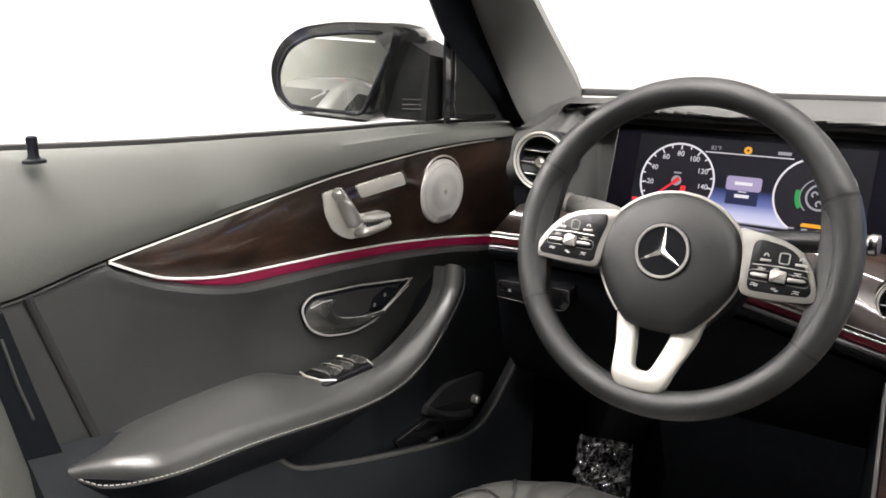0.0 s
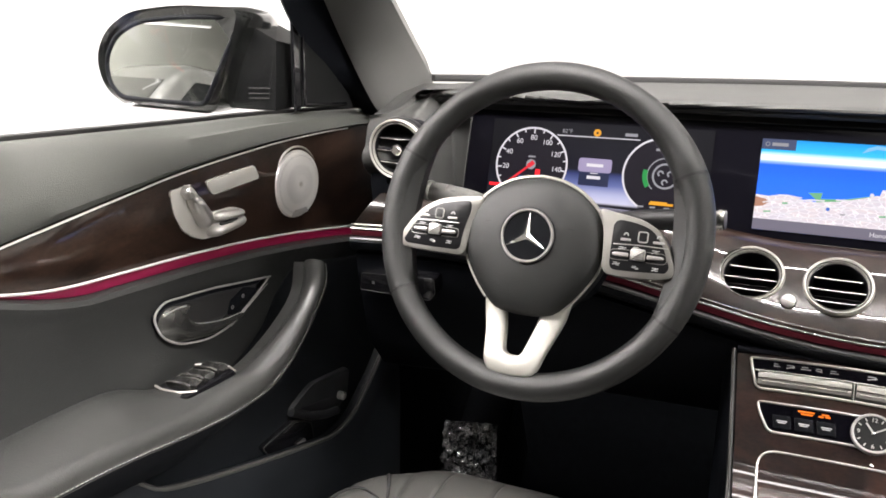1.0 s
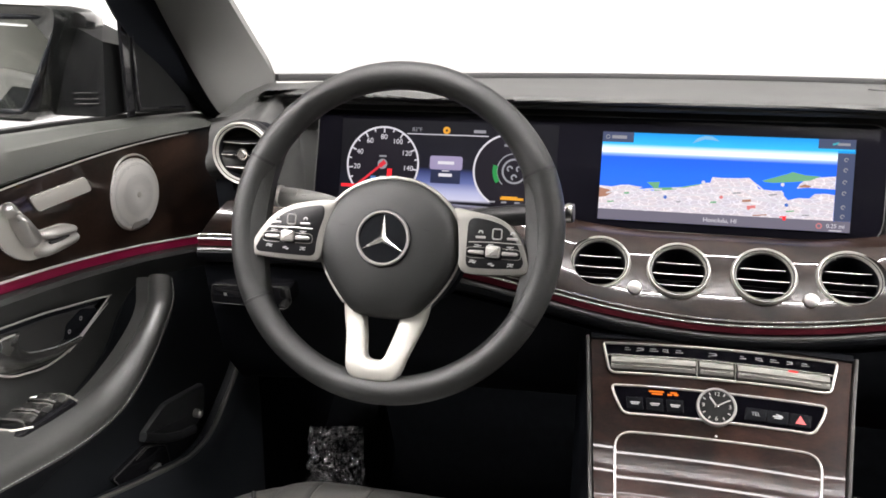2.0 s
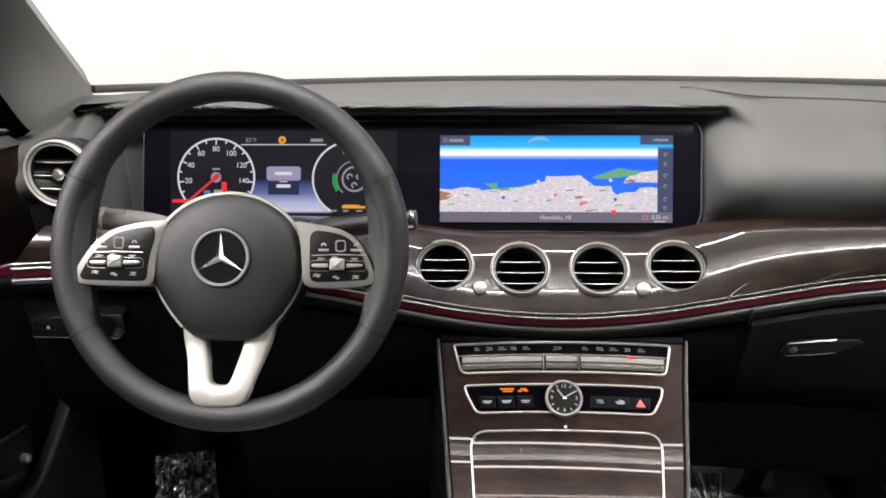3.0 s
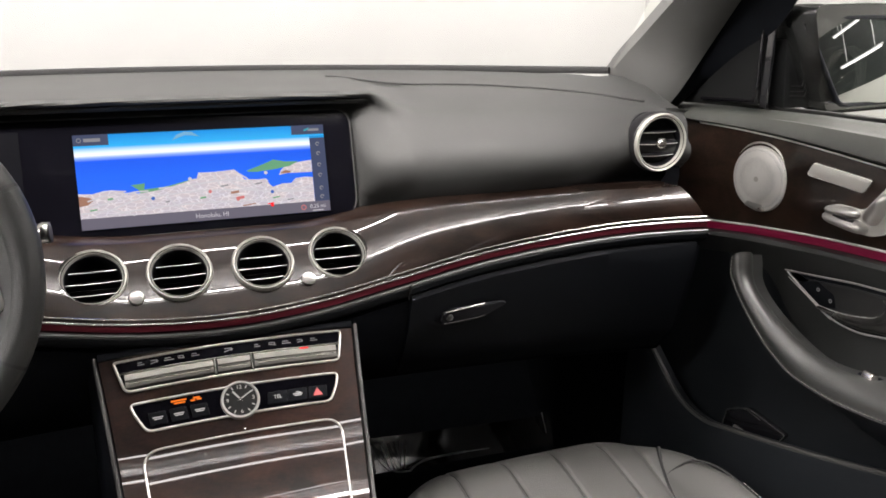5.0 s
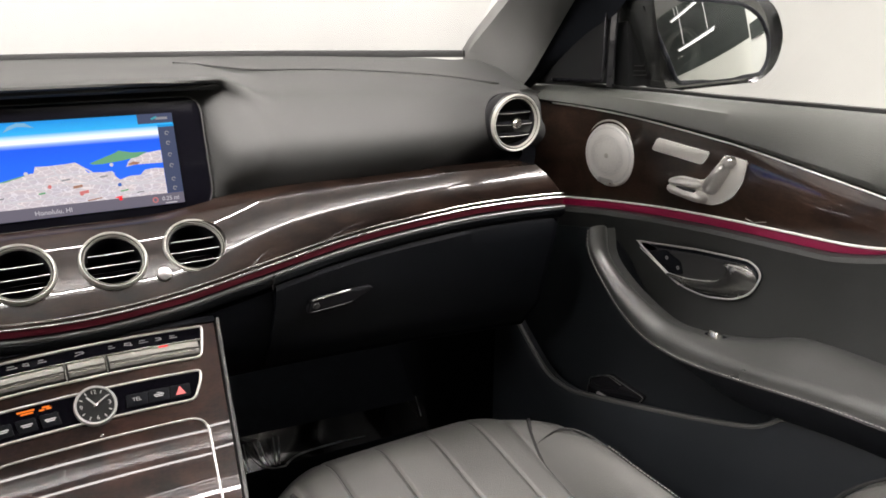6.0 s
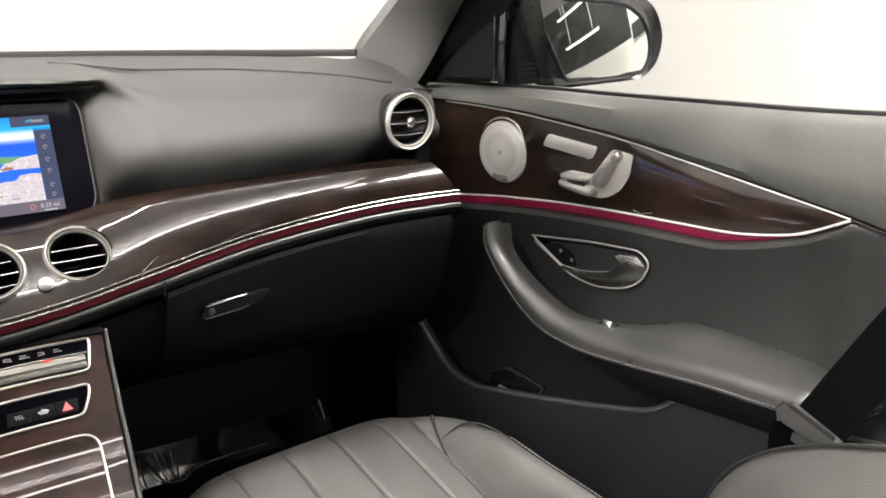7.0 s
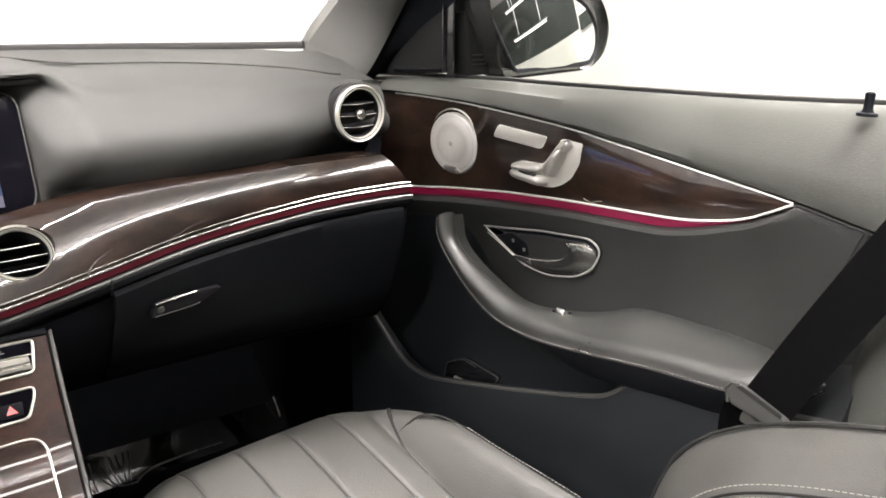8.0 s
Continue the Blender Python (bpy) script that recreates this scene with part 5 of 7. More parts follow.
def rim_arc(a0, a1, scale=1.0, n=60):
    rings = []
    for i in range(n + 1):
        a = radians(a0 + (a1 - a0) * i / n)
        c = RP(R0 * math.cos(a), R0 * math.sin(a))
        rad = RP.eu * math.cos(a) + RP.ev * math.sin(a)
        low = math.exp(-((math.degrees(a) + 360) % 360 - 270) ** 2 / 800)
        side = 1 + 0.10 * (math.exp(-(((math.degrees(a) + 180) % 360) - 180 - 22) ** 2 / 300) + math.exp(-(((math.degrees(a)) % 360) - 158) ** 2 / 300))
        rings.append([c + rad * (RT * 0.97 * side * scale * math.cos(b)) + RP.n * (RT * 1.04 * scale * math.sin(b)) for b in np.linspace(0, 2 * math.pi, 20, endpoint=False)])
    return rings


for a0, a1 in ((24, 155), (155.6, 209.4), (210, 331), (331.6, 383.4)):
    part("rim", loft(rim_arc(a0, a1)), WHEEL_LEATHER, wheel, "black leather rim section")
for a in (24, 155, 210, 331):
    part("rim_joint", loft(rim_arc(a - 0.2, a + 0.8, 1.008, 2)), SEAM, wheel)
    part("joint_ridge", loft(rim_arc(a - 1.1, a - 0.3, 1.016, 2)), WHEEL_LEATHER, wheel)

# hub cover, a shield with a broad round top and a narrow foot
HUB_HALF = [(0.0, 0.0660), (0.022, 0.0630), (0.042, 0.0550), (0.058, 0.0430), (0.0695, 0.0290), (0.0762, 0.0100), (0.0768, -0.0100), (0.0722, -0.0300), (0.0590, -0.0520),
            (0.0440, -0.0700), (0.0320, -0.0800), (0.0140, -0.0835), (0.0, -0.0838)]
half = spline(HUB_HALF, 30)
HUB = [(0.0012 + u, v) for u, v in half] + [(0.0012 - u, v) for u, v in half[-2:0:-1]]
hub_rings = []
for t, h in ((1.0, -0.052), (1.0, -0.026), (0.993, -0.0195), (0.965, -0.0145), (0.92, -0.0105), (0.84, -0.0068), (0.70, -0.0036), (0.55, -0.0014), (0.42, -0.0004), (0.36, 0.0)):
    hub_rings.append([WPL(0.0005 + (u - 0.0005) * t, -0.002 + (v + 0.002) * t, h) for u, v in HUB])
hub = part("hub_cover", loft(hub_rings), WHEEL_LEATHER, wheel, "smooth black hub cover")
part("hub_mark", bar(WPL, 0.046, 0.0115, 0.007, 0.0008, -0.0008, -6), SEAM, hub)
part("hub_mark", bar(WPL, -0.046, 0.0115, 0.007, 0.0008, -0.0008, 6), SEAM, hub)
EM = Plane(WPL(0, 0, 0.0), WPL.eu, WPL.ev)
em = part("emblem", disc_turn(EM, 0, 0, [(0.0292, -0.002), (0.0292, 0.0012), (0.0285, 0.0030), (0.0268, 0.0030), (0.0258, 0.0010), (0.0255, -0.001)], 48), KEY_METAL, wheel, "round chrome emblem with three bars")
part("emblem_well", disc_turn(EM, 0, 0, [(0.0306, -0.0035), (0.0308, 0.0002), (0.0302, 0.0006), (0.0293, 0.0004), (0.0293, -0.003)], 40, hollow=True), VENT_BLACK, em)
part("emblem_back", ring_flat(EM, 0, 0, 0, 0.0258, 0.0008, n=40), HARD_PLASTIC, em)
for k in range(3):
    a = radians(90 + 120 * k)
    d, q = Vector((math.cos(a), math.sin(a))), Vector((-math.sin(a), math.cos(a)))
    tip = d * 0.0262
    bm = bmesh.new()
    t0, t1 = bm.verts.new(EM(0, 0, 0.0044)), bm.verts.new(EM(*tip, 0.0016))
    lv, rv = bm.verts.new(EM(*(q * 0.0032 + d * 0.0018), 0.0010)), bm.verts.new(EM(*(q * -0.0032 + d * 0.0018), 0.0010))
    for f in ((t0, lv, t1), (t0, t1, rv), (lv, rv, t1), (t0, rv, lv)):
        bm.faces.new(f)
    part("emblem_bar", bm, CHROME, em)

# side spokes with their keypads
SPK = Plane(WPL(0, 0, -0.010), WPL.eu, WPL.ev)
BEZEL = {-1: [(-0.0540, 0.0390), (-0.0855, 0.0365), (-0.1142, 0.0297), (-0.1341, 0.0158), (-0.1465, -0.0026), (-0.1551, -0.0181), (-0.1535, -0.0238), (-0.1472, -0.0272), (-0.1123, -0.0292), (-0.0705, -0.0290), (-0.0690, -0.0050), (-0.0640, 0.0200)],
         1: [(0.0680, 0.0390), (0.0933, 0.0345), (0.1161, 0.0305), (0.1333, 0.0216), (0.1452, 0.0047), (0.1535, -0.0178), (0.1515, -0.0255), (0.1397, -0.0284), (0.1057, -0.0305), (0.0800, -0.0290), (0.0790, -0.0050), (0.0765, 0.0200)]}
KEYPAD = {-1: [(-0.0712, 0.0322), (-0.0909, 0.0297), (-0.1115, 0.0248), (-0.1270, 0.0127), (-0.1392, -0.0034), (-0.1470, -0.0186), (-0.1430, -0.0225), (-0.1124, -0.0236), (-0.0772, -0.0239), (-0.0768, -0.0079), (-0.0742, 0.0064), (-0.0697, 0.0207)],
          1: [(0.0870, 0.0293), (0.1105, 0.0266), (0.1270, 0.0212), (0.1386, 0.0064), (0.1474, -0.0150), (0.1446, -0.0212), (0.1170, -0.0231), (0.0878, -0.0238), (0.0870, -0.0069)]}


def round_loop(pts, n=72):
    """A closed outline through pts with its bends rounded off."""
    k = [Vector((a, b)) for a, b in pts]
    out = []
    for i in range(len(k)):
        a, b, c = k[i - 1], k[i], k[(i + 1) % len(k)]
        q = min((a - b).length, (c - b).length) * 0.45
        p1, p2 = b + (a - b).normalized() * q, b + (c - b).normalized() * q
        out += [tuple((1 - t) ** 2 * p1 + 2 * t * (1 - t) * b + t * t * p2) for t in (0, 0.25, 0.5, 0.75, 1)]
    return out


for s in (-1, 1):
    bez, face = round_loop(BEZEL[s]), round_loop(KEYPAD[s])
    arm = part("spoke", slab(SPK, bez, -0.022, 0.0010, 0.0022), SILVER, wheel, "silver spoke frame with black keypad")
    pad = part("keypad", slab(SPK, face, -0.002, 0.0016, 0.0008), KEYPAD_BLACK, arm)
    dv = 0.0 if s < 0 else -0.0020
    cu = (-0.1100 if s < 0 else 0.1153)
    at = lambda u, v: (cu + u, v + dv)
    x, y = at(0.0, -0.0040)
    part("silver_roller", slab(SPK, rect(x - 0.0075, y - 0.0060, x + 0.0075, y + 0.0060, 0.0022), 0.001, 0.0058, 0.0024), KEY_METAL, arm)
    for k in (-1, 1):
        bar_poly = [(x + k * a, y + b - 0.0012) for a, b in ((0.0092, -0.0022), (0.0240, -0.0017), (0.0262, 0.0002), (0.0240, 0.0019), (0.0092, 0.0021))]
        part("silver_bar", slab(SPK, rounded(bar_poly if k > 0 else bar_poly[::-1], 0.0012, 3), 0.0012, 0.0046, 0.0010), KEY_METAL, arm)
        edge = [(x + k * a, y + b - 0.0012) for a, b in ((0.0088, 0.0052), (0.0255, 0.0046), (0.0285, 0.0002), (0.0265, -0.0050), (0.0088, -0.0054))]
        part("key_edge", tube([SPK(a, b, 0.0018) for a, b in spline(edge, 20)], 0.00035, 5, tuple(SPK.n)), SILVER, arm)
    x, y = at(0.003, 0.0145)
    part("touch_key", outline(SPK, rect(x - 0.0046, y - 0.0052, x + 0.0046, y + 0.0052, 0.0022), 0.0007, 0.0018, 6), KEY_METAL, arm)
    part("keypad_line", tube([SPK(*at(-0.026, 0.0050), 0.0018), SPK(*at(0.0, 0.0060), 0.0019), SPK(*at(0.028, 0.0055), 0.0018)], 0.0005, 5, tuple(SPK.n)), KEY_METAL, arm)
    for u, w in ((-0.0140, 0.0105), (0.0190, 0.0115)):
        x, y = at(u, 0.0104)
        part("key_bar", slab(SPK, rect(x - w / 2, y - 0.0013, x + w / 2, y + 0.0013, 0.0009, 2), 0.0014, 0.0024, 0.0005), KEY_METAL, arm)
        part("icon", ring_flat(SPK, x, y + 0.0048, 0.0011, 0.0026, 0.0019, -20, 200, 18), KEY_PRINT, arm)
    for k, (u, v, w) in enumerate(((-0.0165, 0.0012, 0.0085), (-0.0015, 0.0024, 0.0090), (0.0170, 0.0008, 0.0085), (-0.0205, -0.0150, 0.0080), (-0.0010, -0.0170, 0.0070), (0.0185, -0.0165, 0.0075))):
        x, y = at(u, v)
        bm = bar(SPK, x, y, w, 0.0009, 0.0019, (12, -6, 25)[k % 3])
        bar(SPK, x - w * 0.12, y + 0.0013, w * 0.55, 0.0009, 0.0019, 0, bm)
        bar(SPK, x + w * 0.2, y - 0.0011, w * 0.4, 0.0009, 0.0019, 0, bm)
        part("icon", bm, KEY_PRINT, arm)
    # leather thumb rest that runs from the rim behind the keypad
    rest = []
    for a in np.linspace(-36, 36, 15):
        aa = radians(a if s > 0 else 180 - a)
        w = 0.016 * math.cos(radians(a * 2.3)) - 0.003
        p0, p1 = RP((R0 - 0.004) * math.cos(aa), (R0 - 0.004) * math.sin(aa)), RP((R0 - 0.012 - w) * math.cos(aa), (R0 - 0.012 - w) * math.sin(aa))
        rest.append([p0 + RP.n * 0.013, p0.lerp(p1, 0.5) + RP.n * 0.0105, p1 + RP.n * 0.003, p1 - RP.n * 0.010, p0 - RP.n * 0.012])
    part("thumb_rest", loft(rest), WHEEL_LEATHER, wheel)

# lower spoke, a V with an opening
VP = Plane(WPL(0, 0, -0.020), WPL.eu, WPL.ev)


def spoke_line(pts, step=0.006):
    """Points along a bent line, with the bends rounded off."""
    return [Vector((p[0], p[1], 0)) for p in spline(pts, 40)]


OUT = [(-0.0455, -0.0640), (-0.0425, -0.0850), (-0.0372, -0.1040), (-0.0335, -0.1240), (-0.0305, -0.1390), (-0.0215, -0.1476), (-0.0014, -0.1490), (0.0195, -0.1470), (0.0272, -0.1390), (0.0320, -0.1240), (0.0392, -0.1030), (0.0455, -0.0850), (0.0500, -0.0640)]
INN = [(-0.0215, -0.0760), (-0.0190, -0.0900), (-0.0158, -0.1030), (-0.0132, -0.1170), (-0.0112, -0.1235), (-0.0066, -0.1268), (0.0008, -0.1272), (0.0060, -0.1262), (0.0088, -0.1225), (0.0112, -0.1150), (0.0145, -0.1020), (0.0175, -0.0900), (0.0200, -0.0760)]
rows = []
for a, b in zip(spoke_line(OUT), spoke_line(INN)):
    q = lambda t, h: VP(a.x + (b.x - a.x) * t, a.y + (b.y - a.y) * t, h + 0.016 * smoothstep(-0.080, -0.140, a.y + (b.y - a.y) * t) - 0.003)
    rows.append([q(0, -0.012), q(0, -0.0015), q(0.06, 0.0006), q(0.14, 0.0015), q(0.5, 0.0022), q(0.86, 0.0015), q(0.94, 0.0006), q(1, -0.0015), q(1, -0.012)])
low = part("lower_spoke", loft(rows), SPOKE, wheel, "silver lower spoke with an open middle")


hub_loop = [WPL(0.0005 + (u - 0.0005) * 1.012, -0.002 + (v + 0.002) * 1.012, -0.0215) for u, v in HUB]
for i0, i1, r in ((0, 12, 0.0024), (47, 58, 0.0024), (12, 24, 0.0015), (35, 47, 0.0015)):
    part("hub_edge", tube(hub_loop[i0:i1 + 1] if i1 < 58 else hub_loop[i0:] + hub_loop[:1], r, 8), SPOKE, wheel)

# steering column and stalks
col = thing("steering_column", "black steering column cover with two stalks", "steering column", at=(-0.3538, -0.15, 0.69))
CP = Plane(WPL(0, 0, -0.052), WPL.eu, WPL.ev)
part("cover", loft([[CP(0.062 * k * math.cos(a), -0.012 + 0.055 * k * math.sin(a), h) for a in np.linspace(0, 2 * math.pi, 28, endpoint=False)] for k, h in ((0.75, 0.012), (1.0, 0.0), (1.05, -0.06), (1.0, -0.15), (0.9, -0.22))]), HARD_PLASTIC, col)


def stalk(pts, radii, name, label, mat):
    p = spline(pts, 24)
    rr = np.interp(np.linspace(0, 1, 24), np.linspace(0, 1, len(radii)), radii)
    rings = []
    for i in range(24):
        t = Vector(p[min(i + 1, 23)] - p[max(i - 1, 0)]).normalized()
        s1 = t.cross(Vector((0, -0.4, 1))).normalized()
        u1 = s1.cross(t)
        rings.append([Vector(p[i]) + (s1 * math.cos(b) * 1.15 + u1 * math.sin(b)) * rr[i] for b in np.linspace(0, 2 * math.pi, 14, endpoint=False)])
    return part(name, loft(rings), mat, col, label)


st = stalk([WPL(-0.05, 0.030, -0.062), WPL(-0.09, 0.039, -0.058), WPL(-0.125, 0.042, -0.052), WPL(-0.146, 0.043, -0.048)], [0.006, 0.008, 0.0095, 0.0105, 0.011, 0.0105], "stalk", "grey stalk with silver bands", STALK_GREY)
part("stalk_cap", disc_turn(Plane(WPL(-0.143, 0.0432, -0.048), (0.1, 0.9, 0.1), (0, -0.1, 1)), 0, 0, [(0.0122, -0.001), (0.0126, 0.003), (0.0105, 0.005)], 20), BRUSHED, st)
part("stalk_band", disc_turn(Plane(WPL(-0.119, 0.0418, -0.053), (0.1, 0.9, 0.1), (0, -0.1, 1)), 0, 0, [(0.0113, -0.001), (0.0118, 0.0), (0.0113, 0.001)], 20), SILVER, st)
for u, v in ((-0.130, 0.045), (-0.108, 0.044)):
    part("stalk_mark", bar(WPL, u, v, 0.006, 0.002, -0.0375), ICON, st)
st2 = stalk([WPL(0.05, 0.028, -0.062), WPL(0.09, 0.034, -0.064), WPL(0.14, 0.040, -0.064), WPL(0.190, 0.044, -0.060)], [0.006, 0.009, 0.0105, 0.011, 0.010, 0.009], "stalk", "black gear stalk with bright tip", PLASTIC_DARK)
part("stalk_cap", disc_turn(Plane(WPL(0.187, 0.0438, -0.060), (-0.1, -0.9, -0.1), (0, -0.1, 1)), 0, 0, [(0.0105, -0.002), (0.011, 0.004), (0.009, 0.007)], 20), CHROME, st2)


# ---------------------------------------------------------------- doors
class DoorPlane(Plane):
    """Door coordinates: y along the car, z up, h into the cabin from the trim's face."""

    def __init__(self, s):
        self.s = s
        self.n = Vector((-s, 0, 0))
        self.eu, self.ev = Vector((0, 1, 0)), Vector((0, 0, 1))

    def __call__(self, y, z, h=0.0):
        return Vector(((0.70 - h) * self.s, y, z))


PALE_PLATE = material("pale_satin_plate", (0.60, 0.59, 0.55), 0.42, metal=0.35, rough_vary=0.05, vary_scale=30, grain=0.1, grain_scale=2500)
LEVER = material("satin_lever", (0.13, 0.13, 0.125), 0.24, metal=0.9, rough_vary=0.05, vary_scale=40)
BOWL = material("satin_dark_bowl", (0.016, 0.016, 0.017), 0.38, spec=0.35, rough_vary=0.06, vary_scale=15)
HOLDER = material("holder_plastic", (0.016, 0.0168, 0.018), 0.40, spec=0.4, grain=0.3, grain_scale=1200, vary=0.1, vary_scale=12)
POCKET_SKIN = material("pocket_plastic", (0.0064, 0.0076, 0.0092), 0.46, spec=0.25, grain=0.3, grain_scale=1200, vary=0.1, vary_scale=12)
QUARTER = material("quarter_black", (0.0085, 0.0088, 0.0090), 0.5, vary=0.1, vary_scale=15, spec=0.1)


def by_y(pts):
    return curve_fn(sorted(pts))


SILL = by_y([(0.07, 0.811), (-0.018, 0.817), (-0.194, 0.8265), (-0.301, 0.830), (-0.444, 0.836), (-0.573, 0.842), (-0.712, 0.8515), (-0.80, 0.858)])
WTOP = by_y([(0.07, 0.789), (-0.018, 0.792), (-0.097, 0.794), (-0.202, 0.793), (-0.351, 0.7845), (-0.436, 0.775), (-0.548, 0.761), (-0.645, 0.7485), (-0.717, 0.7355), (-0.745, 0.7325), (-0.80, 0.727)])
WBOT = by_y([(0.07, 0.630), (-0.05, 0.652), (-0.149, 0.669), (-0.178, 0.673), (-0.261, 0.684), (-0.357, 0.693), (-0.445, 0.699), (-0.52, 0.7045), (-0.565, 0.7125), (-0.602, 0.7235), (-0.647, 0.7475)])
PULL_TOP = [(0.660, -0.198, 0.645), (0.660, -0.2015, 0.633), (0.660, -0.206, 0.613), (0.660, -0.2265, 0.593), (0.660, -0.271, 0.570), (0.661, -0.324, 0.5536), (0.665, -0.373, 0.5536), (0.672, -0.409, 0.5585), (0.684, -0.438, 0.566), (0.692, -0.488, 0.5840), (0.693, -0.577, 0.589), (0.692, -0.66, 0.587), (0.692, -0.715, 0.582)]
STITCH_L = [(0.634, -0.190, 0.643), (0.632, -0.193, 0.622), (0.632, -0.210, 0.599), (0.631, -0.246, 0.568), (0.631, -0.280, 0.546), (0.631, -0.322, 0.531), (0.631, -0.380, 0.5285), (0.631, -0.451, 0.5365), (0.631, -0.550, 0.5518), (0.631, -0.642, 0.562), (0.634, -0.704, 0.578), (0.642, -0.728, 0.594)]
POCKET = [(0.04, 0.49), (0.006, 0.445), (-0.053, 0.400), (-0.096, 0.376), (-0.145, 0.372), (-0.18, 0.380), (-0.261, 0.403), (-0.375, 0.438), (-0.455, 0.466), (-0.482, 0.481), (-0.503, 0.500), (-0.53, 0.507), (-0.642, 0.533), (-0.74, 0.553)]


def door(s):
    D = DoorPlane(s)
    side = "driver" if s < 0 else "passenger"
    d = thing("car_door", "black leather-clad %s door with dark wood trim, chrome lines and armrest" % side, "car door", "front doors", at=(0.72 * s, -0.35, 0.1))
    X = lambda x, y, z: (x * s, y, z)
    ys = np.linspace(0.065, -0.745, 60)

    def pad_ring(y):
        zs, zw = SILL(y), WTOP(y)
        h = zs - zw
        return [X(0.765, y, zs - 0.010), X(0.742, y, zs - 0.002), X(0.732, y, zs - 0.0018), X(0.724, y, zs - 0.0035), X(0.714, y, zs - 0.011), X(0.703, y, zs - 0.32 * h), X(0.694, y, zs - 0.62 * h), X(0.692, y, zs - 0.85 * h),
                X(0.697, y, zw + 0.0035), X(0.703, y, zw + 0.001), X(0.73, y, zw), X(0.765, y, zw)]
    pad = part("upper_pad", loft([pad_ring(y) for y in ys]), DOOR_SKIN, d, "soft black upper door pad")
    part("window_seal", sweep([X(0.742, y, SILL(y) + 0.002) for y in ys], rect(-0.006, -0.006, 0.006, 0.0005, 0.001, 2)), SEAM, d)

    yw = np.concatenate([np.linspace(0.065, -0.55, 46), np.linspace(-0.56, -0.6465, 14)])

    def wood_row(y):
        a, b = WBOT(y), max(WTOP(y), WBOT(y) + 0.0006)
        row = [X(0.7015 - 0.005 * math.sin(math.pi * t) * min(1, (b - a) / 0.06), y, a + (b - a) * t) for t in np.linspace(0, 1, 11)]
        return row + [X(0.715, y, b), X(0.715, y, a)]
    part("wood_panel", loft([wood_row(y) for y in yw]), WOOD_DOOR, d, "gloss dark brown burr wood panel")
    part("chrome_line", tube([X(0.699, y, WTOP(y) - 0.0005) for y in np.linspace(-0.02, -0.646, 50)], 0.0011, 8), BRIGHT_LINE, d)
    low = [X(0.6985, y, WBOT(y) - 0.0005) for y in yw]
    part("chrome_line", tube(low, 0.0015, 8), BRIGHT_LINE, d)
    yp = yw[yw > -0.60]

    def strip_row(y):
        k = min(1, max(0.12, (y + 0.60) / 0.10))
        z = WBOT(y) - 0.002
        return [X(0.701, y, z), X(0.700, y, z - 0.005 * k), X(0.701, y, z - 0.0105 * k), X(0.710, y, z - 0.0105 * k), X(0.710, y, z)]
    part("light_strip", loft([strip_row(y) for y in yp]), MAGENTA, d, "glowing magenta light strip")

    # lower panel with a rounded upper ledge
    def zt(y):
        if y > -0.60:
            return WBOT(y) - 0.002 - 0.0105 * min(1, max(0.12, (y + 0.60) / 0.10))
        if y > -0.6465:
            return WBOT(y) - 0.0035
        return WTOP(y) - 0.0012

    def low_row(y):
        z, b = zt(y), smoothstep(-0.668, -0.610, y)
        return [X(0.715, y, z), X(0.7035 - 0.0025 * b, y, z - 0.0008), X(0.7030 - 0.0085 * b, y, z - 0.0035), X(0.7025 - 0.0105 * b, y, z - 0.0085), X(0.7025 - 0.0080 * b, y, z - 0.016), X(0.7035, y, z - 0.032), X(0.7065, y, 0.60), X(0.7065, y, 0.50), X(0.706, y, 0.38), X(0.70, y, 0.10), X(0.76, y, 0.10), X(0.76, y, z)]
    part("lower_panel", loft([low_row(y) for y in np.concatenate([np.linspace(0.065, -0.55, 40), np.linspace(-0.56, -0.66, 16), np.linspace(-0.67, -0.745, 8)])]), LOWER_LEATHER, d, "black leather lower door panel")
    part("panel_seam", tube([X(0.6985, -0.7205, 0.735), X(0.7015, -0.709, 0.70), X(0.7035, -0.6905, 0.64), X(0.7035, -0.673, 0.583)], 0.0042, 8), SEAM, d)
    if s < 0:   # black gap between the door's rear edge and the pillar
        # Black slab laid over the panel to give the gap's depth of shade.
        part("door_gap", slab(D, [(-0.742, 0.728), (-0.7245, 0.650), (-0.7035, 0.563), (-0.690, 0.500), (-0.665, 0.40), (-0.79, 0.40), (-0.79, 0.728)], -0.012, 0.0045), HARD_PLASTIC, d)
        part("gap_edge", tube([X(0.692, -0.7475, 0.708), X(0.692, -0.7405, 0.668), X(0.693, -0.7315, 0.632)], 0.0013, 6), PLASTIC_GREY, d)
    part("pad_seam", tube([X(0.700, y, WTOP(y) - 0.001) for y in np.linspace(-0.648, -0.745, 12)], 0.0016, 6), SEAM, d)

    # pull handle that runs into the armrest
    up, st = spline(PULL_TOP, 60), spline(STITCH_L, 60)
    rings, under = [], []
    for i in range(60):
        u, t = Vector(up[i]), Vector(st[i])
        k = smoothstep(0.30, 0.55, i / 59)
        back = 0.676 + 0.031 * k
        mid, w = (u + t) / 2, (u - t).length
        und = 0.010 + 0.030 * k
        toward = Vector((-0.50, -0.62, 0.60))
        roll = [mid + (t - u) / 2 * math.cos(f) + toward * w * 0.52 * math.sin(f) for f in np.linspace(0, math.pi, 9)]
        a, rise = 0.017, 0.021
        ridge = Vector((t.x + a, t.y + (u.y - t.y) * 0.3, t.z + rise))
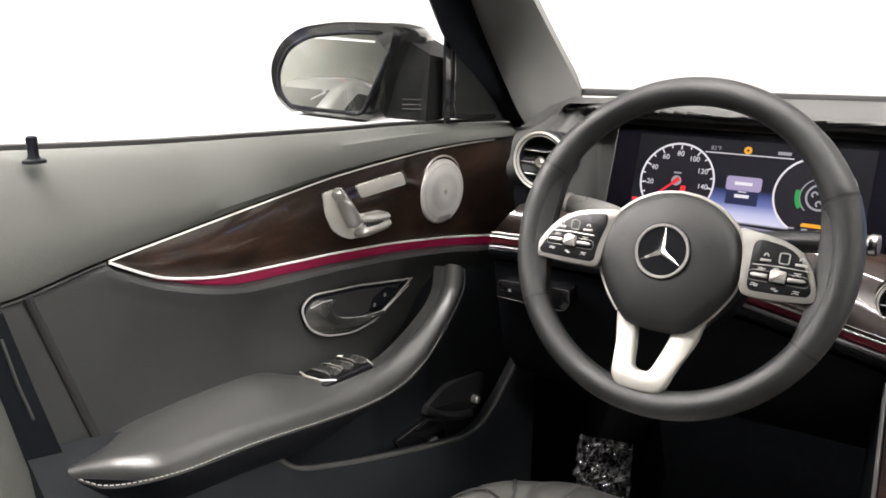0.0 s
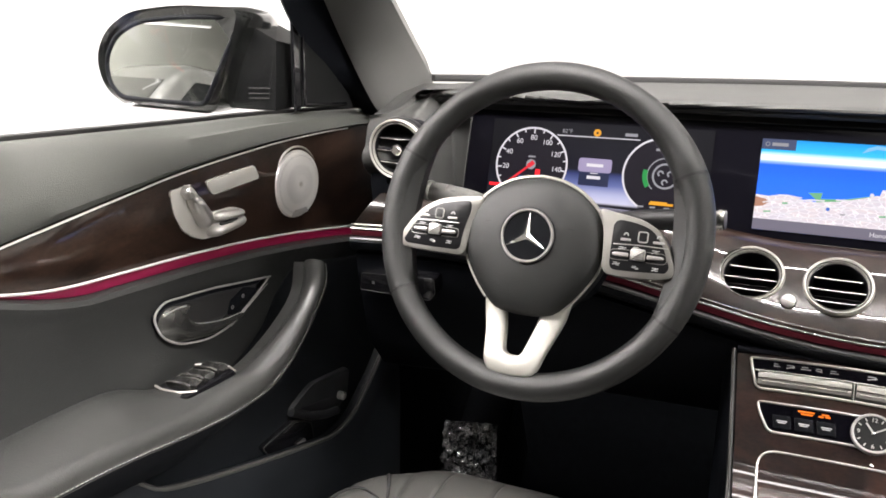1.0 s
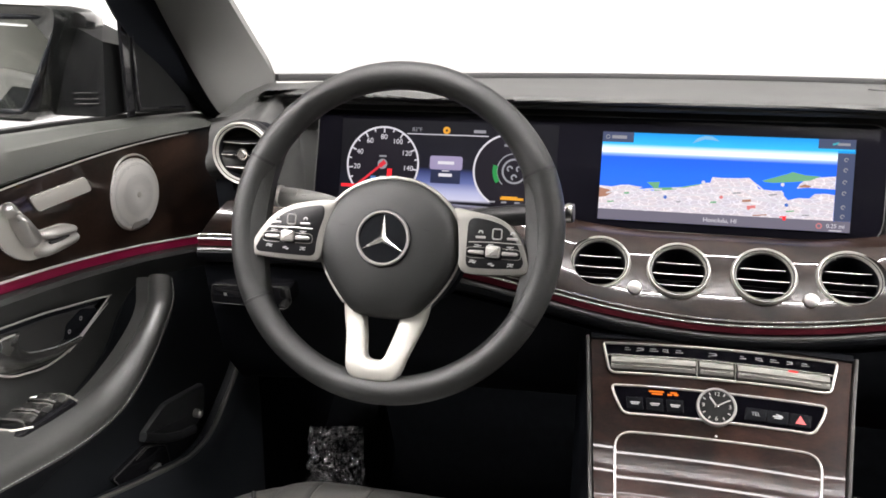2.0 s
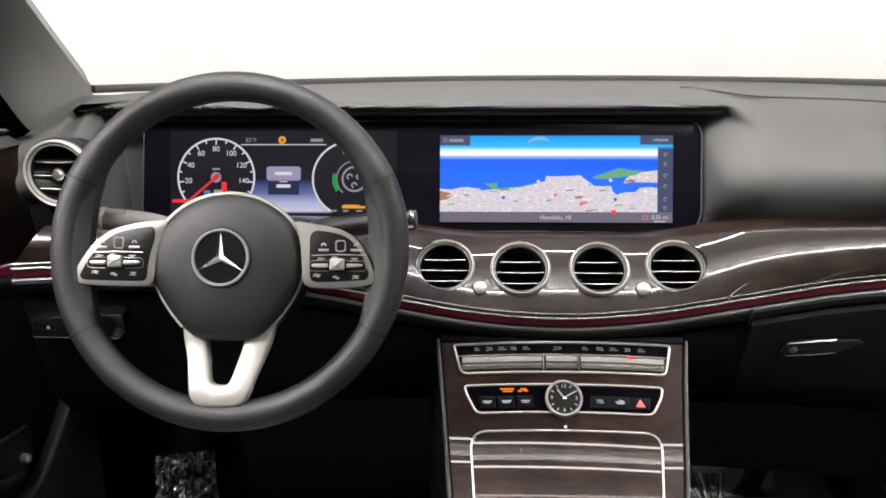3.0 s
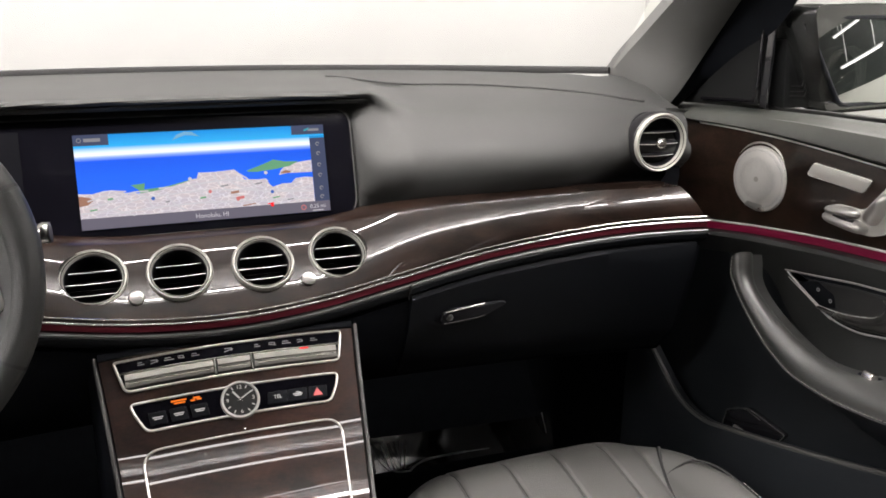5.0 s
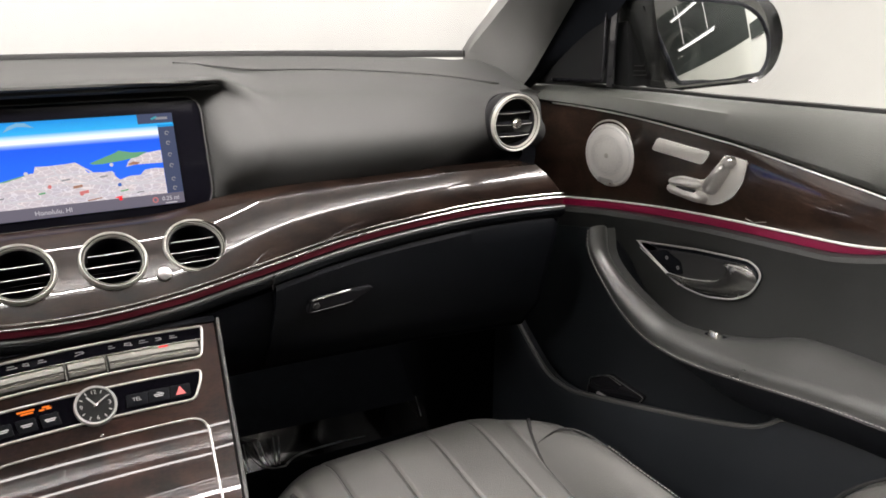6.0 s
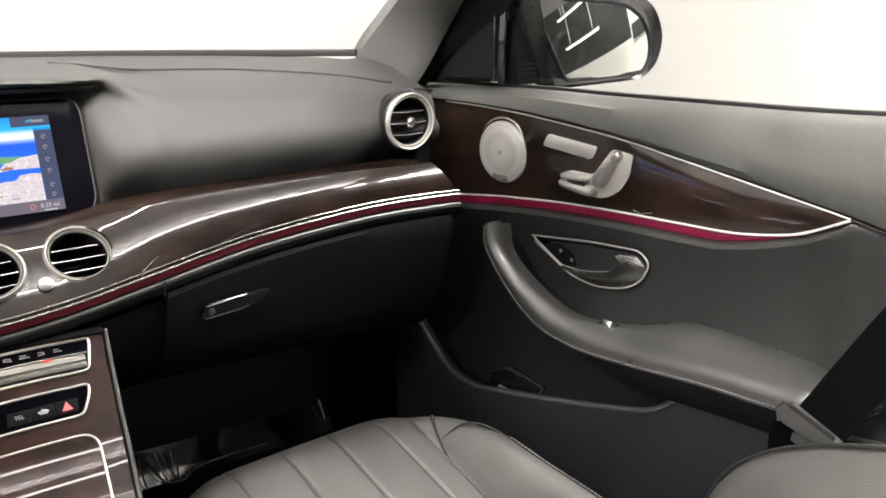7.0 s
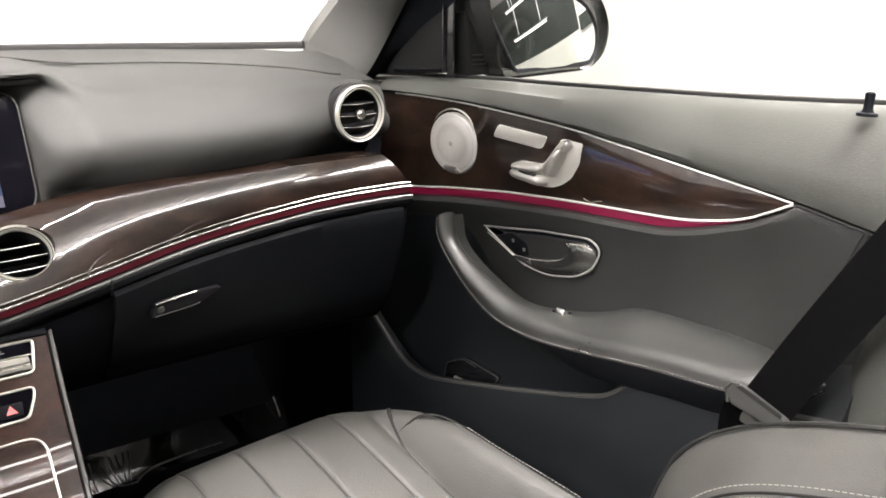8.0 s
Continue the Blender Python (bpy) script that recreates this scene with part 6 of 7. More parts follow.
        rest = [Vector((t.x + a * (1 - math.cos(f)) - 0.0035 * math.sin(2 * f), t.y + (ridge.y - t.y) * (1 - math.cos(f)), t.z + rise * math.sin(f))) for f in np.linspace(0, math.pi / 2, 6)]
        rest += [ridge.lerp(u, q) + Vector((0, 0, 0.003 * math.sin(math.pi * q))) for q in (0.35, 0.72, 1.0)]
        ring = [p.lerp(q, k) for p, q in zip(roll, rest)]
        ring += [Vector((back, u.y, u.z - 0.002)), Vector((back, mid.y + (t - u).y * 0.5, t.z - und * 0.6)), Vector((0.655, t.y + 0.004 * (1 - k), t.z - und)), Vector((0.638, t.y + 0.002 * (1 - k), t.z - und * 0.45))]
        e = 0.88 * smoothstep(0.84, 1.0, i / 59) ** 1.6
        ring = [p.lerp(Vector((0.702, p.y, mid.z - 0.012)), e) for p in ring]
        rings.append([X(*p) for p in ring])
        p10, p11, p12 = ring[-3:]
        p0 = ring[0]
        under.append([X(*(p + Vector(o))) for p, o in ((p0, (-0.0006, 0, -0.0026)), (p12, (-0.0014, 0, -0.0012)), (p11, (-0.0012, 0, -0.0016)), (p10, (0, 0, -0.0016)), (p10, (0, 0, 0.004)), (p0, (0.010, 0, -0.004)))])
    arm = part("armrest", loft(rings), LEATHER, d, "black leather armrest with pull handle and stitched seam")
    # Near-black cover below the seam; the underside's shade is put into its colour.
    part("underside", loft(under), ROLL, arm, "armrest underside with its shade put into the colour")
    line = [X(p[0] - 0.0010, p[1] - 0.0010, p[2] + 0.0010) for p in st]
    stitches("stitching", line, arm, 0.0052, 0.0034, 0.00045)
    part("seam_piping", tube([X(p[0] - 0.0005, p[1], p[2] - 0.0018) for p in st], 0.0012, 6), SEAM, arm)

    # black pocket liner under the armrest
    liner = spline([(0.060, 0.585), (-0.05, 0.605), (-0.150, 0.622), (-0.196, 0.600), (-0.235, 0.560), (-0.29, 0.535), (-0.36, 0.523), (-0.50, 0.535), (-0.62, 0.548), (-0.74, 0.56)], 40)
    part("pocket_liner", loft([[X(0.7035, y, z), X(0.7025, y, z - 0.004), X(0.700, y, z - 0.08), X(0.694, y, 0.34), X(0.712, y, 0.34), X(0.712, y, z)] for y, z in liner]), POCKET_SKIN, d, "black liner of the door pocket")

    # switches on the armrest
    if s > 0:
        sw = part("window_switch", slab(Plane((0.668, -0.392, 0.5555), (0, 1, 0), (-1, 0, 0.12)), rect(-0.014, -0.012, 0.014, 0.006, 0.005), -0.01, 0.002, 0.001), HARD_PLASTIC, d, "gloss black switch plate")
        part("switch_key", slab(Plane((0.664, -0.394, 0.561), (0, 1, 0), (-1, 0, 0.25)), rect(-0.008, -0.006, 0.007, 0.006, 0.003), -0.004, 0.004, 0.002), CHROME, sw, "chrome window switch")
    else:
        sw = part("window_switch", slab(Plane((-0.676, -0.392, 0.5600), (0, -1, 0), (1, 0, 0.02)), rounded([(-0.046, -0.022), (0.034, -0.026), (0.046, 0.0), (0.040, 0.022), (-0.040, 0.026)], 0.006), -0.01, 0.002, 0.001), GLOSS_BLACK, d, "gloss black switch plate")
        for a, w in ((-0.026, 0.018), (-0.004, 0.018), (0.017, 0.018)):
            kp = Plane((-0.676, -0.392 - a, 0.5625), (0, -1, 0.0), (1, 0, 0.05))
            key = part("switch_key", loft([[kp(-w / 2, v, 0.0), kp(-w / 2, v, 0.0055 - b), kp(0.0, v, 0.0030 - b), kp(w / 2 - 0.003, v, 0.0062 - b), kp(w / 2, v, 0.0070 - b), kp(w / 2, v, 0.0)] for v, b in ((-0.017, 0.0015), (-0.012, 0.0), (0.010, 0.0), (0.017, 0.0020))]), LEVER, sw, "satin grey window switch with bright lip")
            part("key_lip", tube([kp(w / 2, -0.016, 0.0056), kp(w / 2 + 0.0005, -0.010, 0.0072), kp(w / 2, 0.010, 0.0072), kp(w / 2, 0.017, 0.0050)], 0.0013, 6), CHROME, key)
            part("key_lip", tube([kp(-w / 2, -0.016, 0.0042), kp(-w / 2, 0.010, 0.0056), kp(-w / 2, 0.017, 0.0036)], 0.0010, 6), CHROME, key)
        part("plate_edge", tube([(-0.702, -0.424, 0.5630), (-0.690, -0.428, 0.5630), (-0.668, -0.426, 0.5625), (-0.654, -0.414, 0.5620)], 0.0014, 6), SATIN, sw)
        part("plate_edge", tube([(-0.700, -0.364, 0.5630), (-0.685, -0.352, 0.5630), (-0.664, -0.350, 0.5625), (-0.650, -0.356, 0.5620)], 0.0012, 6), SATIN, sw)

    # inner door handle in its recess
    bz = rounded([(-0.221, 0.6265), (-0.325, 0.6435), (-0.404, 0.6515), (-0.421, 0.640), (-0.412, 0.614), (-0.386, 0.596), (-0.339, 0.5855), (-0.301, 0.588), (-0.255, 0.609)], [0.004, 0.01, 0.012, 0.012, 0.014, 0.014, 0.014, 0.014, 0.01], 5)
    hd = part("handle_recess", slab(D, bz, -0.012, 0.0005, 0.001), HARD_PLASTIC, d, "dark recess of the inner door handle")
    part("recess_edge", outline(D, bz, 0.0013, 0.001), KEY_METAL, hd)
    part("recess_bowl", slab(D, inset(bz, 0.006), 0.0, 0.0012), BOWL, hd)
    l_out = spline([(-0.3665, 0.6390), (-0.395, 0.6440), (-0.411, 0.637), (-0.4155, 0.626), (-0.408, 0.613), (-0.385, 0.5995), (-0.340, 0.5900), (-0.305, 0.5915), (-0.280, 0.5965)], 40)
    l_in = spline([(-0.3745, 0.6380), (-0.3742, 0.634), (-0.3730, 0.627), (-0.3690, 0.620), (-0.3600, 0.613), (-0.3470, 0.6085), (-0.330, 0.6045), (-0.310, 0.6010), (-0.282, 0.5995)], 40)
    rings = []
    for (ya, za), (yb, zb) in zip(l_out, l_in):
        rings.append([D(ya + (yb - ya) * t, za + (zb - za) * t, 0.001 + 0.0075 * math.sin(math.pi * t * 0.8) ** 0.8) for t in np.linspace(0, 1, 8)] + [D(yb, zb, 0.0005), D(ya, za, 0.0005)])
    part("lever", loft(rings), LEVER, hd, "satin grey door lever")
    part("lever_edge", tube([D(y, z, 0.0030) for y, z in l_in], 0.0006, 6), KEY_METAL, hd)
    part("lever_edge", tube([D(-0.3760, 0.6395, 0.006), D(-0.395, 0.6425, 0.009), D(-0.4120, 0.6400, 0.008)], 0.0009, 6), KEY_METAL, hd)
    hole = rounded([(-0.283, 0.6280), (-0.330, 0.6365), (-0.3735, 0.6390), (-0.3735, 0.6260), (-0.3650, 0.6165), (-0.3470, 0.6090), (-0.310, 0.6060), (-0.292, 0.6140)], [0.006, 0.006, 0.004, 0.006, 0.006, 0.006, 0.006, 0.006], 4)
    # No hollow is cut; a dark plate gives the shade of the opening.
    part("recess_shade", slab(D, hole, 0.0012, 0.0017), SEAM, hd, "dark plate for the shaded opening behind the lever")
    part("recess_line", tube([D(y, z, 0.0022) for y, z in ((-0.219, 0.6270), (-0.260, 0.6335), (-0.325, 0.6440), (-0.385, 0.6502), (-0.403, 0.6510))], 0.0008, 6), KEY_METAL, hd)
    part("recess_line", tube([D(y, z, 0.0022) for y, z in ((-0.2265, 0.6195), (-0.255, 0.6075), (-0.285, 0.5940), (-0.301, 0.5880))], 0.0006, 6), KEY_METAL, hd)
    key = part("lock_key", slab(D, rounded([(-0.246, 0.6200), (-0.272, 0.6290), (-0.300, 0.6200), (-0.306, 0.6040), (-0.286, 0.5995), (-0.262, 0.6095)], 0.004), 0.0, 0.0026, 0.0008), HARD_PLASTIC, hd)
    for y, z in ((-0.2765, 0.6190), (-0.2970, 0.6110)):
        part("lock_mark", ring_flat(D, y, z, 0.0010, 0.0026, 0.0030, 0, 360, 12), ICON, hd)

    # speaker, memory plate and seat switch
    SQ = lambda u, v, h: D(-0.1535 + u, 0.7345 + 0.89 * v, h)
    SQ2 = lambda u, v, h: D(-0.1520 + u, 0.7395 + 0.89 * v, h)
    sp = part("speaker", disc_turn(SQ, 0, 0, [(0.049, -0.004), (0.0495, 0.002), (0.0475, 0.0050), (0.040, 0.0070), (0.025, 0.0085), (0.010, 0.0090)], 48), GRILLE, d, "round silver perforated speaker grille")
    # Rim raised off centre so its crescent doubles as the reflection in the lacquer.
    part("rim_and_reflection", disc_turn(SQ2, 0, 0, [(0.0490, -0.004), (0.0500, 0.0008), (0.0480, 0.0022), (0.0465, -0.001)], 48), SATIN, sp)
    part("speaker_centre", disc_turn(SQ, 0, 0, [(0.0040, 0.008), (0.0040, 0.0092), (0.003, 0.0094)], 20), SATIN, sp)
    part("speaker_plate", slab(D, rounded([(-0.136, 0.6945), (-0.172, 0.6945), (-0.168, 0.7025), (-0.140, 0.7025)], 0.002), 0.002, 0.0075, 0.001), BRUSHED, sp)
    mp2 = rounded([(-0.2320, 0.7560), (-0.2410, 0.7735), (-0.3275, 0.7690), (-0.3185, 0.7515)], [0.006] * 4, 5)
    me = part("memory_keys", slab(D, mp2, -0.002, 0.0050, 0.0015), PALE_PLATE, d, "pale silver seat memory keys")
    part("key_frame", outline(D, mp2, 0.0010, 0.003), CHROME, me)
    base = rounded([(-0.3515, 0.7702), (-0.3828, 0.7680), (-0.3800, 0.7420), (-0.3690, 0.7225), (-0.3535, 0.7110), (-0.3380, 0.7050), (-0.3030, 0.7035), (-0.2725, 0.7080), (-0.2672, 0.7130), (-0.2715, 0.7270), (-0.2890, 0.7325), (-0.3100, 0.7325), (-0.3235, 0.7330), (-0.3370, 0.7520)], 0.006, 4)
    se = part("seat_switch", slab(D, base, -0.002, 0.004, 0.0012), PALE_PLATE, d, "pale silver seat adjustment switch")
    part("switch_frame", outline(D, base, 0.0008, 0.003), CHROME, se)

    def pill(y0, z0, y1, z1, r0, r1, hh):
        p = (1 - np.cos(np.linspace(0, math.pi, 18))) / 2
        rg = []
        tx, tz = y1 - y0, z1 - z0
        L = math.hypot(tx, tz)
        tx, tz = tx / L, tz / L
        for t in p:
            r = (r0 + (r1 - r0) * t) * math.sqrt(max(0.004, 1 - abs(2 * t - 1) ** 5))
            c = (y0 + (y1 - y0) * t, z0 + (z1 - z0) * t)
            rg.append([D(c[0] - tz * r * math.cos(b), c[1] + tx * r * math.cos(b), 0.004 + hh * math.sqrt(max(0.02, 1 - abs(2 * t - 1) ** 5)) * max(0, math.sin(b)) ** 0.8) for b in np.linspace(0, math.pi, 9)])
        return loft(rg)
    part("headrest_key", pill(-0.3655, 0.7680, -0.3560, 0.7575, 0.0055, 0.0065, 0.011), BRUSHED, se)
    part("backrest_key", pill(-0.3565, 0.7590, -0.3320, 0.7205, 0.0070, 0.0110, 0.015), BRUSHED, se)
    part("cushion_key", pill(-0.2720, 0.7235, -0.3200, 0.7270, 0.0055, 0.0060, 0.013), KEY_METAL, se)
    part("cushion_key", pill(-0.2700, 0.7155, -0.3330, 0.7110, 0.0070, 0.0075, 0.014), KEY_METAL, se)
    part("key_groove", tube([D(-0.290, 0.7195, 0.0125), D(-0.302, 0.7192, 0.0135), D(-0.318, 0.7185, 0.0120)], 0.0022, 6), SEAM, se)
    part("lacquer_chip", tube([D(-0.388, 0.7005, 0.0006), D(-0.402, 0.6985, 0.0030), D(-0.410, 0.7015, 0.0035), D(-0.418, 0.7035, 0.0025)], 0.0006, 5), CHROME, d) if s > 0 else None

    # map pocket
    pk = spline(POCKET, 60)
    rings = []
    for y, z in pk:
        rings.append([X(0.682, y, z - 0.012), X(0.678, y, z - 0.001), X(0.668, y, z + 0.0025), X(0.659, y, z - 0.001), X(0.655, y, z - 0.010), X(0.652, y, z - 0.05), X(0.650, y, z - 0.14), X(0.655, y, 0.06), X(0.68, y, 0.06)])
    po = part("map_pocket", loft(rings), POCKET_SKIN, d, "black plastic map pocket")
    # Paler bead on the rounded rim, in place of the light it catches.
    part("pocket_highlight", tube([X(0.662, y, z + 0.0005) for y, z in pk], 0.0036, 8), PLASTIC_GREY, po)
    part("pocket_rear", loft([[X(0.700, y, z + 0.05), X(0.664, y, z + 0.002), X(0.66, y, z - 0.02), X(0.70, y, z - 0.02)] for y, z in spline(POCKET[9:], 20)]), POCKET_SKIN, po)
    tray = [(-0.159, 0.394), (-0.199, 0.4155), (-0.270, 0.410), (-0.253, 0.385), (-0.150, 0.347)]
    part("pocket_tray", slab(DoorPlane(s), rounded(tray, 0.006, 4), 0.004, 0.012, 0.002), GLOSS_BLACK, po, "gloss black holder inside the pocket")
    part("tray_edge", outline(DoorPlane(s), rounded(tray, 0.006, 4), 0.0008, 0.012, 6), PLASTIC_GREY, po)
    part("tray_edge", tube([D(-0.159, 0.392, 0.013), D(-0.178, 0.406, 0.013), D(-0.199, 0.413, 0.013), D(-0.225, 0.410, 0.013)], 0.0008, 6), EDGE_TRIM, po)
    part("tray_clip", slab(D, rect(-0.196, 0.372, -0.178, 0.379, 0.002), 0.010, 0.016, 0.002), BRUSHED, po)
    if s < 0:
        mould = [(-0.205, 0.430), (-0.150, 0.449), (-0.048, 0.434), (-0.056, 0.388), (-0.092, 0.376), (-0.160, 0.400)]
        hold = part("pocket_mould", slab(DoorPlane(s), rounded(mould, 0.012, 5), 0.0, 0.011, 0.005), HOLDER, po, "moulded black holder in the pocket")
        part("holder_fold", tube([D(-0.200, 0.428, 0.008), D(-0.160, 0.404, 0.012), D(-0.125, 0.390, 0.013), D(-0.092, 0.381, 0.012)], 0.0065, 10), HOLDER, hold)
        part("pocket_stud", disc_turn(D, -0.083, 0.402, [(0.0062, 0.010), (0.0062, 0.020), (0.004, 0.022)], 16), BRUSHED, po)
    # quarter panel in front of the window
    fw = 0.012 if s < 0 else 0.006
    ql = [(0.060, 0.812), (-0.124 + fw, 0.829), (-0.118 + fw, 1.005), (-0.070, 0.965), (-0.030, 0.925)]
    rings = [[(0.712 * s, y, z) for y, z in ql], [(0.728 * s, y, z) for y, z in ql]]
    part("quarter_panel", loft(rings), QUARTER, d, "black quarter panel before the window")
    part("quarter_edge", tube([X(0.710, -0.005, 0.8245), X(0.711, -0.06, 0.8285), X(0.711, -0.118 + fw, 0.8325), X(0.711, -0.1205 + fw, 0.86), X(0.711, -0.117 + fw, 0.98)], 0.0028, 6), GLOSS_BLACK, d)
    part("window_bar", loft([[X(0.712, -0.126 + fw, z0), X(0.712, -0.137 + fw, z0), X(0.716, -0.137 + fw, z0), X(0.716, -0.126 + fw, z0)] for z0 in (0.825, 1.06)]), GLOSS_BLACK, d)
    # lock pin
    pin = part("lock_pin", disc_turn(Plane((0.702 * s, -0.6985, 0.8495), (1, 0, 0), (0, 1, 0)), 0, 0, [(0.0095, -0.008), (0.0090, -0.0055), (0.0055, -0.0045), (0.0043, -0.002), (0.0041, 0.006), (0.0046, 0.010), (0.0043, 0.0125), (0.0026, 0.0135)], 20), HARD_PLASTIC, d, "black door lock pin")
    # outer skin and the glass
    part("outer_skin", loft([[X(0.775, y, 0.05), X(0.80, y, 0.45), X(0.785, y, SILL(y) - 0.012), X(0.775, y, SILL(y) - 0.012), X(0.77, y, 0.05)] for y in (0.25, -0.2, -0.78)]), PAINT, d)
    g = part("pane", sheet([[X(0.747, y, SILL(y) - 0.01), X(0.70, y - 0.01, 1.03), X(0.625, y - 0.02, 1.215)] for y in (-0.14, -0.45, -0.80)], 0.004, (s, 0, 0)), GLASS, d, "clear side window")
    g.visible_shadow = False
    return d


for s in (-1, 1):
    door(s)


# ---------------------------------------------------------------- wing mirrors
def wing_mirror(s):
    m = thing("wing_mirror", "gloss black wing mirror with a mirrored glass", "wing mirror", "wing mirrors", at=(0.9 * s, -0.12, 0.85))
    gl = [(0.884 + (x - 0.884) * 1.13, 0.8885 + (z - 0.8885) * 1.05) for x, z in ((0.776, 0.940), (0.860, 0.9415), (0.932, 0.935), (0.972, 0.917), (0.991, 0.886), (0.985, 0.856), (0.964, 0.8385), (0.826, 0.836))]
    if s > 0:
        gl = [(x - 0.038 if x < 0.85 else x + 0.008, z) for x, z in gl]
    gp = rounded(gl, [0.012, 0.03, 0.02, 0.02, 0.02, 0.012, 0.012, 0.012], 6)
    hp = rounded([(0.750, 0.960), (0.860, 0.9640), (0.955, 0.956), (1.010, 0.933), (1.040, 0.888), (1.028, 0.846), (0.985, 0.822), (0.800, 0.8205)], [0.02, 0.03, 0.03, 0.03, 0.03, 0.02, 0.02, 0.02], 6)
    if s > 0:
        hp = [(x + 0.014 * smoothstep(0.85, 1.0, x) if x > 0.85 else x - 0.034, z) for x, z in hp]
    if s < 0:
        hp = [(x - 0.006 * smoothstep(0.95, 1.0, x), z - 0.004 * smoothstep(0.90, 0.95, z)) for x, z in hp]
    cx, cz = 0.89, 0.888
    yaw = math.tan(radians(6))
    yy = lambda x, y: y + (x - 0.90) * yaw
    rings = []
    for k, y in ((0.955, -0.155), (0.985, -0.166), (1.0, -0.160), (1.0, -0.13), (0.96, -0.09), (0.86, -0.055), (0.62, -0.03), (0.3, -0.022)):
        rings.append([((cx + (x - cx) * k) * s, yy(x, y), cz + (z - cz) * k) for x, z in hp])
    part("housing", loft(rings), PAINT, m, "gloss black mirror housing")
    tilt, turn, bow = (0.10, 0.05, 1.2) if s < 0 else (0.20, 0.105, 1.2)
    gy = lambda x, z: -0.170 + turn * (x - 0.90) + tilt * (z - 0.888) + ((x - 0.884) ** 2 + (z - 0.888) ** 2) / (2 * bow)
    part("glass_rim", sweep([(x * s, gy(x, z) + 0.0005, z) for x, z in gp], circle(0.0035, 8), (0, -1, 0), True), HARD_PLASTIC, m)
    q = bmesh.new()
    fine = [gp[i] if t == 0 else (gp[i][0] + (gp[(i + 1) % len(gp)][0] - gp[i][0]) * t, gp[i][1] + (gp[(i + 1) % len(gp)][1] - gp[i][1]) * t)
            for i in range(len(gp)) for t in np.arange(0, 1, min(1.0, 0.004 / max(1e-6, math.dist(gp[i], gp[(i + 1) % len(gp)]))))]
    zones = [[(0.884 + (x - 0.884) * k, 0.888 + (z - 0.888) * k) for x, z in fine] for k in np.linspace(0.02, 1.0, 40)]
    loft([[(x * s, gy(x, z), z) for x, z in r] for r in zones], True, False, q)
    q.faces.new([v for v in list(q.verts)[:len(fine)]])
    part("glass", q, MIRROR, m, "mirrored glass")
    part("glass_bed", loft([[(x * s, gy(x, z) + 0.003, z) for x, z in gp], [(x * s, yy(x, -0.150), z) for x, z in gp]], True, False), GLOSS_BLACK, m)
    part("arm", loft([[(0.735 * s, -0.10 + dy, z) for dy, z in ((-0.04, 0.826), (0.05, 0.826), (0.06, 0.90), (-0.03, 0.915))], [(0.775 * s, -0.10 + dy, z) for dy, z in ((-0.055, 0.828), (0.05, 0.83), (0.06, 0.925), (-0.045, 0.940))],
                      [(0.82 * s, -0.10 + dy, z) for dy, z in ((-0.045, 0.828), (0.05, 0.83), (0.06, 0.945), (-0.035, 0.954))]]), QUARTER, m, "matt black mirror arm")
    for z in (0.842, 0.848, 0.855):
        part("arm_rib", tube([(0.742 * s, -0.1415, z), (0.765 * s, -0.1545, z + 0.0005)], 0.0006, 6), EDGE_TRIM, m)


for s in (-1, 1):
    wing_mirror(s)


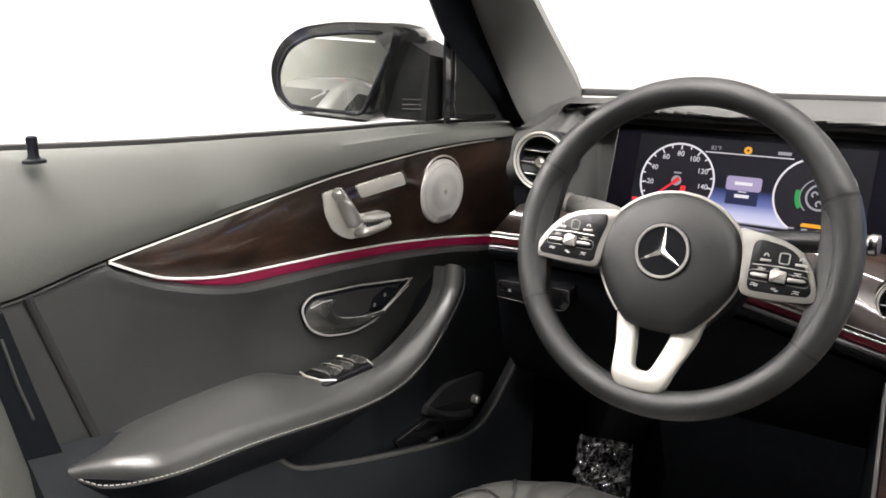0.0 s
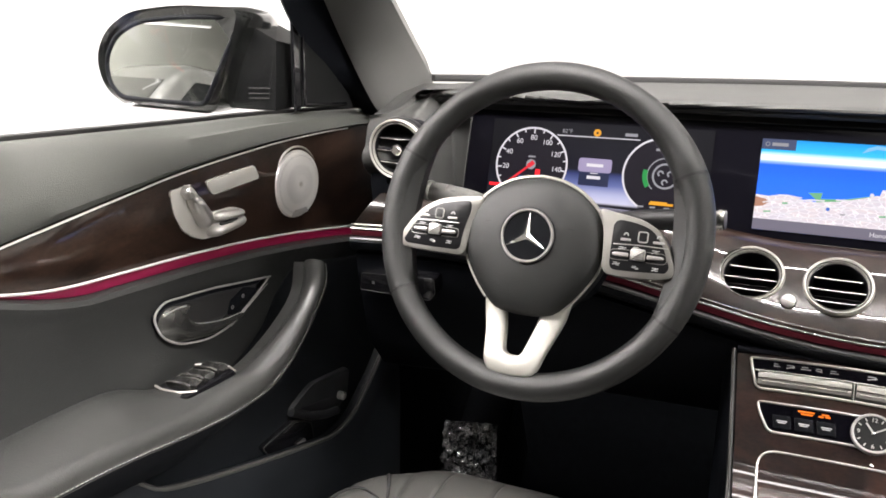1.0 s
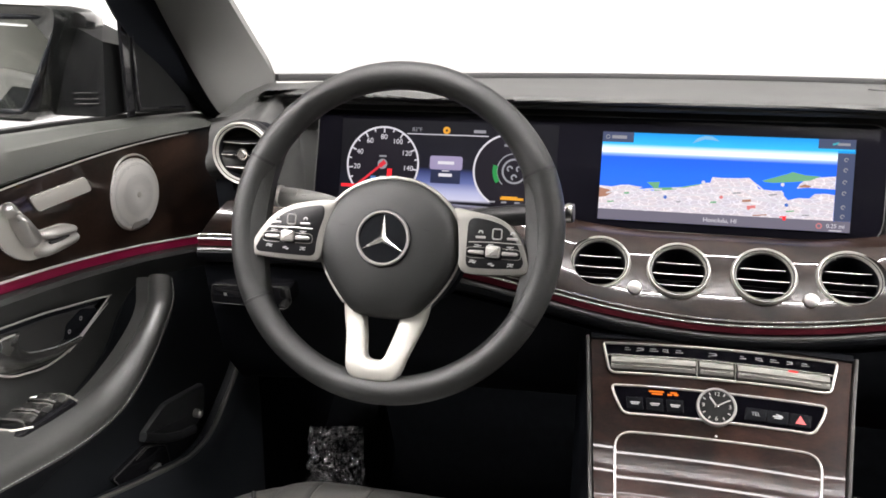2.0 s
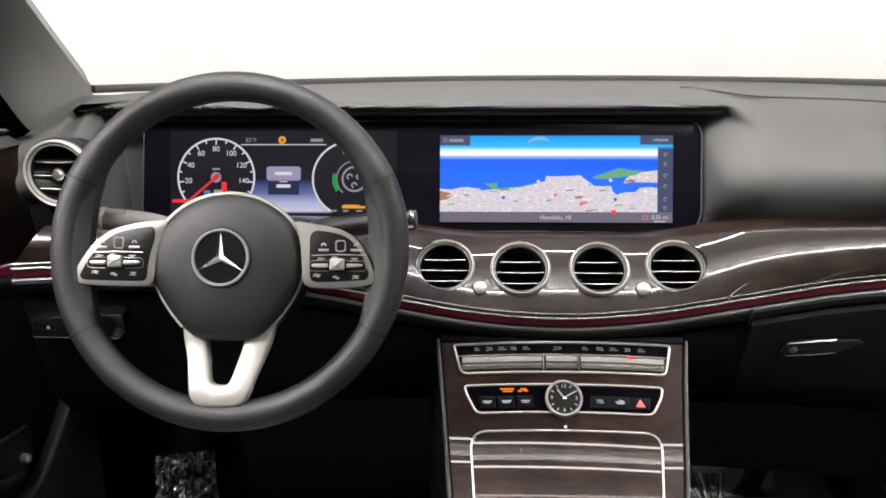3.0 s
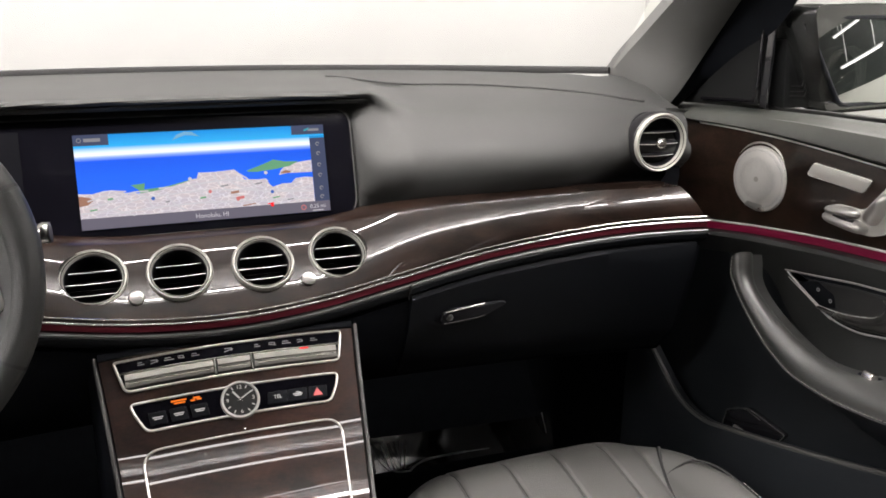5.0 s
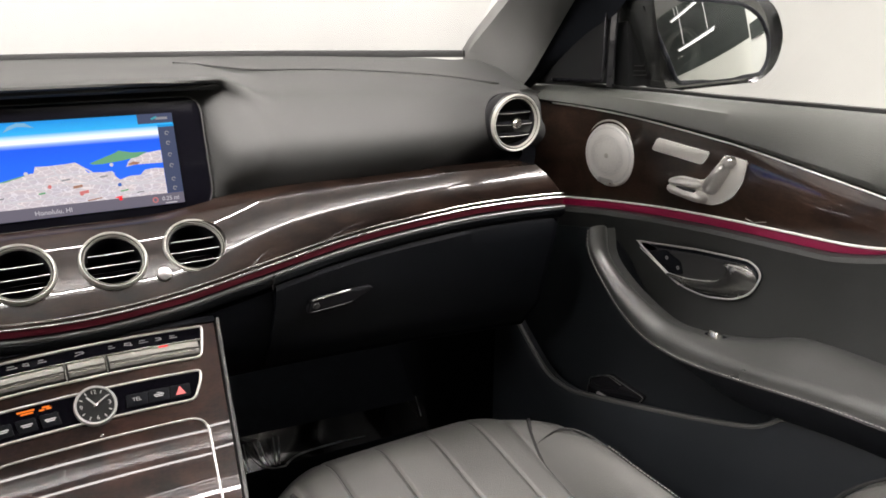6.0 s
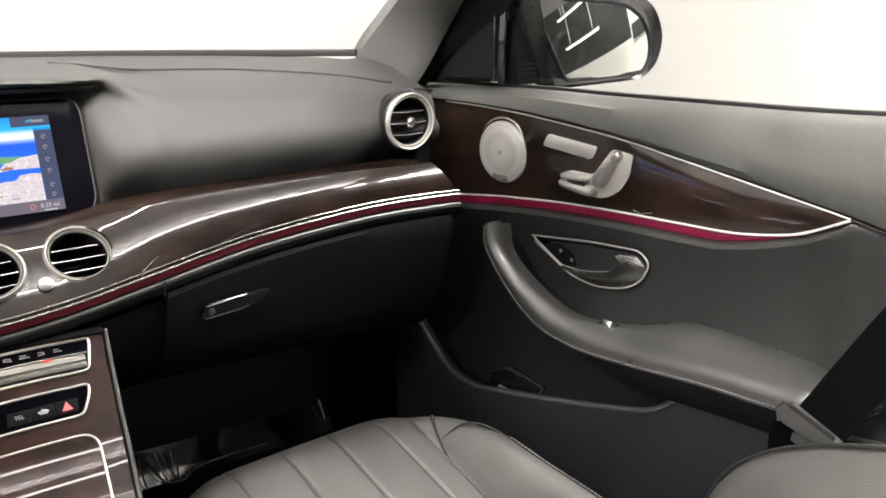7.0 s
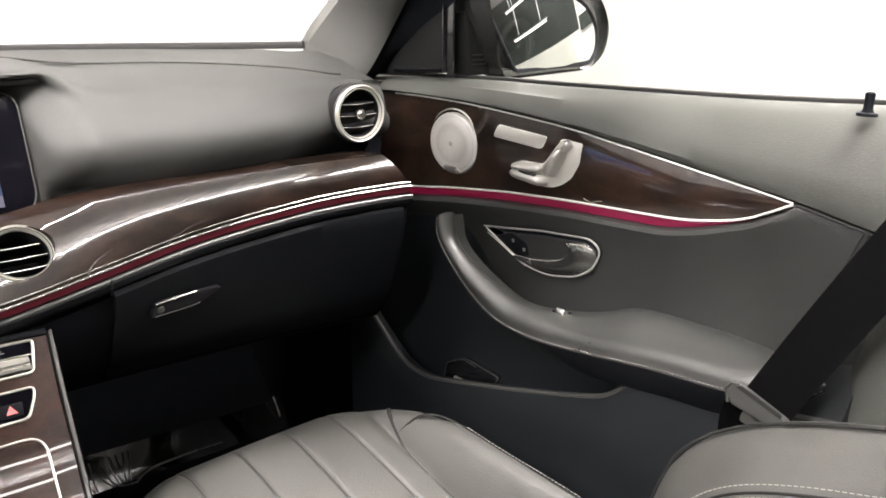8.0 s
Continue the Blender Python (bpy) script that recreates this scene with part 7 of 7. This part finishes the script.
# ---------------------------------------------------------------- cars parked beside this one, seen in the mirrors
def parked_car():
    c = thing("parked_car", "pale silver estate car with dark windows parked in the hall", "car", at=(-2.95, -2.4, ROOM_Z0))
    P = lambda x, y, z: (x - 2.95, -5.35 - y, z)
    rings = []
    for y, w, zb, zt in ((-0.50, 0.70, -0.02, 0.50), (-0.53, 0.82, -0.12, 0.60), (-0.70, 0.89, -0.16, 0.64), (-1.8, 0.90, -0.17, 0.635), (-3.3, 0.90, -0.17, 0.60), (-4.4, 0.88, -0.16, 0.50), (-5.0, 0.80, -0.10, 0.40), (-5.1, 0.62, -0.02, 0.28)):
        rings.append([P(x * w, y, z) for x, z in ((-0.94, zb), (-1.0, zb + 0.12), (-1.0, zt - 0.22), (-0.96, zt - 0.03), (-0.90, zt), (0.90, zt), (0.96, zt - 0.03), (1.0, zt - 0.22), (1.0, zb + 0.12), (0.94, zb))])
    part("body", loft(rings), SILVER_PAINT, c, "pale silver lower body")
    level = lambda z, w, y0, y1: [P(x, y, z) for x, y in rounded([(-w, y0), (w, y0), (w, y1), (-w, y1)], [0.12] * 4, 5)]
    part("cabin", loft([level(0.58, 0.825, -0.56, -4.55), level(0.98, 0.665, -0.74, -3.85), level(1.06, 0.60, -0.80, -3.65), level(1.09, 0.50, -0.90, -3.50)]), SILVER_PAINT, c, "pale silver roof and pillars")
    screen = lambda z, o: [P(x * (0.725 - 0.16 * (z - 0.58) / 0.4), -4.55 + 0.70 * (z - 0.58) / 0.4 - o, z) for x in (-1, -0.5, 0, 0.5, 1)]
    part("windscreen", loft([screen(0.64, -0.004) + screen(0.64, 0.006)[::-1], screen(0.945, -0.004) + screen(0.945, 0.006)[::-1]]), CAR_GLASS, c, "dark windscreen")
    for side in (-1, 1):
        for (a0, a1), (b0, b1) in (((-0.70, -1.46), (-0.93, -1.47)), ((-1.475, -2.61), (-1.485, -2.56)), ((-2.625, -4.15), (-2.575, -3.60))):
            lo, hi = 0.655, 0.955
            wl, wh = 0.825 - 0.16 * (lo - 0.58) / 0.4, 0.825 - 0.16 * (hi - 0.58) / 0.4
            q = rounded([(a0, lo), (a1, lo), (b1, hi), (b0, hi)], [0.03] * 4, 4)
            at = lambda y, z, o: P(side * (wl + (wh - wl) * (z - lo) / (hi - lo) + o), y, z)
            part("side_window", loft([[at(y, z, -0.004) for y, z in q], [at(y, z, 0.004) for y, z in q]]), CAR_GLASS, c, "dark side window")
        for y in (-1.30, -4.10):
            w = part("wheel", loft([[P(side * x, y + r * math.cos(a), -0.05 + r * math.sin(a)) for a in np.linspace(0, 2 * math.pi, 32, endpoint=False)] for x, r in ((0.70, 0.28), (0.71, 0.325), (0.89, 0.325), (0.915, 0.30), (0.905, 0.22))]), HARD_PLASTIC, c, "black tyre")
            part("rim", loft([[P(side * x, y + r * math.cos(a), -0.05 + r * math.sin(a)) for a in np.linspace(0, 2 * math.pi, 32, endpoint=False)] for x, r in ((0.90, 0.215), (0.918, 0.20), (0.912, 0.08), (0.918, 0.05))]), BRUSHED, w, "alloy rim")


parked_car()

def hanging_lamp(a, b):
    """A lit tube from a to b under a slim housing, on two wires."""
    a, b = Vector(a), Vector(b)
    up, along = Vector((0, 0, 0.05)), (b - a).normalized() * 0.03
    fix = thing("hanging_lamp", "single lit tube hung from the hall ceiling", "lamp", "tubes hung by the walls", at=(a + b) / 2)
    part("housing", tube([a + up * 0.4 - along, b + up * 0.4 + along], 0.009, 10), ROOM_WALL, fix)
    part("lit_tube", tube([a, b], 0.011, 10), TUBE_GLOW, fix)
    for t in (0.15, 0.85):
        p = a.lerp(b, t) + up
        part("hanger", tube([p, (p.x, p.y, ZC)], 0.006, 6, (1, 0, 0)), ROOM_WALL, fix)


hanging_lamp((-4.3, -2.30, 1.62), (-4.3, -4.37, 2.02))
hanging_lamp((4.5, -2.29, 2.20), (4.5, -3.25, 2.20))
hanging_lamp((4.5, -2.17, 1.76), (4.5, -3.16, 1.76))
board = thing("wall_board", "dark rectangular board on the hall wall", "board", at=(ROOM_W, -1.33, 1.60))
part("panel", box_bm(ROOM_W - 0.03, -1.55, 1.50, ROOM_W - 0.001, -1.16, 1.68), ROOM_DARK, board)

# ---------------------------------------------------------------- front seats
PIPING = material("dark_flute_seam", (0.018, 0.018, 0.017), 0.6)


def seat(s, name_side):
    c = 0.37 * s
    st = thing("car_seat", "black leather %s seat with fluted cushion and stitched bolsters" % name_side, "car seat", "front seats", at=(c, -0.5, 0.0))

    def top(u, y):
        """Height of the cushion at u across (0 at the middle, 1 at the edge) and y."""
        f = min(1, max(0, (-0.070 - y) / 0.095))
        front = (0.287 if s < 0 else 0.300) + 0.070 * math.sin(f * math.pi / 2) ** 0.8
        b = abs(u)
        k = min(1, max(0, (-0.12 - y) / 0.14))
        bol = (0.020 + 0.022 * min(1, max(0, (-0.15 - y) / 0.35))) * k * smoothstep(0.66, 0.80, b)
        edge = 0.058 * smoothstep(0.84, 1.0, b) ** 1.5
        grooves = sum(math.exp(-((u - g) / 0.012) ** 2) for g in (-0.45, -0.15, 0.15, 0.45)) * 0.0034
        valley = 0.017 * math.exp(-((b - 0.655) / 0.030) ** 2) * k
        crown = 0.006 * (1 - u * u)
        tilt = 0.22 * max(0, -0.17 - y) ** 1.25 * 1.35
        return front + crown + bol - edge - grooves - valley - tilt * (1 - 0.62 * smoothstep(0.66, 0.86, b))

    us = sorted(set(np.round(np.concatenate([np.linspace(-1, 1, 61), *[np.linspace(g - 0.03, g + 0.03, 9) for g in (-0.45, -0.15, 0.15, 0.45, 0.655, -0.655)]]), 4)))
    ysl = [-0.070, -0.0705, -0.072, -0.076, -0.082, -0.092, -0.108, -0.13, -0.146, -0.165, -0.19, -0.22, -0.26, -0.31, -0.36, -0.42, -0.50, -0.60]
    rings = []
    for y in ysl:
        # plan outline narrows at the rounded front corners
        half = 0.238
        row = []
        for u in us:
            yy = y - 0.13 * (max(0, abs(u) - 0.4) / 0.6) ** 2 * max(0, 1 - (-0.085 - y) / 0.36)
            row.append((c + u * half, yy, top(u, y)))
        row += [(c + half * 1.0, row[-1][1], 0.22), (c + half * 0.9, row[-1][1], 0.16), (c - half * 0.9, row[0][1], 0.16), (c - half, row[0][1], 0.22)]
        rings.append(row)
    cu = part("cushion", loft(rings), SEAT_LEATHER, st, "fluted black leather cushion")
    for g in (-0.45, -0.15, 0.15, 0.45):
        part("flute_seam", tube([(c + g * 0.238, y, top(g, y) + 0.0004) for y in np.linspace(-0.135, -0.58, 30)], 0.0007, 5), PIPING, cu)
    for k in (-1, 1):
        gap = spline([(0.176, -0.192), (0.166, -0.215), (0.158, -0.26), (0.156, -0.34), (0.156, -0.45), (0.156, -0.57)], 30)
        part("bolster_gap", tube([(c + k * a, b, top(a / 0.238, b) + 0.0002) for a, b in gap], 0.0032, 6), SEAM, cu)
        pts = [(c + k * (0.163), -0.238, top(0.66, -0.238) + 0.002)]
        pl = [(0.158, -0.230), (0.172, -0.236), (0.190, -0.253), (0.206, -0.292), (0.213, -0.36), (0.212, -0.43), (0.210, -0.55)]
        q = spline(pl, 40)
        path = [(c + k * a, b, top(a / 0.238, b) + 0.0008) for a, b in q]
        part("bolster_seam", tube(path, 0.0016, 6), SEAM, cu)
        for o in (0.004, -0.004):
            stitches("stitching", [(p[0] + o * k, p[1], p[2] + 0.0008) for p in path[12:]], cu, 0.006, 0.004, 0.00045, STITCH)
        q2 = [(c + k * 0.2335, y, top(0.978, y) + 0.0015) for y in np.linspace(-0.26, -0.58, 30)]
        stitches("stitching", q2, cu, 0.006, 0.004, 0.00055, STITCH)
    part("base", loft([[(c - 0.20, -0.18, 0.02), (c + 0.20, -0.18, 0.02), (c + 0.20, -0.62, 0.02), (c - 0.20, -0.62, 0.02)], [(c - 0.22, -0.155, 0.23), (c + 0.22, -0.155, 0.23), (c + 0.22, -0.62, 0.23), (c - 0.22, -0.62, 0.23)]]), HARD_PLASTIC, st)

    # reclined backrest
    prof = spline([(-0.585, 0.375), (-0.602, 0.436), (-0.622, 0.495), (-0.660, 0.538), (-0.702, 0.566), (-0.750, 0.588), (-0.798, 0.605), (-0.88, 0.632), (-1.0, 0.665), (-1.12, 0.69)], 40)

    def back_row(u):
        b = abs(u)
        hgt = -0.055 * (1 - smoothstep(0.60, 0.82, b)) - 0.05 * smoothstep(0.90, 1.0, b) ** 2
        row = []
        for i, (y, z) in enumerate(prof):
            t = prof[min(i + 1, 39)] - prof[max(i - 1, 0)]
            n = np.array([t[1], -t[0]]) / np.hypot(*t)
            row.append((c + u * 0.250, y + n[0] * hgt, z + n[1] * hgt))
        return row + [(c + u * 0.24, -1.16, 0.60), (c + u * 0.24, -0.90, 0.46), (c + u * 0.24, -0.66, 0.30)]
    bk = part("backrest", loft([back_row(u) for u in np.linspace(-1, 1, 41)]), SEAT_LEATHER, st, "reclined black leather backrest with bolsters")
    for k in (-1, 1):
        def along(u, off, i0=0, i1=30):
            r = back_row(u * k)
            return [Vector(p) + Vector((0.0006 * k, 0.001, 0.0012)) * off for p in r[i0:i1]]
        part("back_seam", tube(along(0.83, 2.2), 0.0018, 6), SEAM, bk)
        for u in (0.640, 0.672):
            stitches("stitching", along(u, 2.2, 2, 30), bk, 0.0058, 0.0038, 0.00048, STITCH)
        part("back_seam", tube(along(0.656, 1.6, 2, 30), 0.0014, 6), SEAM, bk)


seat(1, "passenger")
seat(-1, "driver")


# ---------------------------------------------------------------- seat belt at the passenger's side
belt = thing("seat_belt", "black webbing seat belt with a grey tongue hanging beside the seat", "seat belt", at=(0.63, -0.68, 0.5))


def strap(pts, w, mat, parent, name, wdir=None):
    p = spline(pts, 30)
    rings = []
    for i in range(30):
        t = Vector(p[min(i + 1, 29)] - p[max(i - 1, 0)]).normalized()
        side = Vector(wdir) - t * Vector(wdir).dot(t)
        side.normalize()
        n = t.cross(side)
        rings.append([Vector(p[i]) + side * a + n * b for a, b in ((-w / 2, -0.0007), (w / 2, -0.0007), (w / 2, 0.0007), (-w / 2, 0.0007))])
    return part(name, loft(rings), mat, parent)


strap([(0.600, -0.690, 0.570), (0.600, -0.725, 0.645), (0.602, -0.757, 0.711), (0.608, -0.80, 0.80), (0.62, -0.86, 0.95), (0.61, -0.90, 1.1)], 0.048, FABRIC, belt, "shoulder_webbing", (0.0, 0.9, 0.436))
strap([(0.603, -0.680, 0.575), (0.605, -0.672, 0.555), (0.612, -0.665, 0.530), (0.63, -0.665, 0.46), (0.66, -0.68, 0.30), (0.67, -0.70, 0.1)], 0.048, FABRIC, belt, "lap_webbing", (0.0, 0.8, 0.6))
TONGUE_GREY = material("belt_tongue_plastic", (0.040, 0.040, 0.039), 0.45, grain=0.2, grain_scale=900, vary=0.08, vary_scale=30)
TP = Plane((0.595, -0.686, 0.577), (0, 0.985, 0.17), (0, -0.17, 0.985))
TP.n = Vector((-1, 0, 0))
tg = part("tongue", slab(TP, rounded([(-0.036, -0.012), (0.024, -0.011), (0.031, 0.002), (0.025, 0.013), (-0.034, 0.002)], 0.006, 5), -0.003, 0.004, 0.002), TONGUE_GREY, belt, "grey plastic belt tongue")
part("tongue_edge", tube([TP(0.019, 0.0135, 0.003), TP(0.027, 0.011, 0.004), TP(0.031, 0.002, 0.004), TP(0.025, -0.010, 0.004)], 0.0016, 8), PLASTIC_GREY, tg)
part("tongue_slot", slab(TP, rounded([(-0.026, 0.002), (0.022, 0.009), (0.018, 0.013), (-0.026, 0.006)], 0.001, 2), 0.003, 0.0045), SEAM, tg)
part("tongue_blade", slab(TP, rect(-0.012, -0.024, 0.010, -0.012, 0.003), -0.0015, 0.001), PLASTIC_GREY, tg)

# ---------------------------------------------------------------- footwells
random.seed(4)


def crumpled(corners, nu, nv, amp, seed, bm=None):
    """A creased film stretched over four corners."""
    a, b, c, d = [Vector(p) for p in corners]
    n = (b - a).cross(d - a).normalized()
    rng = random.Random(seed)
    rows = []
    for j in range(nv + 1):
        row = []
        for i in range(nu + 1):
            u, v = i / nu, j / nv
            p = (a * (1 - u) + b * u) * (1 - v) + (d * (1 - u) + c * u) * v
            f = noise.noise(Vector((u * 5 + seed, v * 6, 1.7))) + 0.6 * noise.noise(Vector((u * 13, v * 11 + seed, 4.1))) + 0.5 * rng.uniform(-1, 1)
            row.append(p + n * amp * f)
        rows.append(row)
    bm = bmesh.new()
    vs = [[bm.verts.new(p) for p in r] for r in rows]
    for r, q in zip(vs, vs[1:]):
        for i in range(nu):
            bm.faces.new((r[i], r[i + 1], q[i + 1], q[i]))
    back = [[bm.verts.new(p - n * 0.004) for p in r] for r in rows]
    for r, q in zip(back, back[1:]):
        for i in range(nu):
            bm.faces.new((q[i], q[i + 1], r[i + 1], r[i]))
    for k in range(nu):
        bm.faces.new((vs[0][k + 1], vs[0][k], back[0][k], back[0][k + 1]))
        bm.faces.new((vs[-1][k], vs[-1][k + 1], back[-1][k + 1], back[-1][k]))
    for k in range(nv):
        bm.faces.new((vs[k][0], vs[k + 1][0], back[k + 1][0], back[k][0]))
        bm.faces.new((vs[k + 1][-1], vs[k][-1], back[k][-1], back[k + 1][-1]))
    return bm


ft = thing("foot_rest", "black foot rest wrapped in crumpled clear film", "foot rest", at=(-0.59, 0.2, 0.0))
part("rest_plate", loft([[(-0.655, 0.30, 0.02), (-0.54, 0.30, 0.02), (-0.54, 0.42, 0.02), (-0.655, 0.42, 0.02)], [(-0.650, 0.205, 0.11), (-0.537, 0.205, 0.13), (-0.55, 0.34, 0.26), (-0.645, 0.34, 0.24)]]), HARD_PLASTIC, ft)
part("film_wrap", crumpled([(-0.650, 0.165, 0.062), (-0.530, 0.175, 0.066), (-0.552, 0.235, 0.228), (-0.648, 0.215, 0.225)], 26, 30, 0.0100, 3), FILM, ft, "crumpled glossy clear film")

mat_p = thing("floor_mat", "black floor mat wrapped in glossy clear film", "floor mat", at=(0.45, 0.2, 0.05))
part("mat", loft([[(0.20, 0.18, 0.03), (0.64, 0.18, 0.03), (0.66, -0.25, 0.012), (0.20, -0.25, 0.012)], [(0.20, 0.18, 0.040), (0.64, 0.18, 0.040), (0.66, -0.25, 0.020), (0.20, -0.25, 0.020)]]), CARPET, mat_p)
part("film_wrap", crumpled([(0.245, 0.242, 0.135), (0.645, 0.242, 0.118), (0.645, 0.275, 0.165), (0.245, 0.275, 0.190)], 12, 3, 0.0008, 8), FILM_DARK, mat_p, "glossy clear film over the mat's edge")
fold = lambda pts, r: tube([tuple(p) for p in spline(pts, 24)], r, 8, (0.1, 0.9, 0.1))
part("edge_glint", fold([(0.338, 0.238, 0.128), (0.345, 0.234, 0.139), (0.368, 0.236, 0.146), (0.41, 0.238, 0.146), (0.45, 0.240, 0.144)], 0.0018), FILM_GLINT, mat_p, "turned film edge with its highlight put into the colour")
part("edge_glint", fold([(0.45, 0.240, 0.144), (0.50, 0.241, 0.140)], 0.0008), FILM_GLINT, mat_p)
for x, z, k in ((0.266, 0.166, 0.002), (0.288, 0.164, 0.006), (0.296, 0.166, 0.005), (0.318, 0.164, 0.000), (0.327, 0.164, -0.001)):
    part("film_fold", fold([(x - k, 0.238, z + 0.030), (x, 0.235, z + 0.010), (x + k, 0.234, z - 0.010), (x + 2 * k + 0.002, 0.236, z - 0.026)], 0.0012), FILM_GLINT, mat_p)
part("film_fold", fold([(0.300, 0.236, 0.140), (0.315, 0.234, 0.134), (0.338, 0.236, 0.130)], 0.0016), FILM_GLINT, mat_p)
part("film_fold", fold([(0.622, 0.262, 0.182), (0.625, 0.254, 0.160), (0.628, 0.250, 0.142)], 0.0013), FILM_GLINT, mat_p)
part("red_lamp", disc_turn(Plane((0.262, 0.10, 0.155), (1, 0, 0), (0, 0.6, 0.8)), 0, 0, [(0.003, 0), (0.003, 0.002), (0.001, 0.003)], 10), RED_GLOW, mat_p)
